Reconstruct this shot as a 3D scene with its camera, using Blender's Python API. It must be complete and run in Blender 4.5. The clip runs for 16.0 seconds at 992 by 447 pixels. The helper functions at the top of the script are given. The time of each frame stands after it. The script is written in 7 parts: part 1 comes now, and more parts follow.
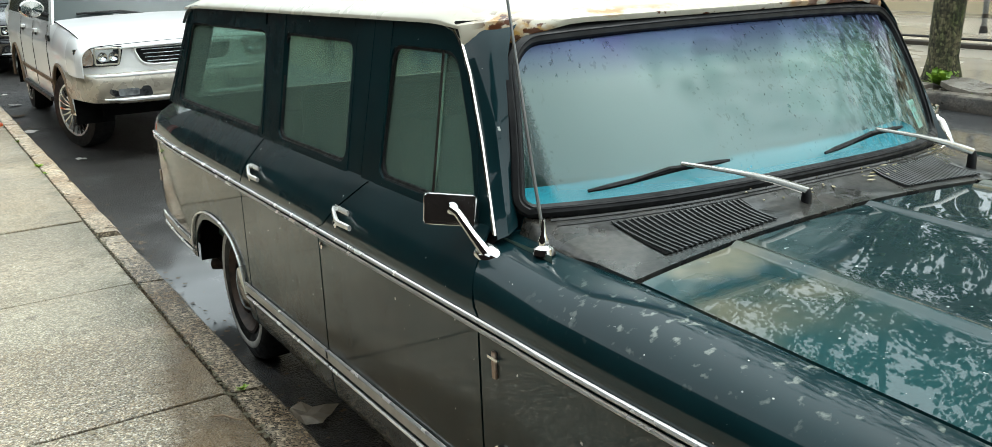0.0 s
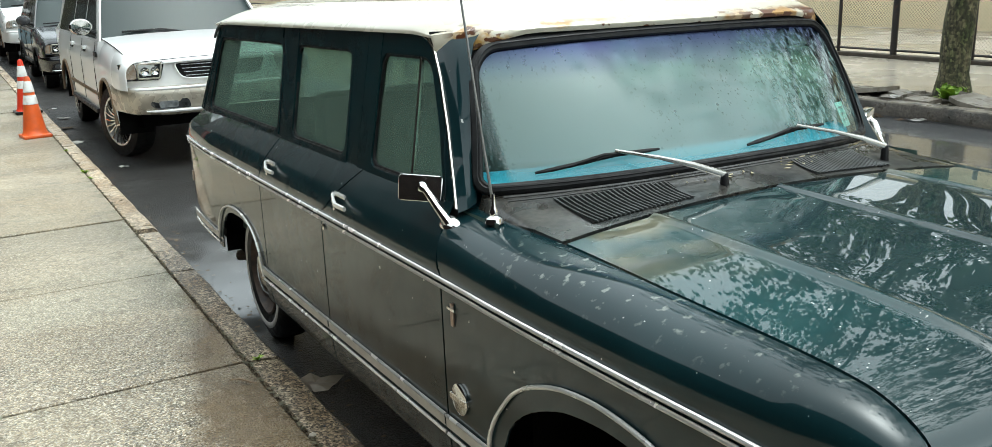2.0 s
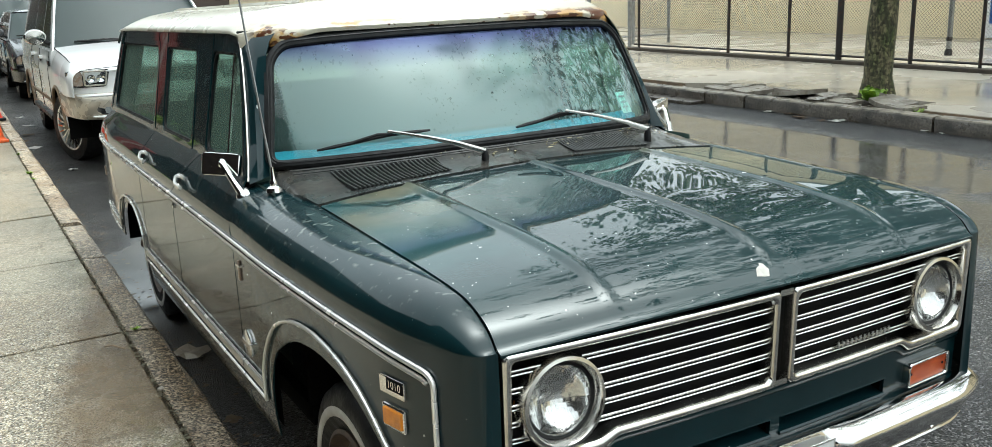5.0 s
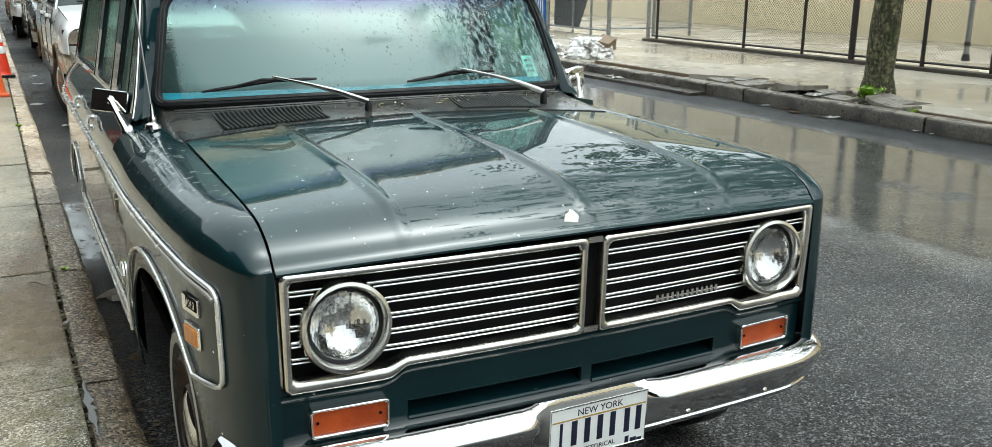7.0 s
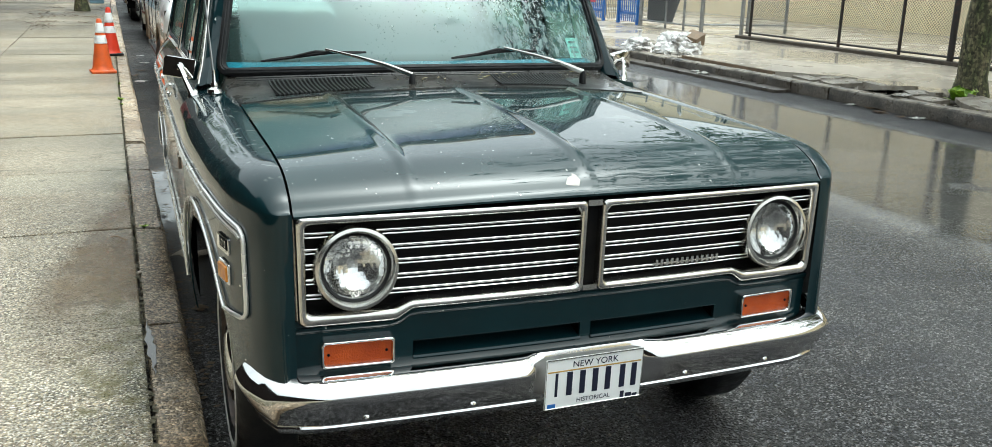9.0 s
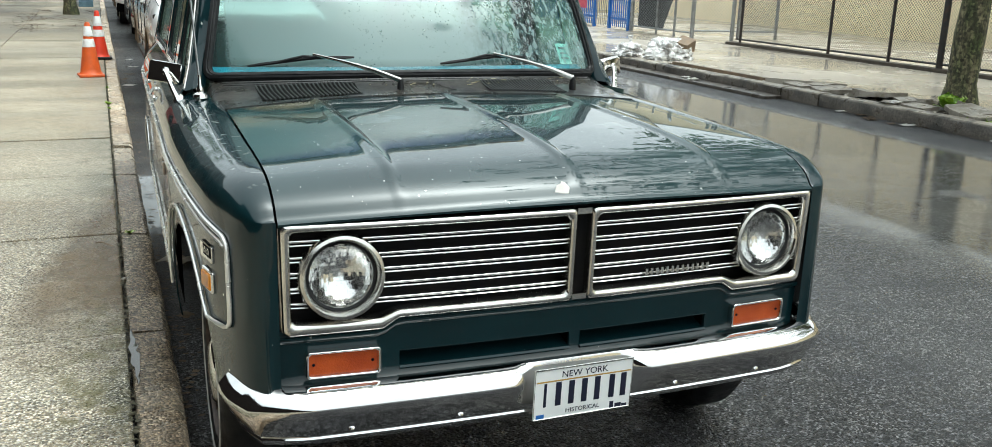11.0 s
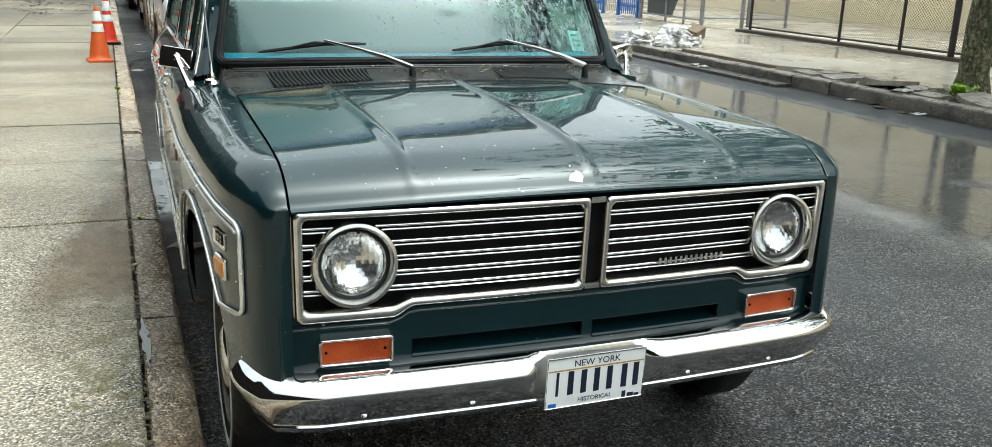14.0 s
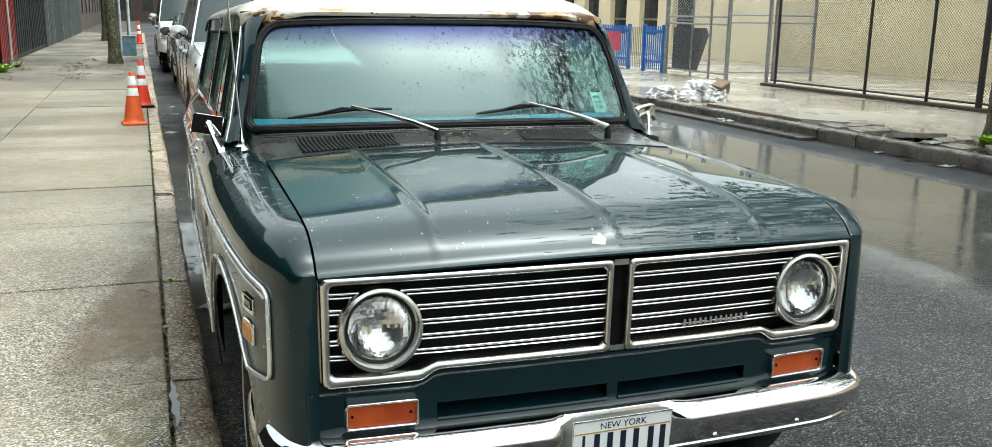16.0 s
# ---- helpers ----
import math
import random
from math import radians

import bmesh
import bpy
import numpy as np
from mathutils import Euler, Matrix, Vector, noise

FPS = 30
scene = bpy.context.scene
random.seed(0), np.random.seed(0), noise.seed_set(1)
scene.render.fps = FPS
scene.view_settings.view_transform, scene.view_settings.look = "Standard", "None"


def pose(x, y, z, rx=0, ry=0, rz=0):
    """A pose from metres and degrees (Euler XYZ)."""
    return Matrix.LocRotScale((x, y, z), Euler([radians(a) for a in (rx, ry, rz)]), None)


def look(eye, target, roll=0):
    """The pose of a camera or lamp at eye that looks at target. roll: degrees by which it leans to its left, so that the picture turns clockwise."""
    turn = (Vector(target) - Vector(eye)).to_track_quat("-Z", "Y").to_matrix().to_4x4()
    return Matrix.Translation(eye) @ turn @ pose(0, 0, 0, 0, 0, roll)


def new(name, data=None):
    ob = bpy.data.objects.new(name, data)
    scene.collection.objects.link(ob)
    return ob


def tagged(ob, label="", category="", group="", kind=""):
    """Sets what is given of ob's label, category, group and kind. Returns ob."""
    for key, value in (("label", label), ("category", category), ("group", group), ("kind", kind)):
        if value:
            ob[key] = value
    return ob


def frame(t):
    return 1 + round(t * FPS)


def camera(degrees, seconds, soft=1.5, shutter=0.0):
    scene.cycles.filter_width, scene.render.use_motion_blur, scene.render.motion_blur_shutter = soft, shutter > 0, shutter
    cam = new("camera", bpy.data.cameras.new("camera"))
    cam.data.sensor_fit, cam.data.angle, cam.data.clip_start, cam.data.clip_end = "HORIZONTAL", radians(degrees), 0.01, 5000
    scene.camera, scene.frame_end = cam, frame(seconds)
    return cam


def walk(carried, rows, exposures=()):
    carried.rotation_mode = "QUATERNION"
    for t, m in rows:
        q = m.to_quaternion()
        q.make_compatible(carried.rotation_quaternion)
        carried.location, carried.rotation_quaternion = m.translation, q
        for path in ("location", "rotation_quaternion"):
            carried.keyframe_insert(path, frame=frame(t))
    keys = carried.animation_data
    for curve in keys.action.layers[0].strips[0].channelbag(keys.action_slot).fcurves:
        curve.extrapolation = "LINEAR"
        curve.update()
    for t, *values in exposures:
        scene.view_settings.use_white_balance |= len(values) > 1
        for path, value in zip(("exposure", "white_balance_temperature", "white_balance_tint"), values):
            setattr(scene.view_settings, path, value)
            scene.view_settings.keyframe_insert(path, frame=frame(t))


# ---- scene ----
cam = camera(55.7, 16.0, soft=0.5)
PATH = [
    (0, (-1.994, -0.339, 1.779), (-0.995, 1.3, 1.218), -1.6),
    (0.5, (-1.971, -0.512, 1.774), (-0.977, 1.135, 1.226), -1.4),
    (1, (-1.938, -0.696, 1.777), (-0.97, 0.976, 1.257), -0.9),
    (1.5, (-1.986, -0.788, 1.773), (-1.053, 0.909, 1.272), -1.1),
    (2, (-2.049, -0.843, 1.779), (-1.112, 0.846, 1.259), -1.8),
    (2.5, (-2.052, -0.944, 1.771), (-1.085, 0.722, 1.234), -2.2),
    (3, (-2.004, -1.164, 1.765), (-1.018, 0.497, 1.246), -2.0),
    (3.5, (-1.936, -1.292, 1.756), (-0.954, 0.368, 1.226), -2.7),
    (4, (-1.868, -1.364, 1.733), (-0.893, 0.297, 1.196), -3.2),
    (4.2, (-1.824, -1.403, 1.752), (-0.852, 0.266, 1.232), -3.3),
    (6.3, (-1.404, -1.908, 1.663), (-0.516, -0.185, 1.169), -0.3),
    (6.5, (-1.355, -1.923, 1.645), (-0.469, -0.203, 1.139), -0.2),
    (7, (-1.227, -1.947, 1.619), (-0.35, -0.226, 1.102), 0.4),
    (7.5, (-1.126, -2.039, 1.596), (-0.302, -0.293, 1.078), 0.9),
    (8, (-1.085, -2.142, 1.585), (-0.344, -0.361, 1.057), 1.4),
    (8.5, (-1.103, -2.215, 1.585), (-0.391, -0.422, 1.057), 1.5),
    (8.7, (-1.107, -2.23, 1.582), (-0.411, -0.432, 1.051), 1.4),
    (11, (-1.088, -2.199, 1.581), (-0.372, -0.405, 1.061), 1.7),
    (11.5, (-1.084, -2.19, 1.58), (-0.362, -0.399, 1.059), 1.6),
    (12, (-1.09, -2.181, 1.58), (-0.375, -0.39, 1.049), 1.6),
    (12.5, (-1.094, -2.18, 1.584), (-0.383, -0.388, 1.054), 2.1),
    (13, (-1.092, -2.182, 1.582), (-0.383, -0.388, 1.057), 2.0),
    (13.5, (-1.096, -2.179, 1.577), (-0.391, -0.386, 1.04), 1.9),
    (14, (-1.099, -2.181, 1.581), (-0.399, -0.39, 1.034), 1.9),
    (14.5, (-1.097, -2.184, 1.583), (-0.398, -0.391, 1.037), 1.9),
    (15, (-1.09, -2.189, 1.591), (-0.394, -0.388, 1.069), 1.5),
    (15.5, (-1.09, -2.198, 1.602), (-0.407, -0.379, 1.127), 1.2),
    (16, (-1.097, -2.205, 1.611), (-0.445, -0.365, 1.175), 0.9),
]
walk(cam, [(t, look(eye, target, roll)) for t, eye, target, roll in PATH], exposures=[(0.0, 1.1, 6050, -2), (16.0, 1.06, 6050, -2)])

# ---- world and sun: wet street under an overcast sky ----
STREET = 1.0  # degrees by which the street is turned from the wagon
world = bpy.data.worlds.new("overcast")
scene.world = world
world.use_nodes = True
wn, wl = world.node_tree.nodes, world.node_tree.links
sky = wn.new("ShaderNodeTexSky")
sky.sky_type, sky.sun_disc = "NISHITA", False
sky.sun_elevation, sky.sun_rotation = radians(72), radians(105)
sky.air_density, sky.dust_density, sky.ozone_density = 1.0, 6.0, 1.0
grey = wn.new("ShaderNodeHueSaturation")
grey.inputs["Saturation"].default_value = 0.22
wl.new(sky.outputs[0], grey.inputs["Color"])
wl.new(grey.outputs[0], wn["Background"].inputs["Color"])
wn["Background"].inputs["Strength"].default_value = 0.15
sun = new("sun", bpy.data.lights.new("sun", "SUN"))
sun.data.energy, sun.data.angle, sun.data.color = 0.7, radians(180), (1.0, 0.97, 0.93)
sun.matrix_world = look((0, 0, 30), (-1, 0.2, 0))


# ---- materials ----
def mat(name, col, col2=None, rough=0.5, rough2=None, metal=0.0, scale=6.0, detail=6.0, bump=0.0, bscale=80.0, coat=0.0,
        lo=0.35, hi=0.65, stretch=(1, 1, 1), spec=0.5, coat_rough=0.04, rscale=None, speckle=0.0, sscale=90.0, piece_tint=0.0, world=False):
    """A principled material: two base colours mixed by noise, roughness by a second noise, fine relief by a third."""
    m = bpy.data.materials.new(name)
    m.use_nodes = True
    n, l = m.node_tree.nodes, m.node_tree.links
    b = n["Principled BSDF"]
    tc, mp = n.new("ShaderNodeTexCoord"), n.new("ShaderNodeMapping")
    mp.inputs["Scale"].default_value = stretch
    l.new(n.new("ShaderNodeNewGeometry").outputs["Position"] if world else tc.outputs["Object"], mp.inputs["Vector"])

    def noise_tex(s, d, off):
        q, a = n.new("ShaderNodeTexNoise"), n.new("ShaderNodeVectorMath")
        a.inputs[1].default_value = (off, off * 0.7, off * 1.3)
        l.new(mp.outputs[0], a.inputs[0])
        l.new(a.outputs[0], q.inputs["Vector"])
        q.inputs["Scale"].default_value, q.inputs["Detail"].default_value = s, d
        return q.outputs["Fac"]

    def ramp(src, a, c, x, y):
        r = n.new("ShaderNodeMapRange")
        for i, v in enumerate((a, c, x, y), 1):
            r.inputs[i].default_value = v
        l.new(src, r.inputs[0])
        return r.outputs[0]

    col2 = col2 or tuple(c * 0.8 for c in col)
    mix = n.new("ShaderNodeMix")
    mix.data_type = "RGBA"
    mix.inputs[6].default_value, mix.inputs[7].default_value = (*col, 1), (*col2, 1)
    l.new(ramp(noise_tex(scale, detail, 0), lo, hi, 0, 1), mix.inputs[0])
    shade = mix.outputs[2]
    for amount, src in ((speckle, ramp(noise_tex(sscale, 3, 11), 0.36, 0.64, 1 - speckle, 1 + speckle)), (piece_tint, None)):
        if amount:
            if src is None:
                src = ramp(n.new("ShaderNodeObjectInfo").outputs["Random"], 0, 1, 1 - amount, 1 + amount)
            mul = n.new("ShaderNodeVectorMath")
            mul.operation = "SCALE"
            l.new(shade, mul.inputs[0])
            l.new(src, mul.inputs["Scale"])
            shade = mul.outputs[0]
    l.new(shade, b.inputs["Base Color"])
    if rough2 is None:
        b.inputs["Roughness"].default_value = rough
    else:
        l.new(ramp(noise_tex(rscale or scale * 1.7, 4, 7), 0.38, 0.62, rough, rough2), b.inputs["Roughness"])
    b.inputs["Metallic"].default_value, b.inputs["Coat Weight"].default_value = metal, coat
    b.inputs["Coat Roughness"].default_value, b.inputs["Specular IOR Level"].default_value = coat_rough, spec
    if bump:
        bp = n.new("ShaderNodeBump")
        bp.inputs["Strength"].default_value, bp.inputs["Distance"].default_value = bump, 0.01
        l.new(noise_tex(bscale, 3, 3), bp.inputs["Height"])
        l.new(bp.outputs[0], b.inputs["Normal"])
    return m


def extra(m, kind, **values):
    """A further node in the material m, with input values by name."""
    q = m.node_tree.nodes.new(kind)
    for key, v in values.items():
        q.inputs[key.replace("_", " ")].default_value = v
    return q


def blend_colour(m, fac, colour):
    """Mix colour over the base colour of m where fac is 1."""
    n, l = m.node_tree.nodes, m.node_tree.links
    base = n["Principled BSDF"].inputs["Base Color"]
    src = base.links[0].from_socket
    mix = n.new("ShaderNodeMix")
    mix.data_type = "RGBA"
    mix.inputs[7].default_value = (*colour, 1)
    l.new(src, mix.inputs[6])
    l.new(fac, mix.inputs[0])
    l.new(mix.outputs[2], base)


def noise_mask(m, scale, lo, hi, detail=5.0, stretch=(1, 1, 1), off=0.0, world=False):
    n, l = m.node_tree.nodes, m.node_tree.links
    tc, mp = n.new("ShaderNodeTexCoord"), n.new("ShaderNodeMapping")
    mp.inputs["Scale"].default_value, mp.inputs["Location"].default_value = stretch, (off, off, off)
    q, r = n.new("ShaderNodeTexNoise"), n.new("ShaderNodeMapRange")
    q.inputs["Scale"].default_value, q.inputs["Detail"].default_value = scale, detail
    r.inputs[1].default_value, r.inputs[2].default_value = lo, hi
    l.new(n.new("ShaderNodeNewGeometry").outputs["Position"] if world else tc.outputs["Object"], mp.inputs["Vector"])
    l.new(mp.outputs[0], q.inputs["Vector"])
    l.new(q.outputs["Fac"], r.inputs[0])
    return r.outputs[0]


def axis_mask(m, axis, a, b, world=False):
    """0 at a, 1 at b along an axis of the object."""
    n, l = m.node_tree.nodes, m.node_tree.links
    tc, sp, r = n.new("ShaderNodeTexCoord"), n.new("ShaderNodeSeparateXYZ"), n.new("ShaderNodeMapRange")
    l.new(n.new("ShaderNodeNewGeometry").outputs["Position"] if world else tc.outputs["Object"], sp.inputs[0])
    l.new(sp.outputs[axis], r.inputs[0])
    r.inputs[1].default_value, r.inputs[2].default_value = a, b
    return r.outputs[0]


def slant_mask(m, along, shift, wobble, scale, a, b):
    """0 at a, 1 at b of along . position + shift, its edge made uneven by noise."""
    n, l = m.node_tree.nodes, m.node_tree.links
    dot, q, r, add = n.new("ShaderNodeVectorMath"), n.new("ShaderNodeTexNoise"), n.new("ShaderNodeMapRange"), n.new("ShaderNodeMath")
    where = n.new("ShaderNodeNewGeometry").outputs["Position"]
    dot.operation, dot.inputs[1].default_value = "DOT_PRODUCT", along
    l.new(where, dot.inputs[0])
    q.inputs["Scale"].default_value, q.inputs["Detail"].default_value = scale, 8
    l.new(where, q.inputs["Vector"])
    add.operation, add.inputs[1].default_value, add.inputs[2].default_value = "MULTIPLY_ADD", wobble, shift - wobble / 2
    l.new(q.outputs["Fac"], add.inputs[0])
    both = n.new("ShaderNodeMath")
    l.new(add.outputs[0], both.inputs[0])
    l.new(dot.outputs["Value"], both.inputs[1])
    l.new(both.outputs[0], r.inputs[0])
    r.inputs[1].default_value, r.inputs[2].default_value = a, b
    return r.outputs[0]


def aggregate(m, scale, dark, light, relief, world=True, bias=1.8, where=None):
    """Small stones in the surface: each cell its own brightness, standing a little proud."""
    n, l = m.node_tree.nodes, m.node_tree.links
    b = n["Principled BSDF"]
    v, r, mul = n.new("ShaderNodeTexVoronoi"), n.new("ShaderNodeMapRange"), n.new("ShaderNodeVectorMath")
    src = n.new("ShaderNodeNewGeometry").outputs["Position"] if world else n.new("ShaderNodeTexCoord").outputs["Object"]
    v.inputs["Scale"].default_value = scale
    l.new(src, v.inputs["Vector"])
    sep = n.new("ShaderNodeSeparateColor")
    l.new(v.outputs["Color"], sep.inputs[0])
    bend = n.new("ShaderNodeMath")
    bend.operation, bend.inputs[1].default_value = "POWER", bias
    l.new(sep.outputs[0], bend.inputs[0])
    l.new(bend.outputs[0], r.inputs[0])
    r.inputs[3].default_value, r.inputs[4].default_value = dark, light
    mul.operation = "SCALE"
    base = b.inputs["Base Color"]
    l.new(base.links[0].from_socket, mul.inputs[0])
    tone = r.outputs[0]
    if where is not None:
        mix = n.new("ShaderNodeMix")
        mix.inputs[2].default_value = 1.0
        l.new(where, mix.inputs[0])
        l.new(tone, mix.inputs[3])
        tone = mix.outputs[0]
    l.new(tone, mul.inputs["Scale"])
    l.new(mul.outputs[0], base)
    bp = n.new("ShaderNodeBump")
    bp.invert = True
    bp.inputs["Strength"].default_value, bp.inputs["Distance"].default_value = relief, 0.006
    if where is not None:
        rough = n.new("ShaderNodeMath")
        rough.operation, rough.inputs[1].default_value = "MULTIPLY", relief
        l.new(where, rough.inputs[0])
        l.new(rough.outputs[0], bp.inputs["Strength"])
    l.new(v.outputs["Distance"], bp.inputs["Height"])
    old = b.inputs["Normal"]
    if old.links:
        l.new(old.links[0].from_socket, bp.inputs["Normal"])
    l.new(bp.outputs[0], old)


def wet_film(m, mask, shade, rough):
    """Where mask is 1 a film of water darkens the surface to shade and smooths it to rough."""
    n, l = m.node_tree.nodes, m.node_tree.links
    b = n["Principled BSDF"]
    r, mul, mix = n.new("ShaderNodeMapRange"), n.new("ShaderNodeVectorMath"), n.new("ShaderNodeMix")
    r.inputs[3].default_value, r.inputs[4].default_value = 1.0, shade
    mul.operation = "SCALE"
    l.new(mask, r.inputs[0])
    l.new(b.inputs["Base Color"].links[0].from_socket, mul.inputs[0])
    l.new(r.outputs[0], mul.inputs["Scale"])
    l.new(mul.outputs[0], b.inputs["Base Color"])
    l.new(mask, mix.inputs[0])
    l.new(b.inputs["Roughness"].links[0].from_socket, mix.inputs[2])
    mix.inputs[3].default_value = rough
    l.new(mix.outputs[0], b.inputs["Roughness"])


def times(m, a, b):
    q = m.node_tree.nodes.new("ShaderNodeMath")
    q.operation = "MULTIPLY"
    m.node_tree.links.new(a, q.inputs[0])
    m.node_tree.links.new(b, q.inputs[1])
    return q.outputs[0]


def glass(name, tint, fog, fog_colour, gloss=0.06, streak=0.0, band=None, behind=0.5, mirror=(0.025, 0.7)):
    """A thin pane: tinted see-through, a film of mist and rain on it, and a mirror gloss by Fresnel."""
    m = bpy.data.materials.new(name)
    m.use_nodes = True
    n, l = m.node_tree.nodes, m.node_tree.links
    n.remove(n["Principled BSDF"])
    tr, df, tl, gl = (n.new("ShaderNodeBsdf" + k) for k in ("Transparent", "Diffuse", "Translucent", "Glossy"))
    tr.inputs[0].default_value = (*tint, 1)
    df.inputs[0].default_value = tl.inputs[0].default_value = (*fog_colour, 1)
    gl.inputs["Roughness"].default_value = gloss
    mist, clear, skin, fr = n.new("ShaderNodeMixShader"), n.new("ShaderNodeMixShader"), n.new("ShaderNodeMixShader"), n.new("ShaderNodeLayerWeight")
    mist.inputs[0].default_value = behind
    l.new(df.outputs[0], mist.inputs[1])
    l.new(tl.outputs[0], mist.inputs[2])
    l.new(tr.outputs[0], clear.inputs[1])
    l.new(mist.outputs[0], clear.inputs[2])
    if streak:
        a = noise_mask(m, 3.0, 0.40, 0.62, 8, (16, 16, 0.9))
        b = noise_mask(m, 1.3, 0.3, 0.5, 3)
        edge = n.new("ShaderNodeMath")
        edge.operation = "MAXIMUM"
        l.new(times(m, times(m, a, b), axis_mask(m, 0, 0.16, 0.50)), edge.inputs[0])
        l.new(times(m, axis_mask(m, 0, -0.722, -0.742), noise_mask(m, 210, 0.24, 0.66, 2, (1, 1, 0.8), 5.0)), edge.inputs[1])
        q = n.new("ShaderNodeMath")
        q.operation = "MULTIPLY_ADD"
        l.new(edge.outputs[0], q.inputs[0])
        q.inputs[1].default_value, q.inputs[2].default_value = -streak, fog
        q.use_clamp = True
        runs = noise_mask(m, 5.0, 0.60, 0.66, 6, (14, 14, 0.7), 3.0)
        beads = noise_mask(m, 75, 0.60, 0.68, 3, (1, 1, 0.8), 8.0)
        wash = n.new("ShaderNodeMath")
        wash.operation = "MULTIPLY_ADD"
        l.new(times(m, noise_mask(m, 3, 0.45, 0.6, 3, (1, 1, 1), 9.0), beads), wash.inputs[0])
        wash.inputs[1].default_value, wash.inputs[2].default_value = -0.45, 1.0
        wipe = n.new("ShaderNodeMath")
        wipe.operation = "MULTIPLY_ADD"
        l.new(times(m, runs, noise_mask(m, 1.6, 0.48, 0.6, 3, (1, 1, 1), 17.0)), wipe.inputs[0])
        wipe.inputs[1].default_value, wipe.inputs[2].default_value = -0.5, 1.0
        out = times(m, times(m, q.outputs[0], wash.outputs[0]), wipe.outputs[0])
        if band:
            out = times(m, out, axis_mask(m, 2, *band))
        l.new(out, clear.inputs[0])
    else:
        clear.inputs[0].default_value = fog
    fr.inputs["Blend"].default_value = 0.5
    power, rise = n.new("ShaderNodeMath"), n.new("ShaderNodeMath")
    power.operation, rise.operation = "POWER", "MULTIPLY_ADD"
    power.inputs[1].default_value, rise.inputs[1].default_value, rise.inputs[2].default_value = 5.0, mirror[1], mirror[0]
    l.new(fr.outputs["Facing"], power.inputs[0])
    l.new(power.outputs[0], rise.inputs[0])
    l.new(rise.outputs[0], skin.inputs[0])
    l.new(clear.outputs[0], skin.inputs[1])
    l.new(gl.outputs[0], skin.inputs[2])
    l.new(skin.outputs[0], n["Material Output"].inputs["Surface"])
    return m


paint = mat("teal_paint", (0.0035, 0.015, 0.018), (0.005, 0.021, 0.025), rough=0.30, rough2=0.40, metal=0.0, scale=3, bump=0.02, bscale=240, coat=1.0, coat_rough=0.03, spec=0.05)
paint.node_tree.nodes["Principled BSDF"].inputs["Coat IOR"].default_value = 1.42
hood_paint = mat("weathered_teal_paint", (0.006, 0.019, 0.022), (0.013, 0.033, 0.035), rough=0.25, rough2=0.42, metal=0.0, scale=2.2, bump=0.015, bscale=180, coat=1.0, coat_rough=0.015, spec=0.05)
hood_paint.node_tree.nodes["Principled BSDF"].inputs["Coat IOR"].default_value = 1.52
cream_roof = mat("cream_roof_paint", (0.60, 0.56, 0.46), (0.52, 0.48, 0.38), rough=0.22, rough2=0.4, scale=2, coat=0.5, bump=0.02, bscale=150)
chrome = mat("chrome", (0.80, 0.79, 0.77), (0.68, 0.67, 0.64), rough=0.04, rough2=0.12, metal=1.0, scale=9, bump=0.01)
pitted_chrome = mat("pitted_chrome", (0.78, 0.77, 0.76), (0.64, 0.63, 0.62), rough=0.03, rough2=0.09, metal=1.0, scale=8, bump=0.02, bscale=120)
bright_trim = mat("bright_trim", (0.90, 0.89, 0.86), (0.80, 0.78, 0.74), rough=0.15, rough2=0.28, metal=0.6, scale=5)
lamp_silver = mat("lamp_reflector", (0.92, 0.92, 0.90), (0.82, 0.82, 0.80), rough=0.05, rough2=0.14, metal=1.0, scale=40, bump=0.05, bscale=70)
copper = mat("worn_copper", (0.30, 0.20, 0.15), (0.45, 0.38, 0.33), rough=0.3, metal=0.8, scale=40)
lamp_dark = mat("dark_lamp_housing", (0.012, 0.013, 0.014), (0.05, 0.052, 0.055), rough=0.06, scale=12, coat=1.0)
amber_clear = mat("pale_amber_bowl", (0.62, 0.42, 0.28), (0.75, 0.66, 0.58), rough=0.12, metal=0.5, scale=30, coat=1.0)
alloy = mat("anodised_trim", (0.74, 0.72, 0.68), (0.60, 0.58, 0.54), rough=0.14, rough2=0.26, metal=1.0, scale=12)
grey_trim = mat("grey_trim_insert", (0.60, 0.57, 0.52), (0.50, 0.47, 0.43), rough=0.4, metal=0.3, scale=14)
rubber = mat("black_rubber", (0.008, 0.008, 0.009), (0.018, 0.018, 0.018), rough=0.35, rough2=0.6, scale=20, bump=0.05, spec=0.25)
# near-black for plain black parts, and for gaps and hollows lost in shade
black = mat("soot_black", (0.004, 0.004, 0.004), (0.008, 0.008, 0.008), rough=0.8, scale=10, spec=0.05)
grille_black = mat("grille_black", (0.005, 0.005, 0.006), (0.010, 0.009, 0.008), rough=0.5, scale=14, spec=0.1)
tyre_mat = mat("wet_tyre", (0.009, 0.009, 0.010), (0.018, 0.017, 0.016), spec=0.25, rough=0.4, rough2=0.6, scale=16, bump=0.15, bscale=90)
whitewall = mat("whitewall", (0.62, 0.60, 0.56), (0.45, 0.42, 0.38), rough=0.5, scale=14)
rusty_wheel = mat("rusty_wheel", (0.10, 0.065, 0.045), (0.04, 0.03, 0.026), rough=0.55, scale=18, bump=0.2, bscale=60)
amber = mat("amber_lens", (0.85, 0.30, 0.02), (0.70, 0.22, 0.015), rough=0.2, scale=40, coat=0.3, bump=0.3, bscale=220)
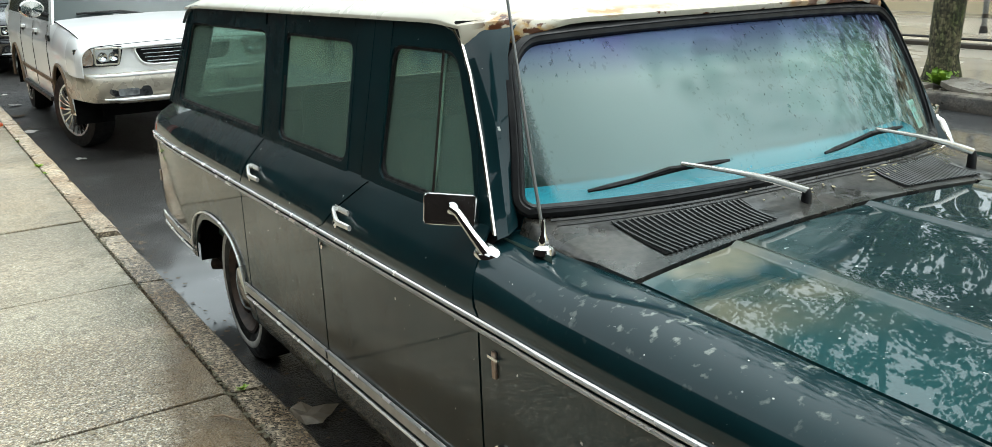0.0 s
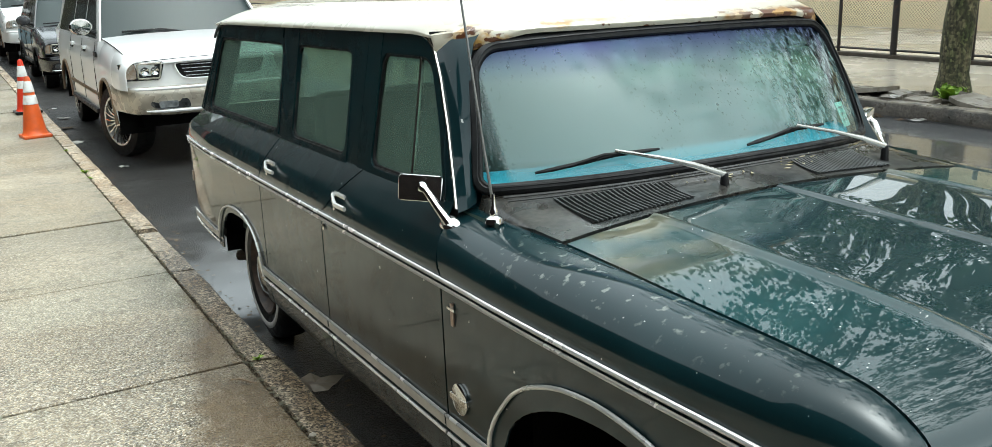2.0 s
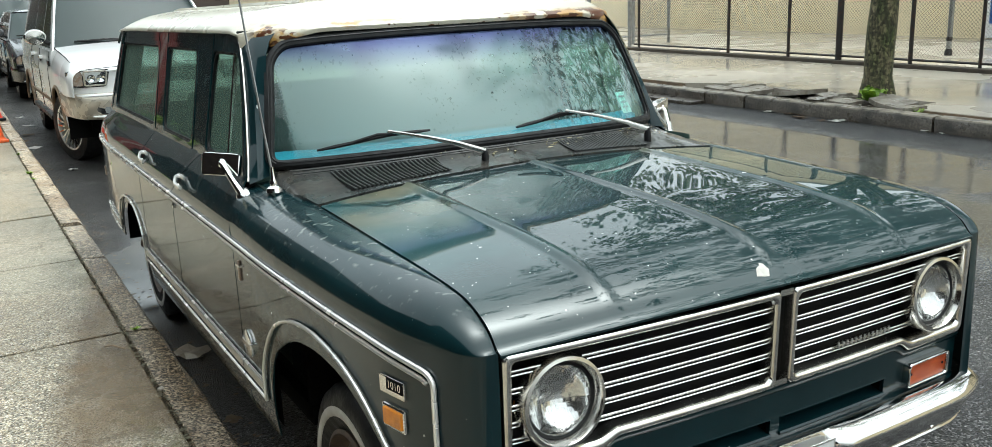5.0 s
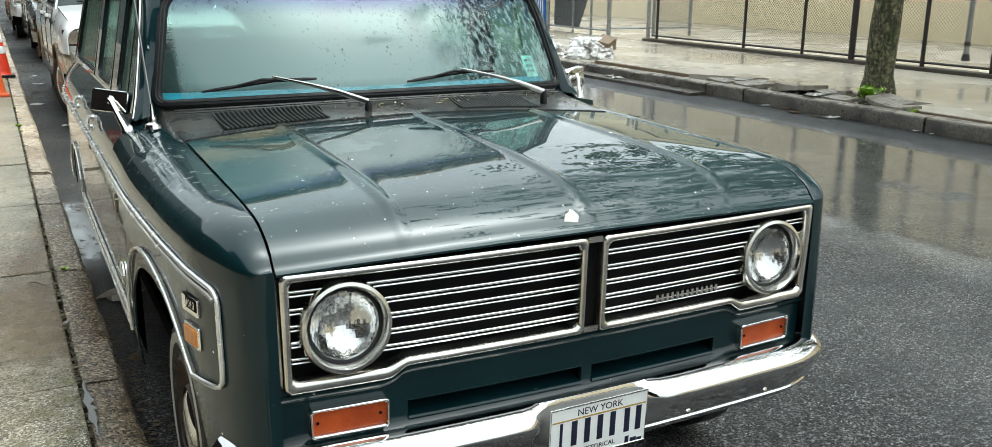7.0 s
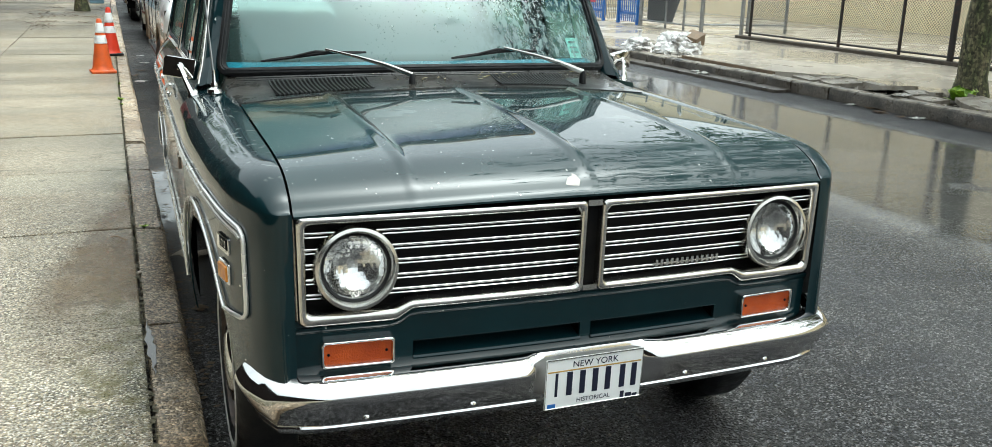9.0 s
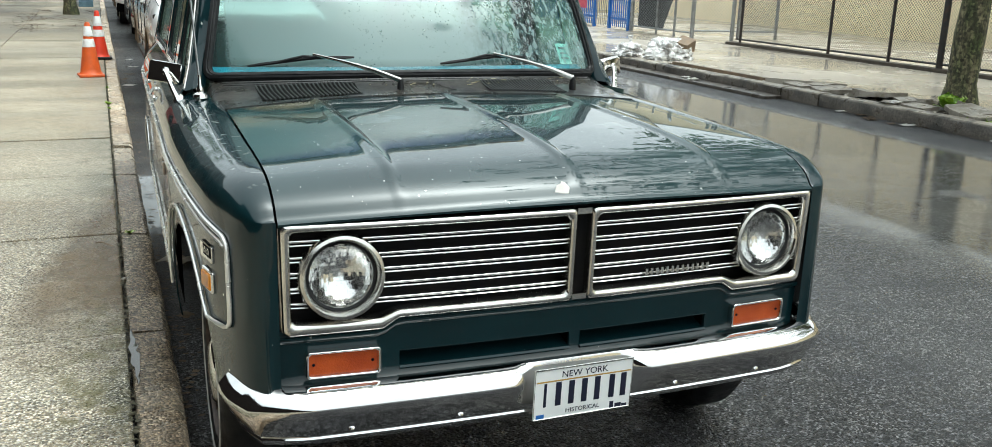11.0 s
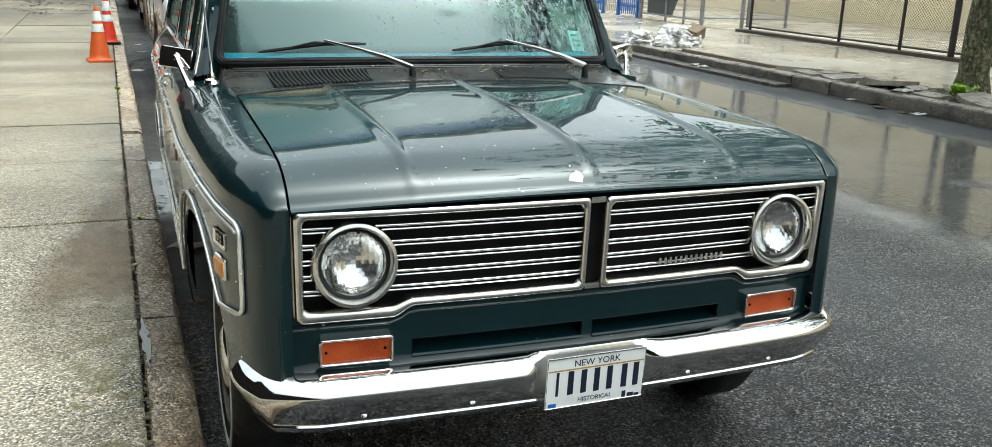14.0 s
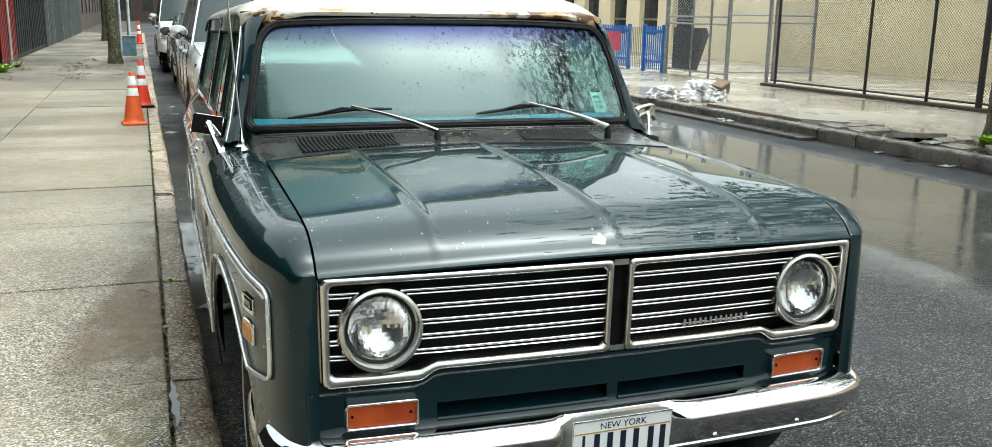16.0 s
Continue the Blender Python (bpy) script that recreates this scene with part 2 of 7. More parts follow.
orange_lens = mat("orange_red_lens", (0.46, 0.075, 0.012), (0.34, 0.05, 0.01), rough=0.2, scale=14, coat=0.25, bump=0.2, bscale=200)
plate_white = mat("plate_white", (0.88, 0.88, 0.86), (0.80, 0.80, 0.78), rough=0.35, scale=6, coat=0.4)
plate_ink = mat("plate_ink", (0.012, 0.014, 0.035), rough=0.4)
gold_ink = mat("gold_ink", (0.45, 0.28, 0.06), rough=0.4)
vinyl = mat("teal_vinyl", (0.03, 0.25, 0.35), (0.05, 0.31, 0.42), rough=0.45, scale=5, bump=0.05)
seat_green = mat("dusty_green_vinyl", (0.055, 0.10, 0.085), (0.09, 0.14, 0.115), rough=0.6, scale=4, bump=0.08)
headliner = mat("headliner", (0.26, 0.30, 0.29), rough=0.8, scale=4)
ws_glass = glass("misted_windscreen", (0.66, 0.87, 0.85), 0.54, (0.38, 0.52, 0.50), streak=0.75, band=(1.17, 1.27), behind=0.35, mirror=(0.05, 0.85))
side_glass = glass("misted_side_glass", (0.74, 0.88, 0.82), 0.42, (0.23, 0.31, 0.26), behind=0.4, mirror=(0.02, 0.24))
car_glass = glass("dark_car_glass", (0.10, 0.12, 0.12), 0.06, (0.3, 0.33, 0.33))
white_paint = mat("white_car_paint", (0.88, 0.88, 0.87), (0.83, 0.83, 0.82), rough=0.22, coat=0.8, scale=2)
dark_paint = mat("charcoal_car_paint", (0.018, 0.019, 0.022), (0.026, 0.027, 0.03), rough=0.2, coat=0.9, scale=2)
silver_plastic = mat("silver_bumper", (0.60, 0.55, 0.46), (0.48, 0.43, 0.35), rough=0.2, rough2=0.34, metal=0.35, scale=5, coat=0.6)
lamp_cover = glass("clear_lamp_cover", (0.90, 0.92, 0.93), 0.01, (0.6, 0.62, 0.62), mirror=(0.015, 0.10))
lamp_clear = mat("clear_lamp", (0.42, 0.44, 0.45), (0.10, 0.11, 0.12), rough=0.08, metal=0.4, scale=14, coat=1)
asphalt = mat("wet_asphalt", (0.017, 0.017, 0.019), (0.034, 0.033, 0.032), rough=0.35, rough2=0.55, scale=2.4, rscale=0.6, spec=0.3, coat=1.0, speckle=0.6, sscale=130)


def standing_water(m):
    """Smooth pools towards the far kerb and in the near gutter, a grainy wet film elsewhere."""
    n, l = m.node_tree.nodes, m.node_tree.links
    b = n["Principled BSDF"]
    far = times(m, axis_mask(m, 0, 1.4, 3.8), axis_mask(m, 0, 6.85, 6.40))
    edge = noise_mask(m, 0.55, 0.24, 0.38, 4)
    near = times(m, times(m, axis_mask(m, 0, -0.1, -0.45), noise_mask(m, 1.3, 0.36, 0.46, 7, (1, 0.6, 1), 3.0)), times(m, axis_mask(m, 1, 3.3, 3.8), axis_mask(m, 1, 6.8, 5.4)))
    both = n.new("ShaderNodeMath")
    both.operation = "MAXIMUM"
    l.new(far, both.inputs[0])
    l.new(near, both.inputs[1])
    pool = times(m, both.outputs[0], edge)
    # only some of the stones carry a bright film of water
    cells, pick, film = n.new("ShaderNodeTexVoronoi"), n.new("ShaderNodeSeparateColor"), n.new("ShaderNodeMapRange")
    cells.inputs["Scale"].default_value = 80
    l.new(n.new("ShaderNodeTexCoord").outputs["Object"], cells.inputs["Vector"])
    l.new(cells.outputs["Color"], pick.inputs[0])
    l.new(pick.outputs[1], film.inputs[0])
    for i, v in enumerate((0.62, 0.95, 0.0, 1.0), 1):
        film.inputs[i].default_value = v
    # the film weakens in the gutter and beneath the wagon
    thin = n.new("ShaderNodeMapRange")
    thin.inputs[3].default_value, thin.inputs[4].default_value = 1.0, 0.22
    l.new(times(m, axis_mask(m, 0, 0.5, 0.1), axis_mask(m, 1, 1.2, 2.2)), thin.inputs[0])
    kerbside = n.new("ShaderNodeMapRange")
    kerbside.inputs[3].default_value, kerbside.inputs[4].default_value = 1.0, 0.3
    l.new(times(m, axis_mask(m, 0, 6.4, 6.85), axis_mask(m, 1, 11.0, 8.0)), kerbside.inputs[0])
    coat = times(m, times(m, film.outputs[0], thin.outputs[0]), kerbside.outputs[0])
    for key, a, c in (("Coat Roughness", 0.10, 0.015), ("Coat Weight", coat, 1.0)):
        r = n.new("ShaderNodeMapRange")
        r.inputs[4].default_value = c
        if key == "Coat Weight":
            l.new(a, r.inputs[3])
        else:
            r.inputs[3].default_value = a
        l.new(pool, r.inputs[0])
        l.new(r.outputs[0], b.inputs[key])
    r = n.new("ShaderNodeMapRange")
    r.inputs[3].default_value, r.inputs[4].default_value = 1.0, 0.02
    l.new(pool, r.inputs[0])
    bp = n.new("ShaderNodeBump")
    bp.inputs["Distance"].default_value = 0.010
    l.new(r.outputs[0], bp.inputs["Strength"])
    stones, flip = n.new("ShaderNodeTexVoronoi"), n.new("ShaderNodeMath")
    stones.inputs["Scale"].default_value = 125
    l.new(n.new("ShaderNodeTexCoord").outputs["Object"], stones.inputs["Vector"])
    flip.operation, flip.inputs[0].default_value = "SUBTRACT", 1.0
    l.new(stones.outputs["Distance"], flip.inputs[1])
    l.new(flip.outputs[0], bp.inputs["Height"])
    l.new(bp.outputs[0], b.inputs["Normal"])
    l.new(bp.outputs[0], b.inputs["Coat Normal"])


# pale stones, brightened so their colour also stands in for wet glints
aggregate(asphalt, 125, 0.12, 8.0, 0.0, bias=4.0)
standing_water(asphalt)
# asphalt darker, in patches, along the gutter and beneath the wagon
gutter_dark = times(asphalt, times(asphalt, axis_mask(asphalt, 0, 0.6, 0.0), axis_mask(asphalt, 1, 1.5, 2.5)), noise_mask(asphalt, 3.0, 0.28, 0.45, 8, (1, 0.6, 1), 19.0))
blend_colour(asphalt, gutter_dark, (0.012, 0.0105, 0.009))
concrete = mat("wet_concrete", (0.335, 0.284, 0.208), (0.24, 0.191, 0.124), rough=0.55, rough2=0.8, scale=0.9, rscale=0.8, bump=0.14, bscale=45, spec=0.30, speckle=0.22, sscale=30, piece_tint=0.12, lo=0.36, hi=0.66, world=True)
bands = noise_mask(concrete, 0.7, 0.50, 0.60, 7, (0.35, 1.6, 1), 7.0, True)
blend_colour(concrete, bands, (0.30, 0.262, 0.19))
grimy = times(concrete, noise_mask(concrete, 0.55, 0.46, 0.58, 7, (0.25, 1.7, 1), 83.0, True), axis_mask(concrete, 1, 4.8, 6.5, True))
blend_colour(concrete, grimy, (0.17, 0.142, 0.095))
slab_tone = extra(concrete, "ShaderNodeMapRange")
slab_tone.inputs[1].default_value, slab_tone.inputs[2].default_value, slab_tone.inputs[4].default_value = 0.35, 0.95, 0.42
concrete.node_tree.links.new(extra(concrete, "ShaderNodeObjectInfo").outputs["Random"], slab_tone.inputs[0])
blend_colour(concrete, times(concrete, slab_tone.outputs[0], noise_mask(concrete, 1.3, 0.30, 0.55, 6, (0.6, 1, 1), 15.0, True)), (0.27, 0.205, 0.125))
moss = times(concrete, axis_mask(concrete, 0, -1.45, -1.14, True), noise_mask(concrete, 5, 0.48, 0.60, 7, (1, 1, 1), 31.0, True))
blend_colour(concrete, moss, (0.075, 0.07, 0.03))
stain = extra(concrete, "ShaderNodeMapRange")
stain.inputs[4].default_value = 0.32
concrete.node_tree.links.new(noise_mask(concrete, 2.6, 0.50, 0.66, 9, (0.7, 1.2, 1), 51.0, True), stain.inputs[0])
blend_colour(concrete, stain.outputs[0], (0.15, 0.125, 0.085))
blend_colour(concrete, noise_mask(concrete, 8.0, 0.60, 0.68, 9, (0.8, 1.1, 1), 61.0, True), (0.17, 0.145, 0.10))
grit = noise_mask(concrete, 75, 0.64, 0.70, 2, (1, 1, 1), 2.0, True)
blend_colour(concrete, grit, (0.46, 0.43, 0.37))
dark_spots = noise_mask(concrete, 42, 0.66, 0.72, 4, (1, 1, 1), 9.0, True)
blend_colour(concrete, dark_spots, (0.085, 0.07, 0.05))
# a brown wet wedge widens along the kerb towards the wagon's nose
near_kerb = times(concrete, slant_mask(concrete, (1, -0.2, 0), 2.0, 0.34, 4.0, -0.06, 0.05), times(concrete, axis_mask(concrete, 1, 1.0, 1.9, True), axis_mask(concrete, 0, -1.66, -1.46, True)))
# the slabs before the wagon's nose have lost their skin; dirt lies thick further along
bare = noise_mask(concrete, 0.8, 0.30, 0.55, 4, (1, 1, 1), 27.0, True)
span = extra(concrete, "ShaderNodeMapRange")
span.inputs[3].default_value, span.inputs[4].default_value = 0.40, 1.0
concrete.node_tree.links.new(times(concrete, bare, axis_mask(concrete, 1, 4.8, 2.4, True)), span.inputs[0])
bare = span.outputs[0]
blend_colour(concrete, times(concrete, axis_mask(concrete, 1, 16.5, 19.5, True), noise_mask(concrete, 0.8, 0.36, 0.60, 8, (1, 0.5, 1), 41.0, True)), (0.085, 0.072, 0.05))
worn = times(concrete, bare, noise_mask(concrete, 120, 0.50, 0.60, 3, (1, 1, 1), 23.0, True))
blend_colour(concrete, worn, (0.52, 0.49, 0.42))
aggregate(concrete, 115, 0.45, 2.0, 0.6, where=bare)
silt = extra(concrete, "ShaderNodeMapRange")
silt.inputs[4].default_value = 0.85
concrete.node_tree.links.new(times(concrete, near_kerb, noise_mask(concrete, 3.0, 0.2, 0.5, 7, (1, 0.6, 1), 4.0, True)), silt.inputs[0])
blend_colour(concrete, silt.outputs[0], (0.135, 0.088, 0.040))
algae = times(concrete, slant_mask(concrete, (1, 0, 0), 1.32, 0.35, 3.0, -0.08, 0.06), times(concrete, axis_mask(concrete, 1, 2.3, 1.5, True), noise_mask(concrete, 14, 0.46, 0.66, 8, (1, 1, 1), 33.0, True)))
blend_colour(concrete, algae, (0.15, 0.13, 0.06))
wet_film(concrete, noise_mask(concrete, 0.8, 0.46, 0.60, 8, (1, 0.55, 1), 12.0, True), 0.85, 0.60)
wet_film(concrete, times(concrete, axis_mask(concrete, 0, -1.9, -1.25, True), noise_mask(concrete, 2.2, 0.38, 0.55, 6, (1, 0.5, 1), 20.0, True)), 0.80, 0.45)
wet_film(concrete, times(concrete, near_kerb, noise_mask(concrete, 9, 0.35, 0.55, 8, (1, 1, 1), 71.0, True)), 0.85, 0.20)
wet_film(concrete, times(concrete, bare, noise_mask(concrete, 110, 0.52, 0.60, 3, (1, 1, 1), 77.0, True)), 0.95, 0.18)
smooth_concrete = mat("smooth_wet_concrete", (0.46, 0.415, 0.35), (0.35, 0.31, 0.255), rough=0.12, rough2=0.35, scale=0.5, rscale=0.6, bump=0.04, bscale=60, speckle=0.06, sscale=40)
kerb_mat = mat("kerb_concrete", (0.42, 0.345, 0.25), (0.23, 0.16, 0.095), rough=0.25, rough2=0.6, scale=3, bump=0.5, bscale=30, speckle=0.3, sscale=30, piece_tint=0.14, world=True)
aggregate(kerb_mat, 115, 0.45, 2.0, 0.6)
wet_film(kerb_mat, times(kerb_mat, axis_mask(kerb_mat, 1, 0.3, 1.2, True), axis_mask(kerb_mat, 1, 7.5, 4.5, True)), 0.55, 0.22)
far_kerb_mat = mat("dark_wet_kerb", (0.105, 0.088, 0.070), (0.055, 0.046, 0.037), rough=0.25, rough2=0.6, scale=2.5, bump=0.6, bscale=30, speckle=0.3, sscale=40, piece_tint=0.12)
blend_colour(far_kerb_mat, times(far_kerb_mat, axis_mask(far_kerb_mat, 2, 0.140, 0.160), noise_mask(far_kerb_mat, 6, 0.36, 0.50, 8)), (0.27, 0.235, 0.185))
blend_colour(far_kerb_mat, noise_mask(far_kerb_mat, 2.2, 0.56, 0.68, 8, (1, 1, 3), 7.0), (0.030, 0.026, 0.022))
soil = mat("wet_soil", (0.035, 0.026, 0.018), (0.06, 0.045, 0.03), rough=0.6, scale=10, bump=0.8, bscale=30)
slate = mat("broken_flagstone", (0.31, 0.28, 0.235), (0.16, 0.135, 0.105), rough=0.2, rough2=0.6, scale=5, bump=0.4, bscale=40)
cream_wall = mat("cream_stucco", (0.90, 0.77, 0.52), (0.84, 0.71, 0.47), rough=0.7, scale=0.8, bump=0.15, bscale=60)
grey_wall = mat("grey_plinth", (0.36, 0.34, 0.30), (0.28, 0.27, 0.24), rough=0.5, scale=1.2, bump=0.1)
window_dark = mat("dark_window", (0.03, 0.035, 0.035), (0.05, 0.055, 0.05), rough=0.1, scale=1.0)
fence_black = mat("black_fence_paint", (0.016, 0.013, 0.012), (0.07, 0.028, 0.014), rough=0.4, scale=12, lo=0.5, hi=0.75)
galv = mat("galvanised_steel", (0.36, 0.37, 0.37), (0.25, 0.25, 0.25), rough=0.35, metal=0.8, scale=10)
blue_paint = mat("blue_rail_paint", (0.02, 0.10, 0.36), (0.03, 0.15, 0.45), rough=0.4, scale=5)
red_paint = mat("red_container_paint", (0.26, 0.018, 0.012), (0.19, 0.016, 0.012), rough=0.35, scale=3, bump=0.05)
pink_paint = mat("faded_pink_banner", (0.55, 0.09, 0.13), (0.45, 0.06, 0.10), rough=0.6)
bark = mat("mossy_bark", (0.135, 0.115, 0.065), (0.055, 0.066, 0.022), rough=0.8, scale=7, bump=1.0, bscale=20, stretch=(1, 1, 0.35), speckle=0.5, sscale=30)
aggregate(bark, 30, 0.40, 1.6, 1.0, world=False)
leaf = mat("leaf_green", (0.045, 0.085, 0.018), (0.08, 0.13, 0.03), rough=0.45, scale=3)
weed = mat("bright_weed", (0.27, 0.40, 0.03), (0.13, 0.24, 0.02), rough=0.5, scale=20)
orange = mat("cone_orange", (0.80, 0.13, 0.02), (0.62, 0.11, 0.03), rough=0.4, scale=9)
red_orange = mat("cone_red_orange", (0.82, 0.055, 0.02), (0.70, 0.05, 0.02), rough=0.4, scale=9)
reflective = mat("reflective_band", (0.78, 0.78, 0.76), (0.55, 0.5, 0.45), rough=0.35, scale=14, lo=0.5, hi=0.75)
bag_white = mat("white_plastic_bag", (0.82, 0.81, 0.79), (0.34, 0.32, 0.30), rough=0.2, scale=7, bump=0.5, bscale=22, lo=0.45, hi=0.62)
cardboard = mat("wet_cardboard", (0.22, 0.15, 0.09), (0.14, 0.10, 0.065), rough=0.7, scale=8)
dark_panel = mat("dark_gate_panel", (0.018, 0.021, 0.022), (0.03, 0.033, 0.034), rough=0.45, scale=2)
green_wall = mat("faded_green_wall", (0.022, 0.032, 0.028), (0.05, 0.062, 0.054), rough=0.6, scale=2)
# near-black and without gloss, so the wagon's flank reflects dark
dark_frontage = mat("sooty_brick_wall", (0.016, 0.013, 0.012), (0.009, 0.008, 0.008), rough=0.9, scale=2.5, bump=0.4, bscale=12, spec=0.0)
brick_wall = mat("dark_brick_wall", (0.045, 0.032, 0.026), (0.028, 0.022, 0.019), rough=0.7, scale=2.5, bump=0.4, bscale=12)
far_brick = mat("far_brick", (0.10, 0.072, 0.056), (0.07, 0.052, 0.044), rough=0.8, scale=0.7)
sticker_mat = mat("pale_green_sticker", (0.42, 0.66, 0.58), rough=0.5)
blue_box = mat("blue_grey_cabinet", (0.16, 0.28, 0.36), (0.10, 0.18, 0.24), rough=0.5, scale=6)
wet_paper = mat("wet_brown_paper", (0.46, 0.39, 0.30), (0.32, 0.26, 0.19), rough=0.4, scale=18)
litter_white = mat("litter_paper", (0.75, 0.74, 0.70), (0.6, 0.58, 0.54), rough=0.6)
gutter = mat("gutter_leaves", (0.09, 0.06, 0.035), (0.14, 0.10, 0.06), rough=0.7, scale=30)

# rust along the front edge of the roof
low_edge = times(cream_roof, axis_mask(cream_roof, 2, 1.664, 1.650), axis_mask(cream_roof, 1, 1.95, 1.80))
blend_colour(cream_roof, times(cream_roof, noise_mask(cream_roof, 9, 0.56, 0.63, 8, (0.7, 1, 1), 2.0), low_edge), (0.42, 0.25, 0.09))
blend_colour(cream_roof, times(cream_roof, noise_mask(cream_roof, 22, 0.60, 0.63, 8, (0.6, 1, 1)), low_edge), (0.10, 0.032, 0.010))
corner = times(cream_roof, low_edge, axis_mask(cream_roof, 0, 0.16, 0.32))
blend_colour(cream_roof, times(cream_roof, noise_mask(cream_roof, 9, 0.44, 0.52, 8, (0.7, 1, 1), 4.0), corner), (0.42, 0.24, 0.08))
blend_colour(cream_roof, times(cream_roof, noise_mask(cream_roof, 24, 0.49, 0.53, 8, (0.6, 1, 1), 1.0), corner), (0.10, 0.032, 0.010))
near_corner = times(cream_roof, axis_mask(cream_roof, 2, 1.650, 1.632), times(cream_roof, axis_mask(cream_roof, 0, -0.60, -0.64), axis_mask(cream_roof, 0, -0.785, -0.755)))
blend_colour(cream_roof, times(cream_roof, noise_mask(cream_roof, 12, 0.42, 0.50, 8, (0.7, 1, 1), 14.0), near_corner), (0.45, 0.27, 0.08))
blend_colour(cream_roof, times(cream_roof, noise_mask(cream_roof, 30, 0.50, 0.53, 8, (0.8, 1, 1), 11.0), near_corner), (0.09, 0.030, 0.010))
# outer panels of the bonnet are faded, tan at the rear corner
for side in (-1, 1):
    blend_colour(hood_paint, times(hood_paint, axis_mask(hood_paint, 0, side * 0.455, side * 0.485), times(hood_paint, axis_mask(hood_paint, 1, 0.12, 0.34), noise_mask(hood_paint, 2.5, 0.25, 0.6, 6))), (0.012, 0.048, 0.051))
    tan = times(hood_paint, axis_mask(hood_paint, 0, side * 0.40, side * 0.52), axis_mask(hood_paint, 1, 0.60, 0.95))
    blend_colour(hood_paint, times(hood_paint, tan, noise_mask(hood_paint, 4.5, 0.42, 0.62, 7, (1, 1, 1), 6.0)), (0.13, 0.125, 0.085))
# pale speckles on the bonnet: glints of rain beads put into the colour
chips_and_glints = noise_mask(hood_paint, 60, 0.715, 0.735, 3)
blend_colour(hood_paint, chips_and_glints, (0.5, 0.52, 0.5))
road_dirt = times(paint, times(paint, axis_mask(paint, 2, 0.93, 0.72), axis_mask(paint, 1, 0.9, 2.2)), noise_mask(paint, 1.4, 0.25, 0.6, 6, (1, 1, 1), 40.0))
dirt_share = extra(paint, "ShaderNodeMapRange")
dirt_share.inputs[4].default_value = 0.25
paint.node_tree.links.new(road_dirt, dirt_share.inputs[0])
blend_colour(paint, dirt_share.outputs[0], (0.060, 0.038, 0.020))
dull = extra(paint, "ShaderNodeMapRange")
dull.inputs[3].default_value, dull.inputs[4].default_value = 0.03, 0.10
paint.node_tree.links.new(road_dirt, dull.inputs[0])
paint.node_tree.links.new(dull.outputs[0], paint.node_tree.nodes["Principled BSDF"].inputs["Coat Roughness"])
streaks = times(paint, noise_mask(paint, 34, 0.60, 0.68, 8, (1, 1, 1), 5.0), times(paint, axis_mask(paint, 2, 1.04, 1.10), axis_mask(paint, 1, 1.3, 1.0)))
blend_colour(paint, streaks, (0.16, 0.18, 0.16))
# small pale paint chips on the body
chips_and_glints = noise_mask(paint, 45, 0.745, 0.755, 3)
blend_colour(paint, chips_and_glints, (0.42, 0.44, 0.42))


# ---- mesh helpers ----
def thing(name, label, category="", group="", kind="", m=None):
    ob = tagged(new(name), label, category, group, kind)
    ob.empty_display_size = 0.1
    if m is not None:
        ob.matrix_basis = m
    return ob


def mesh_of(bm, name, material, smooth=False):
    bmesh.ops.recalc_face_normals(bm, faces=bm.faces)
    me = bpy.data.meshes.new(name)
    bm.to_mesh(me)
    bm.free()
    if material:
        me.materials.append(material)
    if smooth:
        me.polygons.foreach_set("use_smooth", [True] * len(me.polygons))
        me.set_sharp_from_angle(angle=radians(42))
    return me


def part(name, bm, material, parent, label="", smooth=False):
    ob = new(name, mesh_of(bm, name, material, smooth))
    ob.parent = parent
    if label:
        ob["label"] = label
    return ob


def piece(name, me, parent, m):
    ob = new(name, me)
    ob.parent, ob.matrix_basis = parent, m
    return ob


def structure(name, bm, material, label, category, m=None, smooth=False):
    ob = tagged(new(name, mesh_of(bm, name, material, smooth)), label, category, kind="structure")
    if m is not None:
        ob.matrix_basis = m
    return ob


def box(x0, x1, y0, y1, z0, z1, bevel=0.0, bm=None):
    bm = bm or bmesh.new()
    made = bmesh.ops.create_cube(bm, size=1)["verts"]
    for v in made:
        v.co = Vector(((x0 + x1) / 2 + v.co.x * (x1 - x0), (y0 + y1) / 2 + v.co.y * (y1 - y0), (z0 + z1) / 2 + v.co.z * (z1 - z0)))
    if bevel:
        edges = {e for v in made for e in v.link_edges}
        bmesh.ops.bevel(bm, geom=list(edges), offset=bevel, segments=2, affect="EDGES", profile=0.6)
    return bm


def grid(rows, bm=None, close=False):
    """Faces between rows of points, all rows of the same length. close: the rows are rings."""
    bm = bm or bmesh.new()
    vs = [[bm.verts.new(p) for p in r] for r in rows]
    for a, b in zip(vs, vs[1:]):
        n = len(a)
        for i in range(n if close else n - 1):
            k = (i + 1) % n
            quad = (a[i], a[k], b[k], b[i])
            if len({tuple(v.co) for v in quad}) > 2:
                bm.faces.new(quad)
    return bm


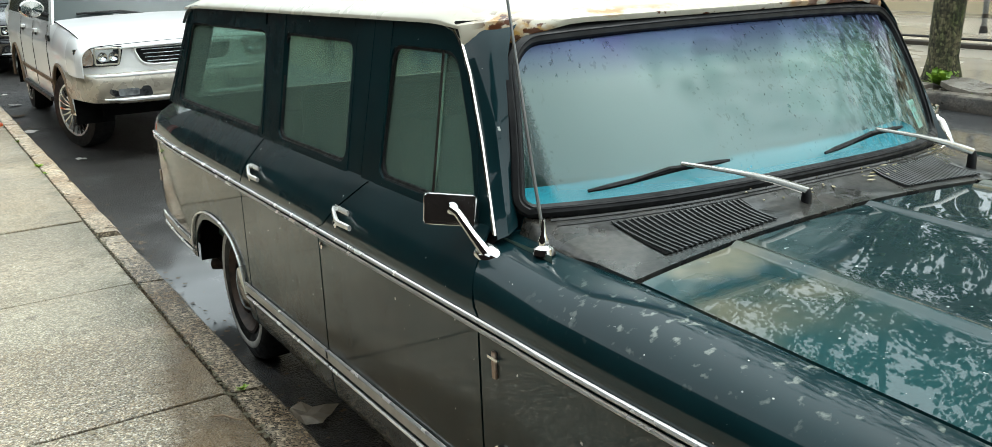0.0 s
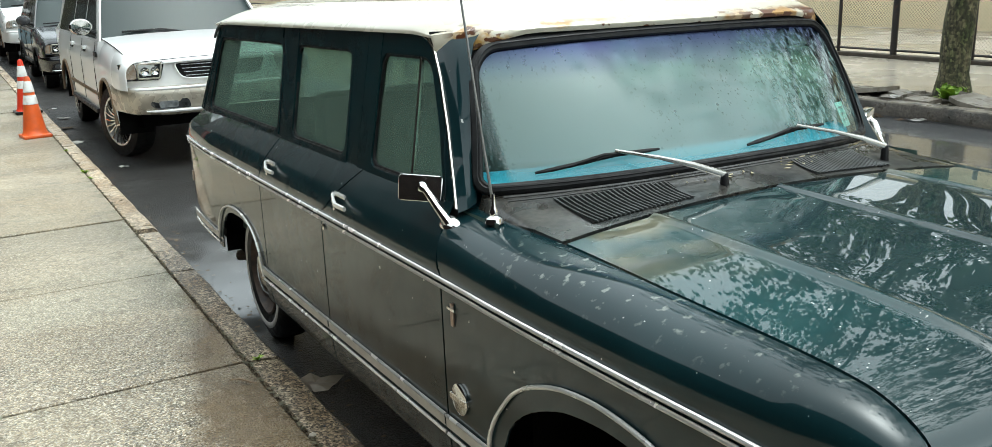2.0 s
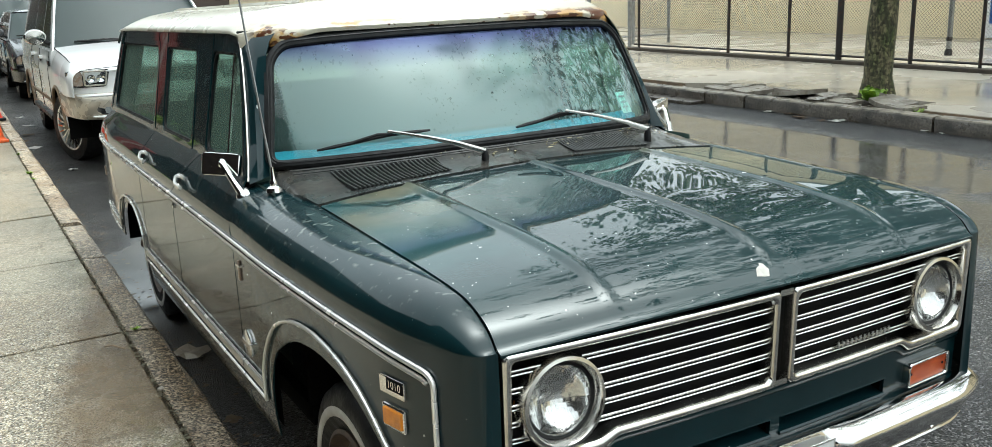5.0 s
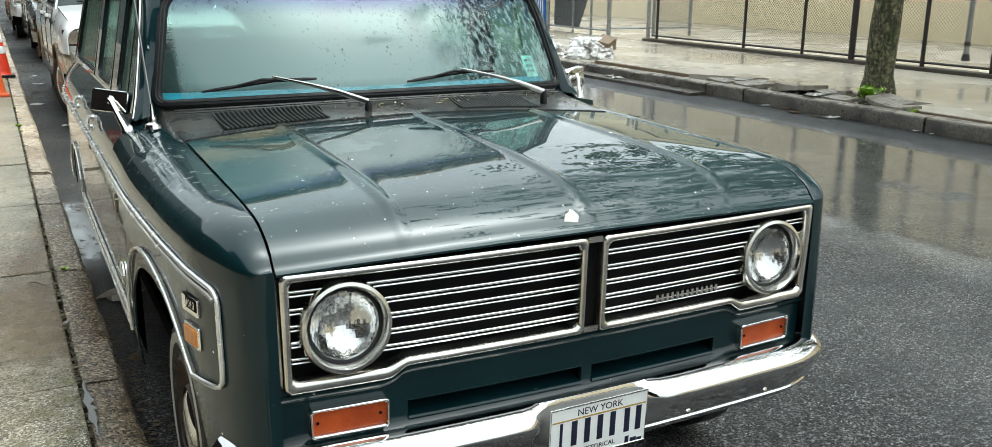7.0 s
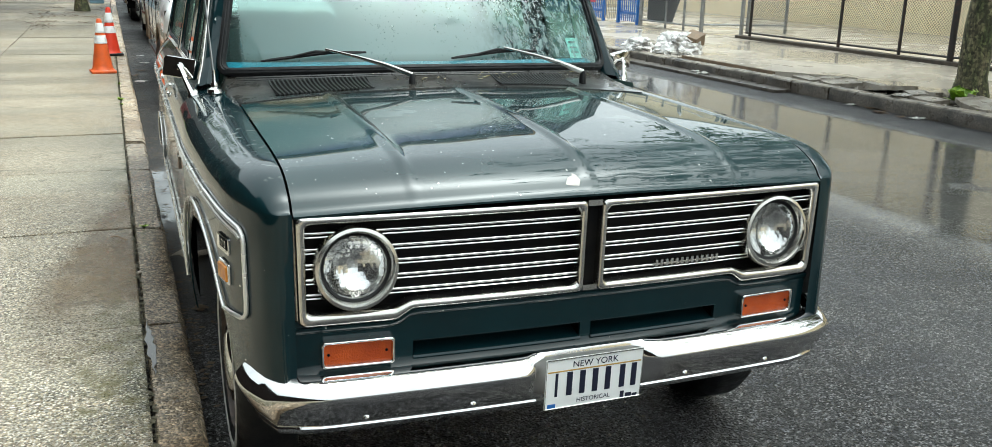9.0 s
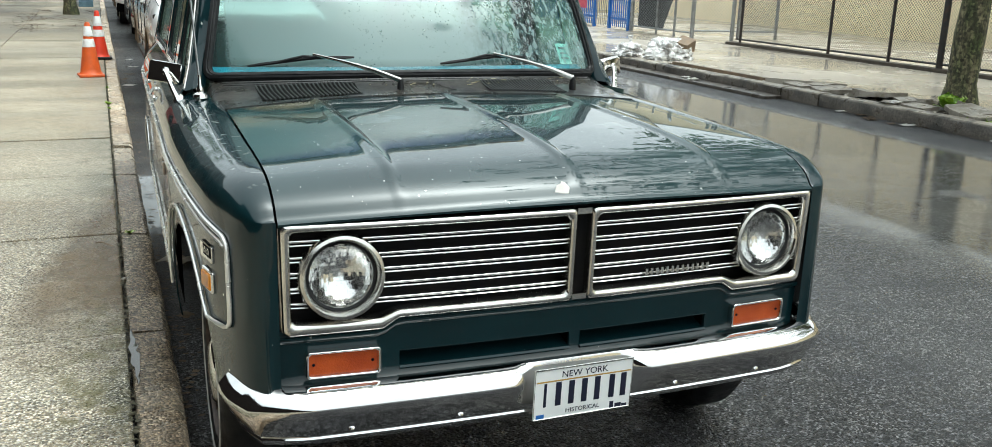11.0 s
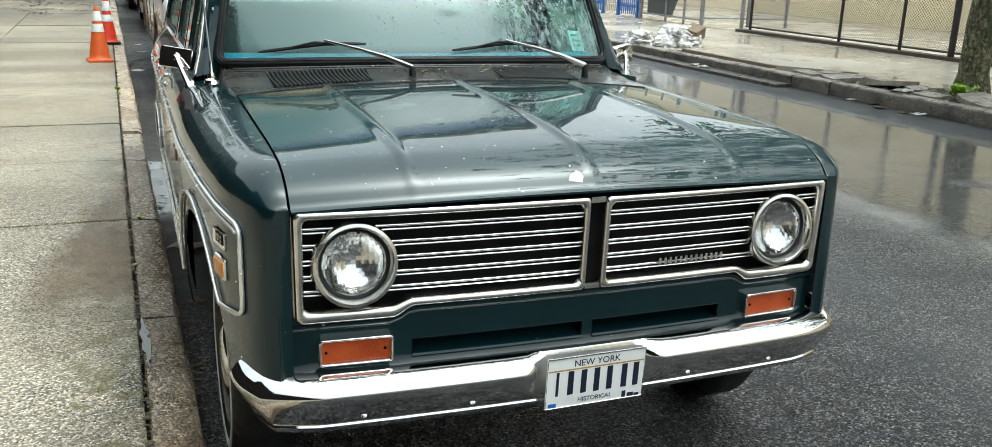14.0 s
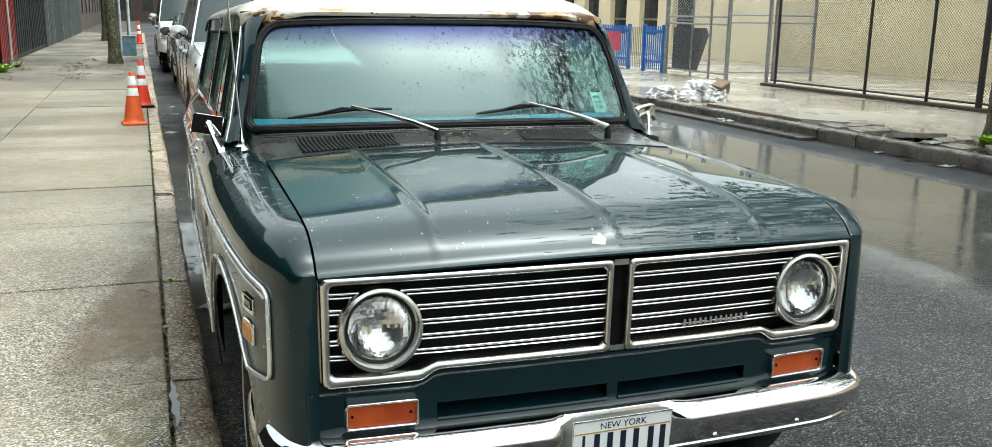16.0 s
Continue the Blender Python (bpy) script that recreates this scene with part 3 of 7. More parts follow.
def shell(rows, t, inward):
    """A sheet of thickness t: rows of points, each moved by t along inward(p) for its back."""
    bm = bmesh.new()
    front = [[bm.verts.new(p) for p in r] for r in rows]
    back = [[bm.verts.new(Vector(p) + t * Vector(inward(p))) for p in r] for r in rows]
    nr, nc = len(rows), len(rows[0])
    for i in range(nr - 1):
        for j in range(nc - 1):
            bm.faces.new((front[i][j], front[i][j + 1], front[i + 1][j + 1], front[i + 1][j]))
            bm.faces.new((back[i][j], back[i + 1][j], back[i + 1][j + 1], back[i][j + 1]))
    rim = [(0, j) for j in range(nc)] + [(i, nc - 1) for i in range(1, nr)] + [(nr - 1, j) for j in range(nc - 2, -1, -1)] + [(i, 0) for i in range(nr - 2, 0, -1)]
    for (a, b), (c, d) in zip(rim, rim[1:] + rim[:1]):
        bm.faces.new((front[a][b], back[a][b], back[c][d], front[c][d]))
    return bm


def tube(path, r, sides=8, bm=None, flat=1.0, closed=False):
    """A tube along a path; r a number or one for each point. flat: how much its second axis is squeezed."""
    bm = bm or bmesh.new()
    pts = [Vector(p) for p in path]
    rs = r if isinstance(r, (list, tuple)) else [r] * len(pts)
    rings, up = [], None
    for i, p in enumerate(pts):
        if closed:
            d = pts[(i + 1) % len(pts)] - pts[i - 1]
        else:
            d = pts[min(i + 1, len(pts) - 1)] - pts[max(i - 1, 0)]
        d.normalize()
        if up is None:
            up = Vector((0, 0, 1)) if abs(d.z) < 0.9 else Vector((0, 1, 0))
        side = d.cross(up).normalized()
        up = side.cross(d).normalized()
        rings.append([p + rs[i] * (math.cos(a) * side * flat + math.sin(a) * up) for a in (2 * math.pi * k / sides for k in range(sides))])
    if closed:
        rings.append(rings[0])
        vs = [[bm.verts.new(p) for p in ring] for ring in rings[:-1]]
        vs.append(vs[0])
        for a, b in zip(vs, vs[1:]):
            for i in range(sides):
                k = (i + 1) % sides
                bm.faces.new((a[i], a[k], b[k], b[i]))
        return bm
    n0 = len(bm.verts)
    grid(rings, bm, close=True)
    bm.verts.ensure_lookup_table()
    bm.faces.new(bm.verts[n0:n0 + sides])
    bm.faces.new(bm.verts[len(bm.verts) - sides:])
    return bm


def lathe(profile, seg=32, m=None, bm=None, cap=False):
    """A turned shape: (radius, height) pairs round the z axis, then moved by m."""
    bm = bm or bmesh.new()
    m = m or Matrix()
    rows = [[m @ Vector((r * math.cos(a), r * math.sin(a), h)) for a in (2 * math.pi * k / seg for k in range(seg))] for r, h in profile]
    n0 = len(bm.verts)
    grid(rows, bm, close=True)
    bm.verts.ensure_lookup_table()
    for ring in (bm.verts[n0:n0 + seg], bm.verts[len(bm.verts) - seg:]) if cap else ():
        try:
            bm.faces.new(ring)
        except ValueError:
            pass
    return bm


def prism(poly, put, depth, bm=None):
    """A flat outline, each (a, b) placed by put(a, b, d) at d = 0 and d = depth."""
    bm = bm or bmesh.new()
    f = [bm.verts.new(put(a, b, 0.0)) for a, b in poly]
    k = [bm.verts.new(put(a, b, depth)) for a, b in poly]
    bm.faces.new(f)
    bm.faces.new(k[::-1])
    for i in range(len(poly)):
        j = (i + 1) % len(poly)
        bm.faces.new((f[i], k[i], k[j], f[j]))
    return bm


def ring_plate(outer, inner, put, depth, bm=None):
    """A frame between two outlines of as many points."""
    bm = bm or bmesh.new()
    loops = [[bm.verts.new(put(a, b, d)) for a, b in lp] for lp, d in ((outer, depth), (outer, 0.0), (inner, 0.0), (inner, depth))]
    for p, q in zip(loops, loops[1:] + loops[:1]):
        for i in range(len(p)):
            j = (i + 1) % len(p)
            bm.faces.new((p[i], p[j], q[j], q[i]))
    return bm


def rounded(loop, r, n=4):
    """The closed outline with its corners cut to arcs that begin r away from them."""
    out = []
    for k, (x, y) in enumerate(loop):
        c = Vector((x, y))
        a, b = Vector(loop[k - 1]) - c, Vector(loop[(k + 1) % len(loop)]) - c
        a, b = c + a.normalized() * min(r, 0.45 * a.length), c + b.normalized() * min(r, 0.45 * b.length)
        for i in range(n + 1):
            t = i / n
            q = a * (1 - t) ** 2 + c * 2 * t * (1 - t) + b * t * t
            out.append((q.x, q.y))
    return out


def crown_ring(outer, inner, put, rise, depth):
    """A frame between two outlines with softly rounded edges."""
    bm = bmesh.new()
    def between(k):
        return [(a + (c - a) * k, b + (d - b) * k) for (a, b), (c, d) in zip(outer, inner)]
    loops = [[bm.verts.new(put(a, b, d)) for a, b in lp] for lp, d in ((outer, depth), (outer, rise), (between(0.10), rise * 0.3), (between(0.3), 0.0), (between(0.62), 0.0), (between(0.82), rise * 0.25), (inner, rise), (inner, depth))]
    for p, q in zip(loops, loops[1:]):
        for i in range(len(p)):
            j = (i + 1) % len(p)
            bm.faces.new((p[i], p[j], q[j], q[i]))
    return bm


def lerp(xs, ys):
    return lambda v: float(np.interp(v, xs, ys))


def flow(xs, ys):
    """A smooth curve through the points, with no overshoot."""
    xs, ys = np.array(xs, float), np.array(ys, float)
    d = np.diff(ys) / np.diff(xs)
    g = np.zeros(len(xs))
    g[0], g[-1] = d[0], d[-1]
    for i in range(1, len(xs) - 1):
        if d[i - 1] * d[i] > 0:
            h0, h1 = xs[i] - xs[i - 1], xs[i + 1] - xs[i]
            w0, w1 = 2 * h1 + h0, h1 + 2 * h0
            g[i] = (w0 + w1) / (w0 / d[i - 1] + w1 / d[i])

    def at(v):
        if v <= xs[0] or v >= xs[-1]:
            return float(np.interp(v, xs, ys))
        i = int(np.searchsorted(xs, v)) - 1
        h = xs[i + 1] - xs[i]
        t = (v - xs[i]) / h
        return float(ys[i] * (1 + 2 * t) * (1 - t) ** 2 + g[i] * h * t * (1 - t) ** 2 + ys[i + 1] * t * t * (3 - 2 * t) + g[i + 1] * h * t * t * (t - 1))
    return at


street = pose(0, 0, 0, 0, 0, STREET)


def at_street(v, u, z=0.0):
    """The place v metres across and u metres along the street."""
    return street @ Vector((v, u, z))


# ---- the street ----
KERB, KERB_IN, CURB_H = -0.965, -1.115, 0.165
FAR_KERB, FENCE, YARD_WALL, LEFT_WALL = 7.40, 11.60, 17.6, -4.42

structure("ground", grid([[(x, y, -0.02) for x in (-900, -40, 0, 40, 900)] for y in (-900, -60, 0, 60, 900)]), asphalt, "dark wet asphalt ground reaching into the distance", "ground", street)
structure("road", grid([[(v, u, 0.0) for v in np.linspace(-1.0, FAR_KERB + 0.05, 12)] for u in np.linspace(-40, 120, 60)]), asphalt, "wet dark asphalt street with shallow puddles and reflections", "road", street)

structure("pavement_bed", box(-1.13, LEFT_WALL - 0.3, -40, 120, -0.02, CURB_H - 0.035), soil, "dark bedding under the pavement slabs", "pavement bed", street)

# near kerb, in stones
kerb = tagged(new("kerb"), "worn wet concrete kerb with open joints", "kerb", kind="structure")
kerb.matrix_basis = street
JOINTS = [-14, -11.5, -9, -6.5, -4.2, -2.4, -0.6, 0.25, 1.55, 3.03, 4.58, 5.70, 7.3, 9.2, 11.6, 14.2, 17, 20, 24, 29, 36, 46, 60]


def kerb_stone(length, width, height, seed):
    rng = random.Random(seed)
    n = max(4, int(length / 0.22))
    rows = []
    for i in range(n + 1):
        y = length * i / n
        j = [rng.uniform(-0.006, 0.006) for _ in range(4)]
        rows.append([(0, y, -0.05), (0 + j[0], y, height - 0.03), (0.02 + j[1], y, height - 0.006 + j[2] * 0.5), (width - 0.005, y, height + j[3] * 0.5), (width, y, height - 0.009), (width, y, -0.05)])
    bm = grid(rows)
    for r in (rows[0], rows[-1]):
        bm.faces.new([bm.verts.new(p) for p in r])
    return bm


for k, (a, b) in enumerate(zip(JOINTS, JOINTS[1:])):
    gap = 0.11 if b == 5.70 else 0.009
    me = mesh_of(kerb_stone(b - a - 0.009 - gap, 0.148, CURB_H, k), "kerb_stone", kerb_mat, True)
    # the street face looks towards +v
    piece("kerb_stone", me, kerb, pose(KERB, b - gap, 0, 0, 0, 180))

# pavement slabs on the wagon's side
pavement = tagged(new("pavement"), "wet stained concrete pavement slabs with dark joints", "pavement", kind="structure")
pavement.matrix_basis = street


def slab_mesh(w, l, seed):
    rng = random.Random(seed)
    bm = bmesh.new()
    box(0, w, 0, l, -0.03, 0, 0.007, bm)
    for v in bm.verts:
        if v.co.z > -0.01:
            v.co.z += rng.uniform(-0.0015, 0.0015)
    return mesh_of(bm, "slab", concrete)


ROWS_U = [-9.1, -7.6, -6.05, -4.5, -3.0, -1.5, 0.0, 1.55, 3.05, 4.6, 6.05, 7.6, 8.35, 9.9, 11.5, 13.1, 14.7, 16.3, 17.9, 19.5, 21.1, 22.7, 24.3, 25.9, 28, 30, 32, 34, 36, 40, 44, 50, 60]
slab_kinds = {}
for r, (a, b) in enumerate(zip(ROWS_U, ROWS_U[1:])):
    for c, (v0, v1) in enumerate(((KERB_IN - 0.006 - 1.53, KERB_IN - 0.006), (LEFT_WALL, KERB_IN - 0.02 - 1.53))):
        key = (round(v1 - v0, 2), round(b - a, 2))
        if key not in slab_kinds:
            slab_kinds[key] = slab_mesh(v1 - v0 - 0.008, b - a - 0.010, len(slab_kinds))
        lift = random.Random(r * 2 + c).uniform(-0.004, 0.004)
        piece("slab", slab_kinds[key], pavement, pose(v0 + 0.004, a + 0.005, CURB_H + 0.004 + lift, lift * 30, (c == 1) * 0.3, 0))

# far kerb and pavement
far_kerb = tagged(new("far_kerb"), "cracked dark concrete kerb across the street", "kerb", kind="structure")
far_kerb.matrix_basis = street
FJ = [-20, -14, -9, -5, -2, 0.5, 2.6, 4.69, 7.47, 8.22, 11.45, 13.2, 16, 20, 25, 31, 40, 60]
for k, (a, b) in enumerate(zip(FJ, FJ[1:])):
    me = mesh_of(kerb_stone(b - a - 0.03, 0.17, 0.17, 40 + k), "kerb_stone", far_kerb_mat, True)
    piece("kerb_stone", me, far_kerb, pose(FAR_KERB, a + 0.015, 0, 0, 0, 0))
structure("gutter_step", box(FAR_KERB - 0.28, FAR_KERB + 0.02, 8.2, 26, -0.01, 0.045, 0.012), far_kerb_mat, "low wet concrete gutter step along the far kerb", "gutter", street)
structure("pavement_far", box(FAR_KERB + 0.95, FENCE - 0.12, -40, 60, 0, 0.175), smooth_concrete, "smooth wet concrete pavement beside a chain fence", "pavement", street)
far_edge = tagged(new("pavement_edge"), "wet concrete pavement strip along the far kerb", "pavement", kind="structure")
far_edge.matrix_basis = street
for a, b, v0, z in ((-40, 5.3, 0.30, 0.180), (8.95, 11.4, 0.30, 0.205), (11.42, 60, 0.175, 0.172)):
    piece("slab", mesh_of(box(FAR_KERB + v0, FAR_KERB + 0.945, a, b, 0, z, 0.006), "slab", smooth_concrete), far_edge, Matrix())
for a, b, z in ((-40, 5.3, 0.172), (8.95, 11.4, 0.196)):
    piece("slab_edge", mesh_of(box(FAR_KERB + 0.285, FAR_KERB + 0.297, a, b, 0.1, z, 0.003), "slab_edge", cardboard), far_edge, Matrix())
piece("slab", mesh_of(prism([(FAR_KERB + 0.945, 8.0), (FAR_KERB + 0.945, 8.945), (FAR_KERB + 0.30, 8.945)], lambda a, b, d: Vector((a, b, d)), 0.205), "slab", smooth_concrete), far_edge, Matrix())
structure("tree_pit", box(FAR_KERB + 0.16, FAR_KERB + 0.96, -40, 11.41, -0.01, 0.13), soil, "bare wet soil of a long tree pit", "tree pit", street)
structure("yard", box(FENCE - 0.12, YARD_WALL + 0.4, -40, 60, 0, 0.185), smooth_concrete, "flat wet concrete schoolyard behind the fence", "yard", street)
structure("fence_kerb", box(FENCE - 0.13, FENCE + 0.10, -20, 15.2, 0.1, 0.235, 0.015), soil, "low dark concrete footing under the fence", "footing", street)

# ---- cream building behind the yard ----
building = thing("building", "cream stucco building with tall dark windows and grey plinth", "building", m=street)
openings = [(27.9 + 2.55 * k, 29.35 + 2.55 * k) for k in range(8)]
edges = [-40] + [e for o in openings for e in o] + [70]
for k in range(0, len(edges), 2):
    part("wall", box(YARD_WALL, YARD_WALL + 0.5, edges[k], edges[k + 1], 0.1, 4.9), cream_wall, building)
for a, b in openings:
    part("wall", box(YARD_WALL + 0.002, YARD_WALL + 0.5, a, b, 0.1, 0.9), cream_wall, building)
    part("wall", box(YARD_WALL + 0.002, YARD_WALL + 0.5, a, b, 3.6, 4.9), cream_wall, building)
    w = part("window", box(YARD_WALL + 0.22, YARD_WALL + 0.26, a, b, 0.9, 3.6), window_dark, building, "dark glazed window")
    part("window_frame", box(YARD_WALL + 0.17, YARD_WALL + 0.27, a, b, 1.45, 1.53), galv, w)
    part("window_frame", box(YARD_WALL + 0.17, YARD_WALL + 0.27, a, b, 3.0, 3.08), galv, w)
part("roof", box(YARD_WALL - 0.15, YARD_WALL + 12, -40.2, 70.2, 4.9, 5.1), grey_wall, building)

door_blue = part("door", box(YARD_WALL - 0.02, YARD_WALL - 0.002, 9.3, 10.6, 0.5, 2.3, 0.006), blue_paint, building, "blue door in a white surround")
for a, b, z0, z1 in ((9.15, 9.3, 0.2, 2.4), (10.6, 10.75, 0.2, 2.4), (9.3, 10.6, 2.3, 2.4), (9.3, 10.6, 0.2, 0.5), (9.92, 9.98, 0.5, 2.3), (9.3, 10.6, 1.25, 1.31)):
    part("door_surround", box(YARD_WALL - 0.035, YARD_WALL - 0.004, a, b, z0, z1, 0.004), plate_white, door_blue, "white painted surround")
yard_post = thing("yard_post", "galvanised post standing in the wet schoolyard", "post", m=street)
part("shaft", lathe([(0.045, 0.18), (0.045, 2.9), (0.0, 2.92)], 14, pose(13.74, 8.88, 0)), galv, yard_post, smooth=True)
part("collar", lathe([(0.07, 0.18), (0.065, 0.26), (0.047, 0.30)], 14, pose(13.74, 8.88, 0)), fence_black, yard_post, "black foot collar", True)
part("collar", lathe([(0.047, 0.44), (0.055, 0.45), (0.055, 0.50), (0.047, 0.51)], 14, pose(13.74, 8.88, 0)), fence_black, yard_post, smooth=True)

# ---- black chain fence ----
fence = thing("chain_fence", "black chain-link fence with steel posts on a concrete footing", "fence", m=street)
POSTS = [(14.85, 0.03), (12.12, 0.03), (10.60, 0.03), (9.48, 0.055), (8.08, 0.034), (6.9, 0.026), (5.6, 0.026), (4.3, 0.055), (2.9, 0.026), (1.5, 0.026), (0.1, 0.026), (-1.5, 0.055)]
for u, r in POSTS:
    part("post", lathe([(r, 0.2), (r, 3.2), (r * 0.6, 3.24), (0, 3.25)], 12, pose(FENCE, u, 0)), fence_black, fence, smooth=True)
part("rail", tube([(FENCE, -1.5, 0.30), (FENCE, 15.0, 0.30)], 0.02, 6), fence_black, fence)
part("rail", tube([(FENCE, -1.5, 3.15), (FENCE, 15.0, 3.15)], 0.022, 6), fence_black, fence)


def chain_mesh(length, height, step=0.058, r=0.0028):
    """Woven wire seen as two families of slanting wires in the plane of length and height."""
    verts, faces = [], []

    def wire(a, b, off):
        d = (b - a).normalized()
        s = Vector((0, -d.z, d.y))
        n0 = len(verts)
        for p in (a, b):
            for q in (s * r, -s * r * 0.6 + Vector((r, 0, 0)), -s * r * 0.6 - Vector((r, 0, 0))):
                verts.append(p + q + Vector((off, 0, 0)))
        for i in range(3):
            j = (i + 1) % 3
            faces.append((n0 + i, n0 + j, n0 + 3 + j, n0 + 3 + i))

    k = -height
    while k < length:
        a, b = max(k, 0), min(k + height, length)
        wire(Vector((0, a, a - k)), Vector((0, b, b - k)), 0.003)
        wire(Vector((0, a, height - (a - k))), Vector((0, b, height - (b - k))), -0.003)
        k += step
    me = bpy.data.meshes.new("chain_mesh")
    me.from_pydata(verts, [], faces)
    return me


me = chain_mesh(16.5, 2.85)
me.materials.append(fence_black)
piece("wire_mesh", me, fence, pose(FENCE, -1.5, 0.29))

# ---- galvanised gate enclosure and blue railing ----
gate = thing("chain_gate", "galvanised chain-link gate and posts round a side yard", "gate", m=street)
for v, u, r in ((11.5, 16.55, 0.05), (11.5, 19.3, 0.055), (11.5, 18.1, 0.03), (11.5, 17.3, 0.03), (12.6, 16.3, 0.04), (13.6, 16.2, 0.04), (11.7, 15.3, 0.045)):
    part("post", lathe([(r, 0.17), (r, 3.1), (r * 1.25, 3.12), (r * 0.5, 3.2), (0, 3.21)], 12, pose(v, u, 0)), galv, gate, smooth=True)
for z in (0.32, 1.62, 1.45, 2.9):
    part("rail", tube([(11.5, 16.55, z), (11.5, 19.3, z)], 0.022, 8), galv, gate)
    part("rail", tube([(11.5, 16.55, z + 0.05), (13.6, 16.2, z + 0.05)], 0.02, 8), galv, gate)
me = chain_mesh(2.75, 2.6, 0.075)
me.materials.append(galv)
piece("wire_mesh", me, gate, pose(11.5, 16.55, 0.3))
me = chain_mesh(2.1, 2.6, 0.075)
me.materials.append(galv)
piece("wire_mesh", me, gate, pose(11.5, 16.5, 0.3, 0, 0, -99))
part("panel", prism([(0, 0.3), (1.35, 0.3), (1.9, 1.2), (1.75, 1.35), (0, 1.35)], lambda a, b, d: Vector((11.6 + d, 19.15 - a * 0.85, b)), 0.02), dark_panel, gate, "dark windscreen sheet tied to the gate")

railing = thing("blue_railing", "bright blue steel picket railing with a faded banner", "railing", m=street)
for a, b in ((19.45, 20.45), (21.3, 25.5)):
    for k in range(int((b - a) / 0.11)):
        u = a + 0.05 + 0.11 * k
        part("picket", box(11.48, 11.505, u, u + 0.032, 0.24, 1.36), blue_paint, railing)
    part("rail", box(11.47, 11.515, a, b, 1.18, 1.26), blue_paint, railing)
    part("rail", box(11.47, 11.515, a, b, 0.42, 0.48), blue_paint, railing)
    for u in (a, b):
        part("post", box(11.45, 11.53, u - 0.04, u + 0.04, 0.17, 1.4), blue_paint, railing)
for k in range(8):
    u = 20.55 + 0.1 * k
    part("picket", box(11.49, 11.505, u, u + 0.02, 0.24, 1.32), galv, railing)
part("banner", box(11.455, 11.462, 21.75, 22.9, 0.65, 1.18), pink_paint, railing, "faded pink banner sheet")

# ---- the wagon-side frontage ----
# wall out of view, added to darken what the wagon's flank mirrors
frontage = thing("frontage_wall", "unseen dark wall along the pavement, mirrored in the wagon's flank", "wall", kind="structure", m=street)
part("wall", box(LEFT_WALL - 0.3, LEFT_WALL, -30, 1.99, 0, 5.5), dark_frontage, frontage)
part("wall", box(LEFT_WALL - 0.3, LEFT_WALL, 2.0, 24.3, 0, 3.4), dark_frontage, frontage)
red = thing("red_gate", "red painted steel container wall with a white pipe", "container", m=street)
part("body", box(LEFT_WALL - 2.4, LEFT_WALL - 0.05, 24.4, 27.9, 0.14, 2.9, 0.02), red_paint, red)
for k in range(11):
    part("rib", box(LEFT_WALL - 0.055, LEFT_WALL + 0.0, 24.5 + 0.30 * k, 24.65 + 0.30 * k, 0.3, 2.8, 0.012), red_paint, red)
part("pipe", tube([(LEFT_WALL + 0.05, 25.8, 0.2), (LEFT_WALL + 0.05, 25.8, 2.6)], 0.03, 8), whitewall, red)
gate2 = thing("sheet_gate", "black sheet-steel gates along the pavement", "gate", m=street)
for a, b in ((28.0, 32.6), (32.7, 37.2)):
    part("panel", box(LEFT_WALL - 0.2, LEFT_WALL - 0.1, a, b, 0.12, 2.8), dark_panel, gate2)
    for k in range(9):
        u = a + 0.1 + (b - a - 0.2) * k / 8
        part("rib", box(LEFT_WALL - 0.1, LEFT_WALL - 0.07, u - 0.02, u + 0.02, 0.25, 2.8), dark_panel, gate2)
green = thing("green_wall", "faded green garage wall with grey posts", "wall", m=street)
part("wall", box(LEFT_WALL - 0.4, LEFT_WALL - 0.05, 37.4, 60, 0.14, 3.2), green_wall, green)
for u in (37.5, 40, 44.5, 50):
    part("post", box(LEFT_WALL - 0.05, LEFT_WALL + 0.06, u, u + 0.14, 0.17, 3.1), galv, green)
back = thing("yard_building", "tall dark brick building behind the yard gates", "building", m=street)
part("wall", box(LEFT_WALL - 12, LEFT_WALL - 2.6, 24.5, 60, 0, 12), brick_wall, back)
part("roof", box(LEFT_WALL - 12.1, LEFT_WALL - 2.5, 24.4, 60.05, 12, 12.3), grey_wall, back)
row = thing("row_house", "distant brick row houses closing the street", "house", m=street)
part("wall", box(LEFT_WALL - 8, LEFT_WALL - 0.3, 60.1, 130, 0, 8), far_brick, row)
part("roof", box(LEFT_WALL - 8.1, LEFT_WALL - 0.2, 60, 130.1, 8, 8.3), grey_wall, row)
for k in range(12):
    part("window", box(LEFT_WALL - 0.31, LEFT_WALL - 0.28, 62 + 5 * k, 63.3 + 5 * k, 1.2, 2.8), window_dark, row)
    part("window", box(LEFT_WALL - 0.31, LEFT_WALL - 0.28, 62 + 5 * k, 63.3 + 5 * k, 4.4, 6.2), window_dark, row)
end_house = thing("row_house", "distant dark brick house closing the end of the street", "house", m=street)
part("wall", box(-4.6, 16, 131, 140, 0, 9), far_brick, end_house)
part("roof", box(-4.7, 16.1, 130.9, 140.1, 9, 9.3), grey_wall, end_house)
for k in range(7):
    part("window", box(-3.4 + 2.7 * k, -2.2 + 2.7 * k, 130.97, 130.995, 1.3, 3.0), window_dark, end_house)
row2 = thing("row_house", "distant brick row houses across the street", "house", m=street)
part("wall", box(13, 24, 75, 130, 0, 9), far_brick, row2)
part("roof", box(12.9, 24.1, 74.9, 130.1, 9, 9.3), grey_wall, row2)


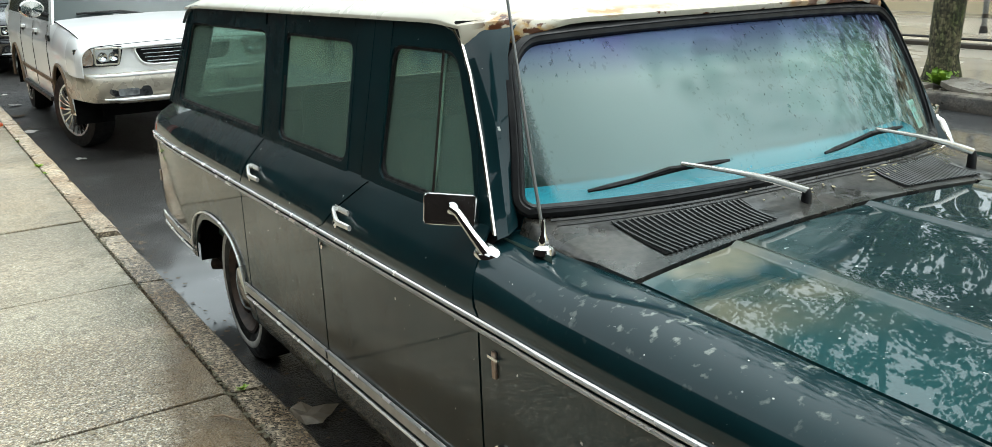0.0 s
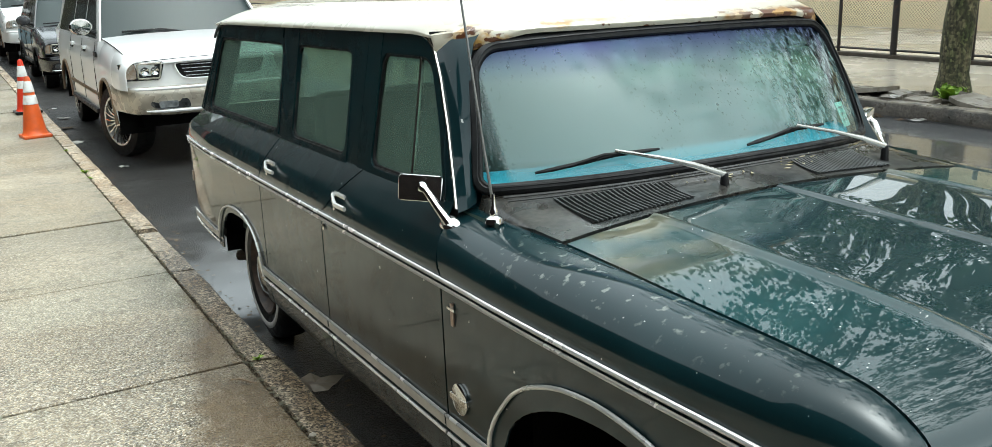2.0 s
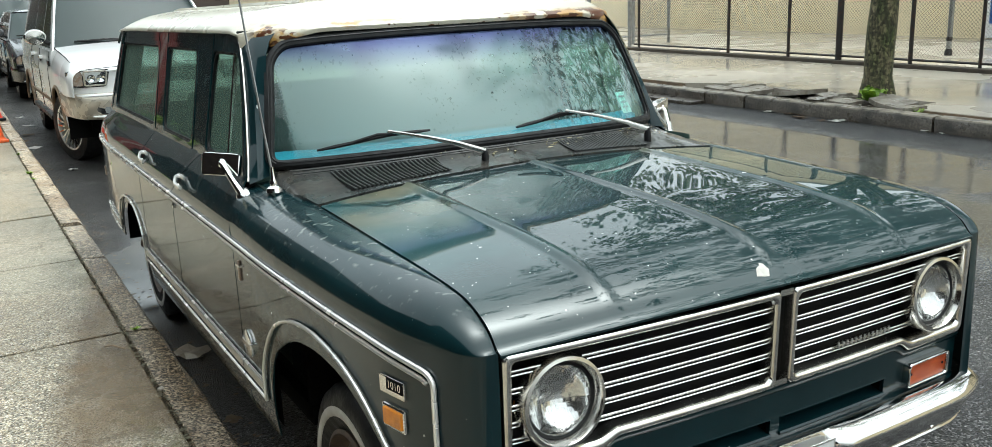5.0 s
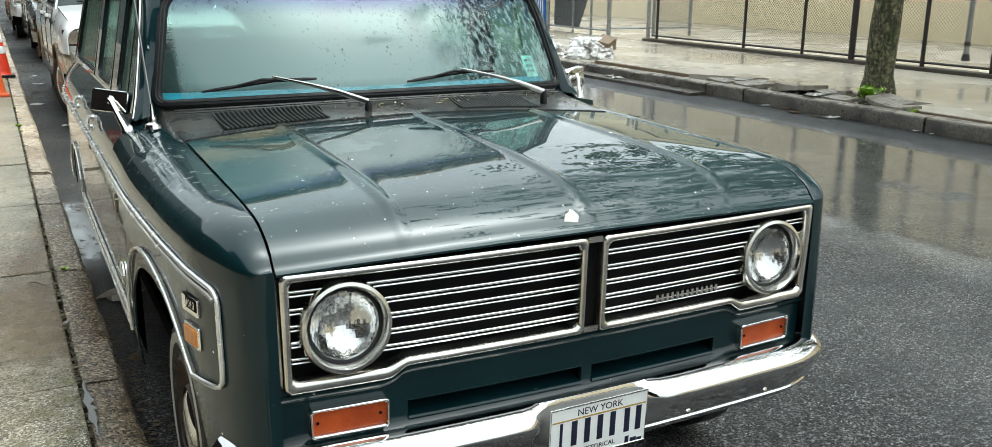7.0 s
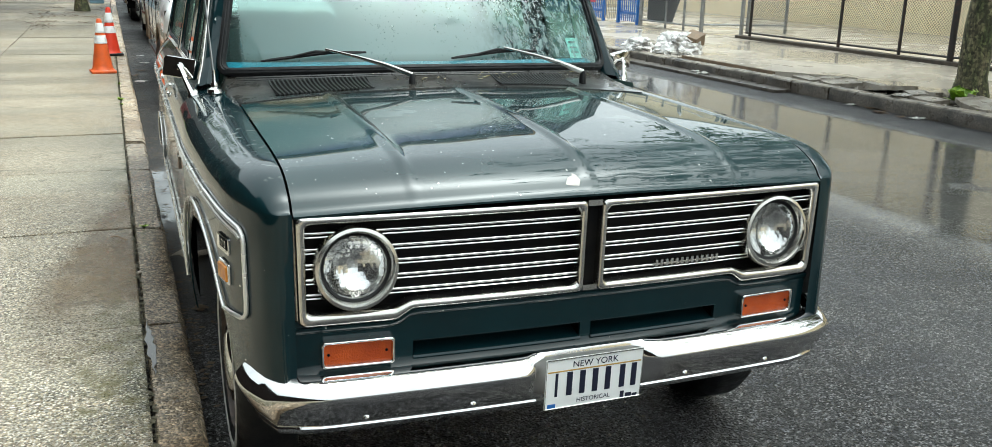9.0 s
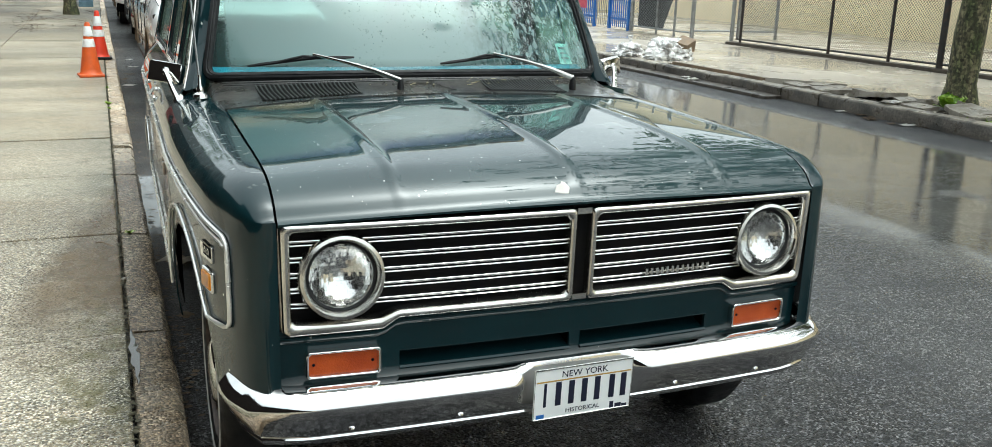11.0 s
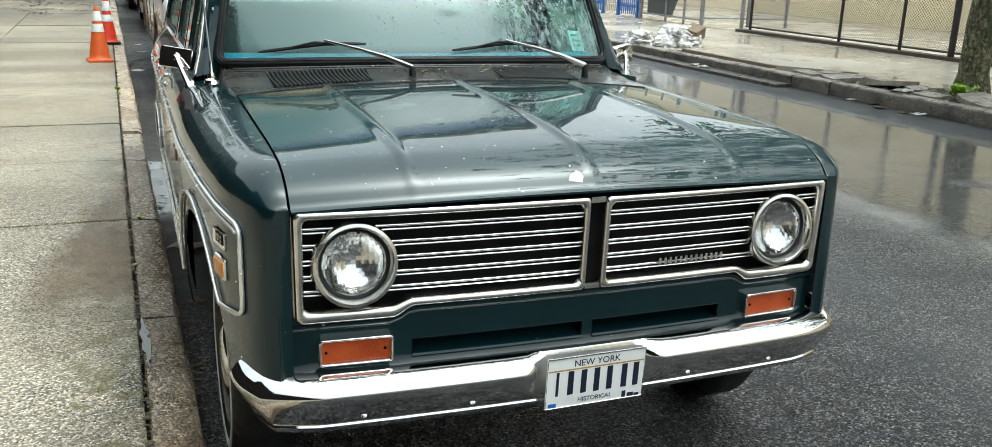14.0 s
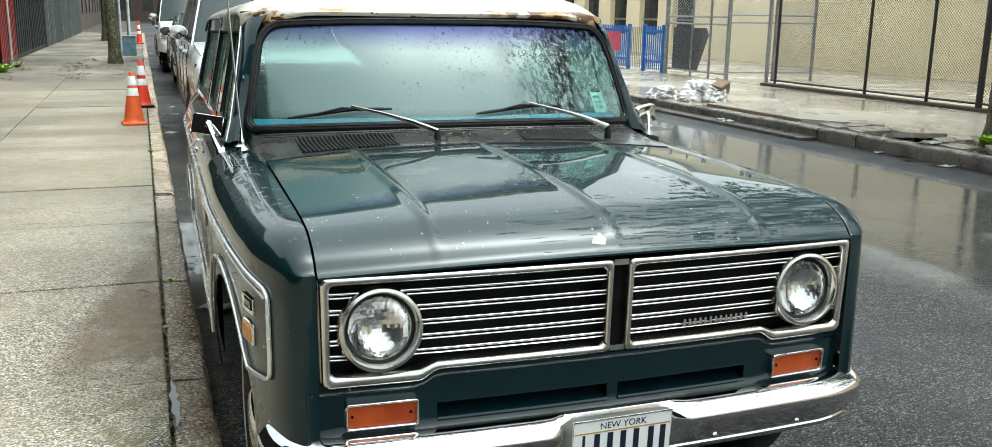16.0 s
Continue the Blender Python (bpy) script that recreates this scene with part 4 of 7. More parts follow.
# ---- the wagon ----
# Its own axes: x across, y from the nose to the tail, z up. It stands a little nose-up.
PITCH = 1.15
wagon = thing("station_wagon", "old dark teal station wagon with a cream roof, wet from rain", "car",
              m=Matrix.Translation((0.012, 0, 0.975)) @ pose(0, 0, 0, -PITCH, 0, 0) @ Matrix.Translation((0, 0, -0.975)))
half = flow([-0.01, 0.0, 0.012, 0.03, 0.06, 0.1, 0.2, 0.27, 0.6, 1.2, 4.2, 4.75, 4.95, 5.0], [0.805, 0.822, 0.841, 0.857, 0.874, 0.889, 0.920, 0.934, 0.964, 0.985, 0.985, 0.965, 0.945, 0.91])
tuck = flow([0.36, 0.44, 0.52, 0.60, 0.80, 0.99, 1.03, 1.07, 1.11, 1.15, 1.165], [0.022, 0.008, 0.003, 0.001, 0.0, 0.0, 0.008, 0.026, 0.055, 0.088, 0.102])
seam_z = flow([-0.03, 0.0, 0.03, 0.08, 0.15, 0.30, 0.57, 1.1, 1.5], [0.975, 0.987, 1.020, 1.050, 1.072, 1.086, 1.098, 1.120, 1.130])
SEAM = 0.790
TRIM_Z = 0.985
f_arch = flow([0.215, 0.24, 0.29, 0.36, 0.45, 0.56, 0.68, 0.80, 0.92, 1.02, 1.08, 1.115, 1.13], [0.47, 0.57, 0.655, 0.717, 0.772, 0.808, 0.818, 0.808, 0.770, 0.712, 0.645, 0.55, 0.40])
# the double waist moulding sinks towards the nose
waist = flow([0.02, 0.1, 0.16, 0.25, 0.36, 0.5, 0.7, 1.43, 4.95], [0.900, 0.915, 0.928, 0.940, 0.949, 0.955, 0.960, 0.970, 0.969])
r_arch = flow([3.36, 3.375, 3.40, 3.47, 3.57, 3.70, 3.83, 3.95, 4.06, 4.13, 4.16], [0.40, 0.54, 0.60, 0.665, 0.70, 0.715, 0.712, 0.69, 0.63, 0.55, 0.46])


def bow(x):
    return -0.030 * (1 - (x / 0.77) ** 2)


def lower_edge(y):
    if 0.215 < y < 1.13:
        return f_arch(y)
    if 3.36 < y < 4.16:
        return r_arch(y)
    if y <= 0.215:
        return 0.47
    if y >= 4.16:
        return 0.455 + 0.20 * ((y - 4.16) / 0.84) ** 1.5
    return 0.385


def side_column(y, s, low, fender, sh=0.0):
    """Points of the side skin from its lower edge up: to the waist, or over the crown to the bonnet's seam."""
    zs = list(np.linspace(low, TRIM_Z, 13))
    pts = [(s * (half(y) - tuck(z)), y, z) for z in zs]
    if fender:
        top, w = seam_z(y), half(y)
        rise = max(top - TRIM_Z, 0.001)
        for k in range(1, 11):
            a = math.pi / 2 * k / 10
            pts.append((s * (SEAM + 0.006 + (w - SEAM - 0.006) * math.cos(a) ** 0.8), y, TRIM_Z + rise * math.sin(a) ** 0.85))
    else:
        crest = 1.165 - 0.15 * (max(0.0, y - 4.68) / 0.32) ** 1.2
        for z in np.linspace(TRIM_Z, crest, 11)[1:]:
            pts.append((s * (half(y) - tuck(z)), y + sh * max(0.0, z - 0.96) * 1.1, z))
    return pts


def inwards(p):
    return (-math.copysign(1, p[0]), 0, -0.25)


def columns(a, b):
    n = max(3, int((b - a) / 0.035))
    return [a + (b - a) * k / n for k in range(n + 1)]


for s in (-1, 1):
    # fender, with its flat face beside the grille
    ys = sorted(set([0.0, 0.006, 0.012, 0.02, 0.03] + columns(0.045, 1.425) + [0.2151, 1.1299, 1.118, 1.124]))
    rows = [side_column(y, s, lower_edge(y), True) for y in ys]
    for r in rows:
        for k in range(13, 23):
            lag = 0.105 * ((k - 12) / 10) ** 0.7 * max(0.0, (r[k][1] - 1.2) / 0.225)
            r[k] = (r[k][0], r[k][1] + lag, r[k][2] + lag * 0.12)
    face = []
    for k in (1.0, 0.55, 0.0):
        face.append([(s * (SEAM + 0.004 + k * (abs(p[0]) - SEAM - 0.004)), p[1] - 0.004 * (1 - k) + 0.09 * max(0.0, 0.9 - p[2]) * 0.3, p[2]) for p in rows[0]])
    fender = part("fender", shell(face[::-1][:-1] + rows, 0.006, inwards), paint, wagon, smooth=True)
    # doors and quarter panel
    def skin(name, a, b, sa, sb, label=""):
        cols = columns(a, b)
        extra_y = [y for y in (3.3601, 3.37, 3.38, 4.1599, 4.15, 4.14) if a < y < b]
        cols = sorted(cols + extra_y)
        rows = [side_column(y, s, lower_edge(y), False, sa + (sb - sa) * (y - a) / (b - a)) for y in cols]
        return part(name, shell(rows, 0.006, inwards), paint, wagon, label, smooth=True)
    skin("front_door", 1.434, 2.438, 0.42, -1.0)
    skin("rear_door", 2.448, 3.27, -1.0, -0.3)
    skin("quarter_panel", 3.28, 5.0, -0.3, 0.0)
    # black sheets behind the panel gaps, standing in for the shade inside
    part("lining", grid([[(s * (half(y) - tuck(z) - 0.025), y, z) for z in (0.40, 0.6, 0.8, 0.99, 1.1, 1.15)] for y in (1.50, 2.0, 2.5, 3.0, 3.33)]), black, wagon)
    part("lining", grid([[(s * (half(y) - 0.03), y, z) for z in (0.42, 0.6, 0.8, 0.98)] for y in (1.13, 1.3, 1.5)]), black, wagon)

    # bright mouldings: two lines along the flank, the box round the marker, the arches
    def flank(y, z, off=0.006):
        return (s * (half(y) - tuck(z) + off), y, z)
    run = [y for y in np.linspace(0.135, 4.93, 90)]
    corner = [flank(0.135 - 0.037 * math.sin(a), waist(0.135) + 0.010 - 0.034 * (1 - math.cos(a)), 0.007) for a in (math.pi / 2 * k / 5 for k in range(1, 6))]
    box_low = [flank(0.098, z, 0.007) for z in (0.86, 0.80, 0.74)] + [flank(0.101, 0.712, 0.007), flank(0.112, 0.697, 0.007), flank(0.130, 0.690, 0.007), flank(0.20, 0.684, 0.007), flank(0.255, 0.680, 0.007)]
    part("side_moulding", tube([flank(y, waist(y) + 0.010) for y in run[::-1]] + corner + box_low, 0.0066, 8), bright_trim, wagon, "thin chrome waist moulding", True)
    part("side_moulding", tube([flank(y, waist(y) - 0.011, 0.006) for y in run[::-1]] + [flank(0.118, waist(0.118) - 0.016, 0.006)], 0.0056, 8), bright_trim, wagon, smooth=True)
    fa = [(0.255, 0.680), (0.285, 0.705), (0.335, 0.752), (0.395, 0.797), (0.48, 0.838), (0.60, 0.866), (0.70, 0.874), (0.80, 0.867), (0.94, 0.828), (1.03, 0.777), (1.085, 0.722), (1.135, 0.66), (1.165, 0.60), (1.175, 0.54), (1.178, 0.50)]
    yy = np.linspace(0, 1, 48)
    def smooth_arc(pts):
        ts = [k / (len(pts) - 1) for k in range(len(pts))]
        fy, fz = flow(ts, [p[0] for p in pts]), flow(ts, [p[1] for p in pts])
        return [(float(fy(t)), float(fz(t))) for t in yy]
    part("arch_moulding", tube([flank(y, z, 0.008) for y, z in smooth_arc(fa)], 0.0062, 8), bright_trim, wagon, "chrome wheel-arch moulding", True)
    ra = [(3.345, 0.50), (3.36, 0.58), (3.42, 0.66), (3.50, 0.71), (3.62, 0.742), (3.74, 0.752), (3.86, 0.745), (3.98, 0.72), (4.08, 0.675), (4.15, 0.60), (4.19, 0.51)]
    part("arch_moulding", tube([flank(y, z, 0.008) for y, z in smooth_arc(ra)], 0.0062, 8), bright_trim, wagon, "chrome wheel-arch moulding", True)
    # sill moulding: bright edges with a grey band between
    for a, b in ((1.186, 1.428), (1.438, 2.436), (2.452, 3.34), (4.20, 4.92)):
        cols = np.linspace(a, b, 12)
        drop = lambda y: -0.006 * (y - 1.2)
        part("sill_band", grid([[flank(y, z + drop(y), o) for z, o in ((0.565, 0.002), (0.560, 0.010), (0.528, 0.010), (0.524, 0.002))] for y in cols]), grey_trim, wagon, "grey sill moulding band")
        part("sill_moulding", tube([flank(y, 0.563 + drop(y), 0.008) for y in cols], 0.005, 6), bright_trim, wagon, smooth=True)
        part("sill_moulding", tube([flank(y, 0.503 + drop(y), 0.006) for y in cols], 0.0062, 8), bright_trim, wagon, smooth=True)

    # greenhouse: pillars and frames on the sloping side plane
    side_x = lerp([1.15, 1.62], [0.887, 0.788])

    def plate(poly, off=0.0, t=-0.020):
        return prism(poly, lambda y, z, d: Vector((s * (side_x(z) + off + d), y, z)), t)
    SILL, HEAD, EAVE = 1.172, 1.572, 1.632
    part("door_frame", plate([(1.50, 1.155), (1.57, 1.155), (1.592, SILL), (1.660, 1.38), (1.750, 1.54), (1.79, HEAD), (1.83, EAVE), (1.79, 1.615), (1.745, 1.56), (1.65, 1.40)]), paint, wagon)
    part("door_frame", plate([(1.565, 1.153), (2.19, 1.153), (2.19, SILL), (1.59, SILL)], 0.004), paint, wagon)
    part("door_frame", plate([(1.79, HEAD), (2.20, HEAD), (2.20, EAVE), (1.83, EAVE)], 0.001), paint, wagon)
    part("door_frame", plate([(2.165, 1.155), (2.285, 1.155), (2.305, EAVE - 0.002), (2.185, EAVE - 0.002)], 0.003), paint, wagon)
    part("door_frame", plate([(2.295, 1.155), (2.425, 1.155), (2.465, EAVE - 0.002), (2.315, EAVE - 0.002)], 0.0), paint, wagon)
    part("door_frame", plate([(2.41, 1.153), (3.27, 1.153), (3.27, SILL), (2.41, SILL)], 0.004), paint, wagon)
    part("door_frame", plate([(2.46, HEAD), (3.26, HEAD), (3.26, EAVE), (2.46, EAVE)], 0.001), paint, wagon)
    part("door_frame", plate([(3.055, 1.155), (3.15, 1.155), (3.195, EAVE - 0.002), (3.10, EAVE - 0.002)], 0.003), paint, wagon)
    part("side_pillar", plate([(3.16, 1.155), (3.27, 1.155), (3.315, EAVE - 0.002), (3.205, EAVE - 0.002)], 0.0), paint, wagon)
    part("quarter_frame", plate([(3.27, 1.153), (4.68, 1.153), (4.68, SILL + 0.012), (3.27, SILL)], 0.004), paint, wagon)
    part("quarter_frame", plate([(3.33, HEAD), (4.43, HEAD), (4.46, EAVE), (3.33, EAVE)], 0.001), paint, wagon)
    part("rear_pillar", plate([(4.54, 1.155), (4.74, 1.155), (4.64, 1.386), (4.555, 1.57), (4.525, 1.605), (4.47, EAVE - 0.003), (4.36, EAVE - 0.004), (4.38, HEAD), (4.425, 1.56), (4.455, 1.53), (4.55, 1.21), (4.54, 1.185), (4.50, 1.172)], 0.002), paint, wagon)
    # glass, set back from the frames
    for poly, lab in (([(1.575, SILL - 0.01), (2.19, SILL - 0.01), (2.20, HEAD + 0.01), (1.775, HEAD + 0.01), (1.652, 1.38)], "front_door_glass"),
                      ([(2.40, SILL - 0.01), (3.08, SILL - 0.01), (3.125, HEAD + 0.01), (2.44, HEAD + 0.01)], "rear_door_glass"),
                      ([(3.25, SILL - 0.01), (4.58, SILL - 0.01), (4.47, HEAD + 0.01), (3.29, HEAD + 0.01)], "quarter_glass")):
        pane = part(lab, prism(poly, lambda y, z, d: Vector((s * (side_x(z) - 0.015 + d), y, z)), -0.004), side_glass, wagon, "misted rain-spotted side glass")
        pane.visible_shadow = False
        def inset(k):
            cy, cz = sum(q[0] for q in poly) / len(poly), sum(q[1] for q in poly) / len(poly)
            return [(y + (k if y < cy else -k), z + (k if z < cz else -k)) for y, z in poly]
        part("window_surround", ring_plate(rounded(inset(-0.004), 0.012, 4), rounded(inset(0.018), 0.055, 4), lambda y, z, d: Vector((s * (side_x(z) + 0.003 - d), y, z)), 0.014), paint, wagon, smooth=True)
        part("window_rubber", ring_plate(rounded(inset(0.010), 0.05, 4), rounded(inset(0.028), 0.052, 4), lambda y, z, d: Vector((s * (side_x(z) - 0.004 - d), y, z)), 0.008), rubber, wagon, smooth=True)
        mid_y, mid_z = sum(q[0] for q in poly) / len(poly), sum(q[1] for q in poly) / len(poly)
        ring = [Vector((s * (side_x(z) - 0.012), y + (0.014 if y < mid_y else -0.014), z + (0.014 if z < mid_z else -0.014))) for y, z in poly]
        part("glass_seal", tube(ring, 0.011, 6, closed=True), rubber, wagon)
    part("vent_divider", tube([(s * (side_x(1.18) - 0.010), 1.84, 1.17), (s * (side_x(1.57) - 0.010), 1.88, 1.575)], 0.008, 6), alloy, wagon)
    # drip moulding: up the windscreen pillar and back along the roof edge
    drip = [(s * 0.893, 1.490, 1.150), (s * 0.872, 1.540, 1.22), (s * 0.842, 1.620, 1.36), (s * 0.812, 1.715, 1.51), (s * 0.798, 1.775, 1.585), (s * 0.794, 1.82, 1.618), (s * 0.793, 1.88, 1.634)]
    drip += [(s * 0.794, y, 1.640) for y in np.linspace(1.96, 4.33, 10)] + [(s * 0.796, 4.45, 1.634), (s * 0.803, 4.51, 1.61), (s * 0.815, 4.55, 1.56)]
    part("drip_moulding", tube(drip[:8], 0.0075, 6, flat=0.7), alloy, wagon, "bright windscreen pillar moulding", True)
    part("drip_moulding", tube(drip[7:], 0.008, 6), paint, wagon, smooth=True)
    # skin between the pillar moulding and the windscreen
    edge_in = [(0.820, 1.500, 1.160), (0.814, 1.515, 1.21), (0.797, 1.55, 1.33), (0.775, 1.59, 1.45), (0.751, 1.63, 1.56), (0.728, 1.65, 1.605), (0.70, 1.66, 1.635)]
    edge_out = [(0.895, 1.475, 1.145), (0.870, 1.535, 1.22), (0.845, 1.605, 1.34), (0.820, 1.685, 1.46), (0.801, 1.755, 1.57), (0.795, 1.80, 1.61), (0.792, 1.84, 1.635)]
    rows = []
    for (a, b) in zip(edge_in, edge_out):
        a, b = Vector(a), Vector(b)
        mid = (a + b) / 2 + Vector((0.010, -0.018, 0.0))
        rows.append([(s * q.x, q.y, q.z) for q in (a, a.lerp(mid, 0.6), mid, mid.lerp(b, 0.6), b)])
    part("windscreen_pillar", shell(rows, 0.01, lambda p: (-s * 0.5, 0.8, 0)), paint, wagon, smooth=True)
    # handles
    for y in (2.135, 2.985):
        z = 1.056
        h = part("door_handle", tube([flank(y, z - 0.007, 0.030), flank(y + 0.085, z - 0.008, 0.032), flank(y + 0.105, z - 0.002, 0.032), flank(y + 0.150, z + 0.014, 0.028), flank(y + 0.185, z + 0.012, 0.012)], [0.009, 0.0105, 0.0105, 0.009, 0.009], 8, flat=0.7), bright_trim, wagon, "chrome paddle door handle", True)
        part("handle_plate", tube([flank(y + 0.09, z + 0.013, 0.004), flank(y + 0.19, z + 0.013, 0.004)], 0.010, 8, flat=0.4), bright_trim, h, smooth=True)
        part("handle_stem", tube([flank(y + 0.17, z + 0.012, -0.005), flank(y + 0.17, z + 0.012, 0.022)], 0.008, 8), bright_trim, h)
        part("lock", lathe([(0.014, 0), (0.014, 0.008), (0.006, 0.01)], 16, Matrix.Translation(flank(y + 0.155, z - 0.028, 0.0)) @ pose(0, 0, 0, 0, s * 90, 0)), chrome, wagon)
    part("lock", lathe([(0.012, 0), (0.012, 0.007), (0.004, 0.009)], 16, Matrix.Translation(flank(2.41, 0.93, 0.0)) @ pose(0, 0, 0, 0, s * 90, 0)), chrome, wagon)
    # round flank badge with its bar, and the tall maker's mark as plain shapes
    bpos = flank(1.335, 0.646, 0.002)
    badge = part("round_badge", lathe([(0.046, 0), (0.046, 0.006), (0.038, 0.010), (0.0, 0.011)], 24, Matrix.Translation(bpos) @ pose(0, 0, 0, 0, s * 90, 0)), chrome, wagon, "round chrome badge", True)
    part("badge_bar", box(bpos[0] - 0.012, bpos[0] + 0.012, bpos[1] - 0.05, bpos[1] + 0.05, bpos[2] - 0.011, bpos[2] + 0.011, 0.004), alloy, badge)
    mpos = flank(1.358, 0.890, 0.003)
    mark = part("maker_mark", box(mpos[0] - 0.004, mpos[0] + 0.004, mpos[1] - 0.008, mpos[1] + 0.008, mpos[2] - 0.034, mpos[2] + 0.034, 0.003), copper, wagon, "small tall copper and chrome mark")
    part("mark_bar", box(mpos[0] - 0.006, mpos[0] + 0.006, mpos[1] - 0.022, mpos[1] + 0.022, mpos[2] + 0.014, mpos[2] + 0.021), chrome, mark)
    qpos = flank(4.86, 0.75, 0.002)
    part("quarter_badge", box(qpos[0] - 0.004, qpos[0] + 0.004, qpos[1] - 0.012, qpos[1] + 0.012, qpos[2] - 0.030, qpos[2] + 0.030, 0.003), copper, wagon, "small worn copper badge")
    # model plate and side marker lamp
    u, v = flank(0.182, 0.88, 0.004), flank(0.300, 0.88, 0.004)
    side = Matrix.LocRotScale(Vector(u).lerp(Vector(v), 0.5), Euler((0, 0, math.atan2(v[1] - u[1], v[0] - u[0]))), None)
    mp = part("model_plate", box(-0.05, 0.05, -0.005, 0.005, -0.022, 0.022, 0.003), chrome, wagon, "chrome model plate with black field")
    mp.matrix_basis = Matrix.Translation((0, 0, -0.018)) @ side
    part("plate_field", box(-0.047, 0.018, -0.0065, 0.0065, -0.008, 0.019), black, mp)
    txt = bpy.data.curves.new("plate_digits", "FONT")
    txt.body, txt.size, txt.extrude, txt.align_x, txt.align_y = "1010", 0.027, 0.0012, "CENTER", "CENTER"
    digits = new("plate_digits", txt)
    txt.materials.append(chrome)
    digits.parent = mp
    digits.matrix_basis = pose(-0.015, 0.0072, 0.006, 90, 0, 180) if s < 0 else pose(-0.015, -0.0072, 0.006, 90, 0, 0)
    sm = part("marker_frame", box(-0.045, 0.045, -0.006, 0.006, -0.029, 0.029, 0.005), chrome, wagon, "chrome framed amber side marker")
    sm.matrix_basis = Matrix.Translation((0, 0, -0.094)) @ side
    part("marker_lens", box(-0.037, 0.037, -0.011, 0.011, -0.021, 0.021, 0.004), amber, sm, "amber marker lens")

    # wing mirror
    shape = [(-0.064, -0.030), (-0.060, -0.037), (-0.052, -0.040), (0.052, -0.040), (0.060, -0.037), (0.064, -0.030), (0.066, 0.030), (0.062, 0.037), (0.054, 0.040), (-0.054, 0.040), (-0.062, 0.037), (-0.066, 0.030)]
    head = part("mirror_head", grid([[(x * q, d, z * q) for x, z in shape] for q, d in ((0.90, 0.0), (0.965, 0.0015), (1.0, 0.007), (1.0, 0.030), (0.97, 0.034))], close=True), chrome, wagon, "rectangular chrome mirror head", True)
    head.matrix_basis = pose(s * 0.957, 1.589, 1.207, -11 if s < 0 else 3, -s * 7, s * 27)
    part("mirror_face", grid([[(0.060 * u, -0.0005 - 0.0025 * (1 - u * u) * (1 - v * v), 0.0365 * v) for u in np.linspace(-1, 1, 11)] for v in np.linspace(-1, 1, 9)]), chrome, head, smooth=True)
    part("mirror_glass", box(-0.060, 0.060, 0.032, 0.035, -0.036, 0.036), chrome, head)
    part("mirror_boss", lathe([(0.016, -0.003), (0.015, 0.006), (0.0, 0.012)], 16, pose(0.004, 0, 0.004, 90, 0, 0)), chrome, head, smooth=True)
    arm = part("mirror_arm", tube([(s * 0.958, 1.585, 1.212), (s * 0.953, 1.562, 1.205), (s * 0.935, 1.522, 1.155), (s * 0.916, 1.482, 1.108)], [0.009, 0.010, 0.012, 0.016], 8), chrome, wagon, smooth=True)
    part("mirror_foot", lathe([(0.036, 0), (0.034, 0.008), (0.016, 0.022), (0, 0.026)], 20, pose(s * 0.912, 1.50, 1.10, 0, s * 70, 0) @ Matrix.Diagonal((1, 1.7, 1, 1))), chrome, arm, smooth=True)


# bonnet: two valleys between three ridges
def hood_z(x, y):
    r = abs(x)
    z = seam_z(y) + 0.034 * (1 - (x / SEAM) ** 2) * min(1.0, 0.45 + y * 1.2)
    k = min(1.0, max(0.0, (y + 0.01) / 0.25))
    for c, hgt, w in ((0.012, 0.009, 0.026), (0.478, 0.009, 0.026)):
        q = max(0.0, 1 - abs((r if c > 0.1 else x) - c) / w)
        z += hgt * k * q * q * (3 - 2 * q)
    z -= 0.002 * k * math.sin(math.pi * min(1.0, r / 0.478)) ** 2
    return z


xs = sorted(set([round(v, 4) for v in np.linspace(-0.784, 0.784, 45)] + [round(c + d, 4) for c in (-0.478, 0.012, 0.478) for d in (-0.03, -0.022, -0.014, -0.007, 0.0, 0.007, 0.014, 0.022, 0.03)]))
ys = [-0.012, -0.008, 0.0, 0.006, 0.012, 0.02, 0.03, 0.042, 0.055, 0.07, 0.085, 0.10, 0.12, 0.14, 0.16, 0.19, 0.22, 0.26, 0.3, 0.35, 0.4, 0.46, 0.52, 0.58, 0.65, 0.72, 0.8, 0.88, 0.95, 1.0, 1.03, 1.06, 1.085]
rows = [[(x, y + bow(x) * max(0.0, 1 - max(y, 0) / 0.35) + 0.045 * (1 - (x / 0.78) ** 2) * max(0.0, (y - 0.8) / 0.285), hood_z(x, y)) for x in xs] for y in ys]
bonnet = part("bonnet", shell(rows, 0.006, lambda p: (0, 0.3, -1)), hood_paint, wagon, "weathered teal bonnet beaded with rain", True)
part("bonnet_chip", prism([(-0.022, 0.0), (-0.012, 0.012), (0.002, 0.016), (0.006, 0.022), (0.016, 0.018), (0.024, 0.006), (0.016, -0.004), (0.0, -0.003)],
                          lambda a, b, d: Vector((a - 0.04, 0.016 + b + bow(a - 0.04) * (1 - (0.016 + b) / 0.35), hood_z(a - 0.04, 0.016 + b) + 0.0015 + d)), -0.004), whitewall, bonnet, "bare white paint chip")

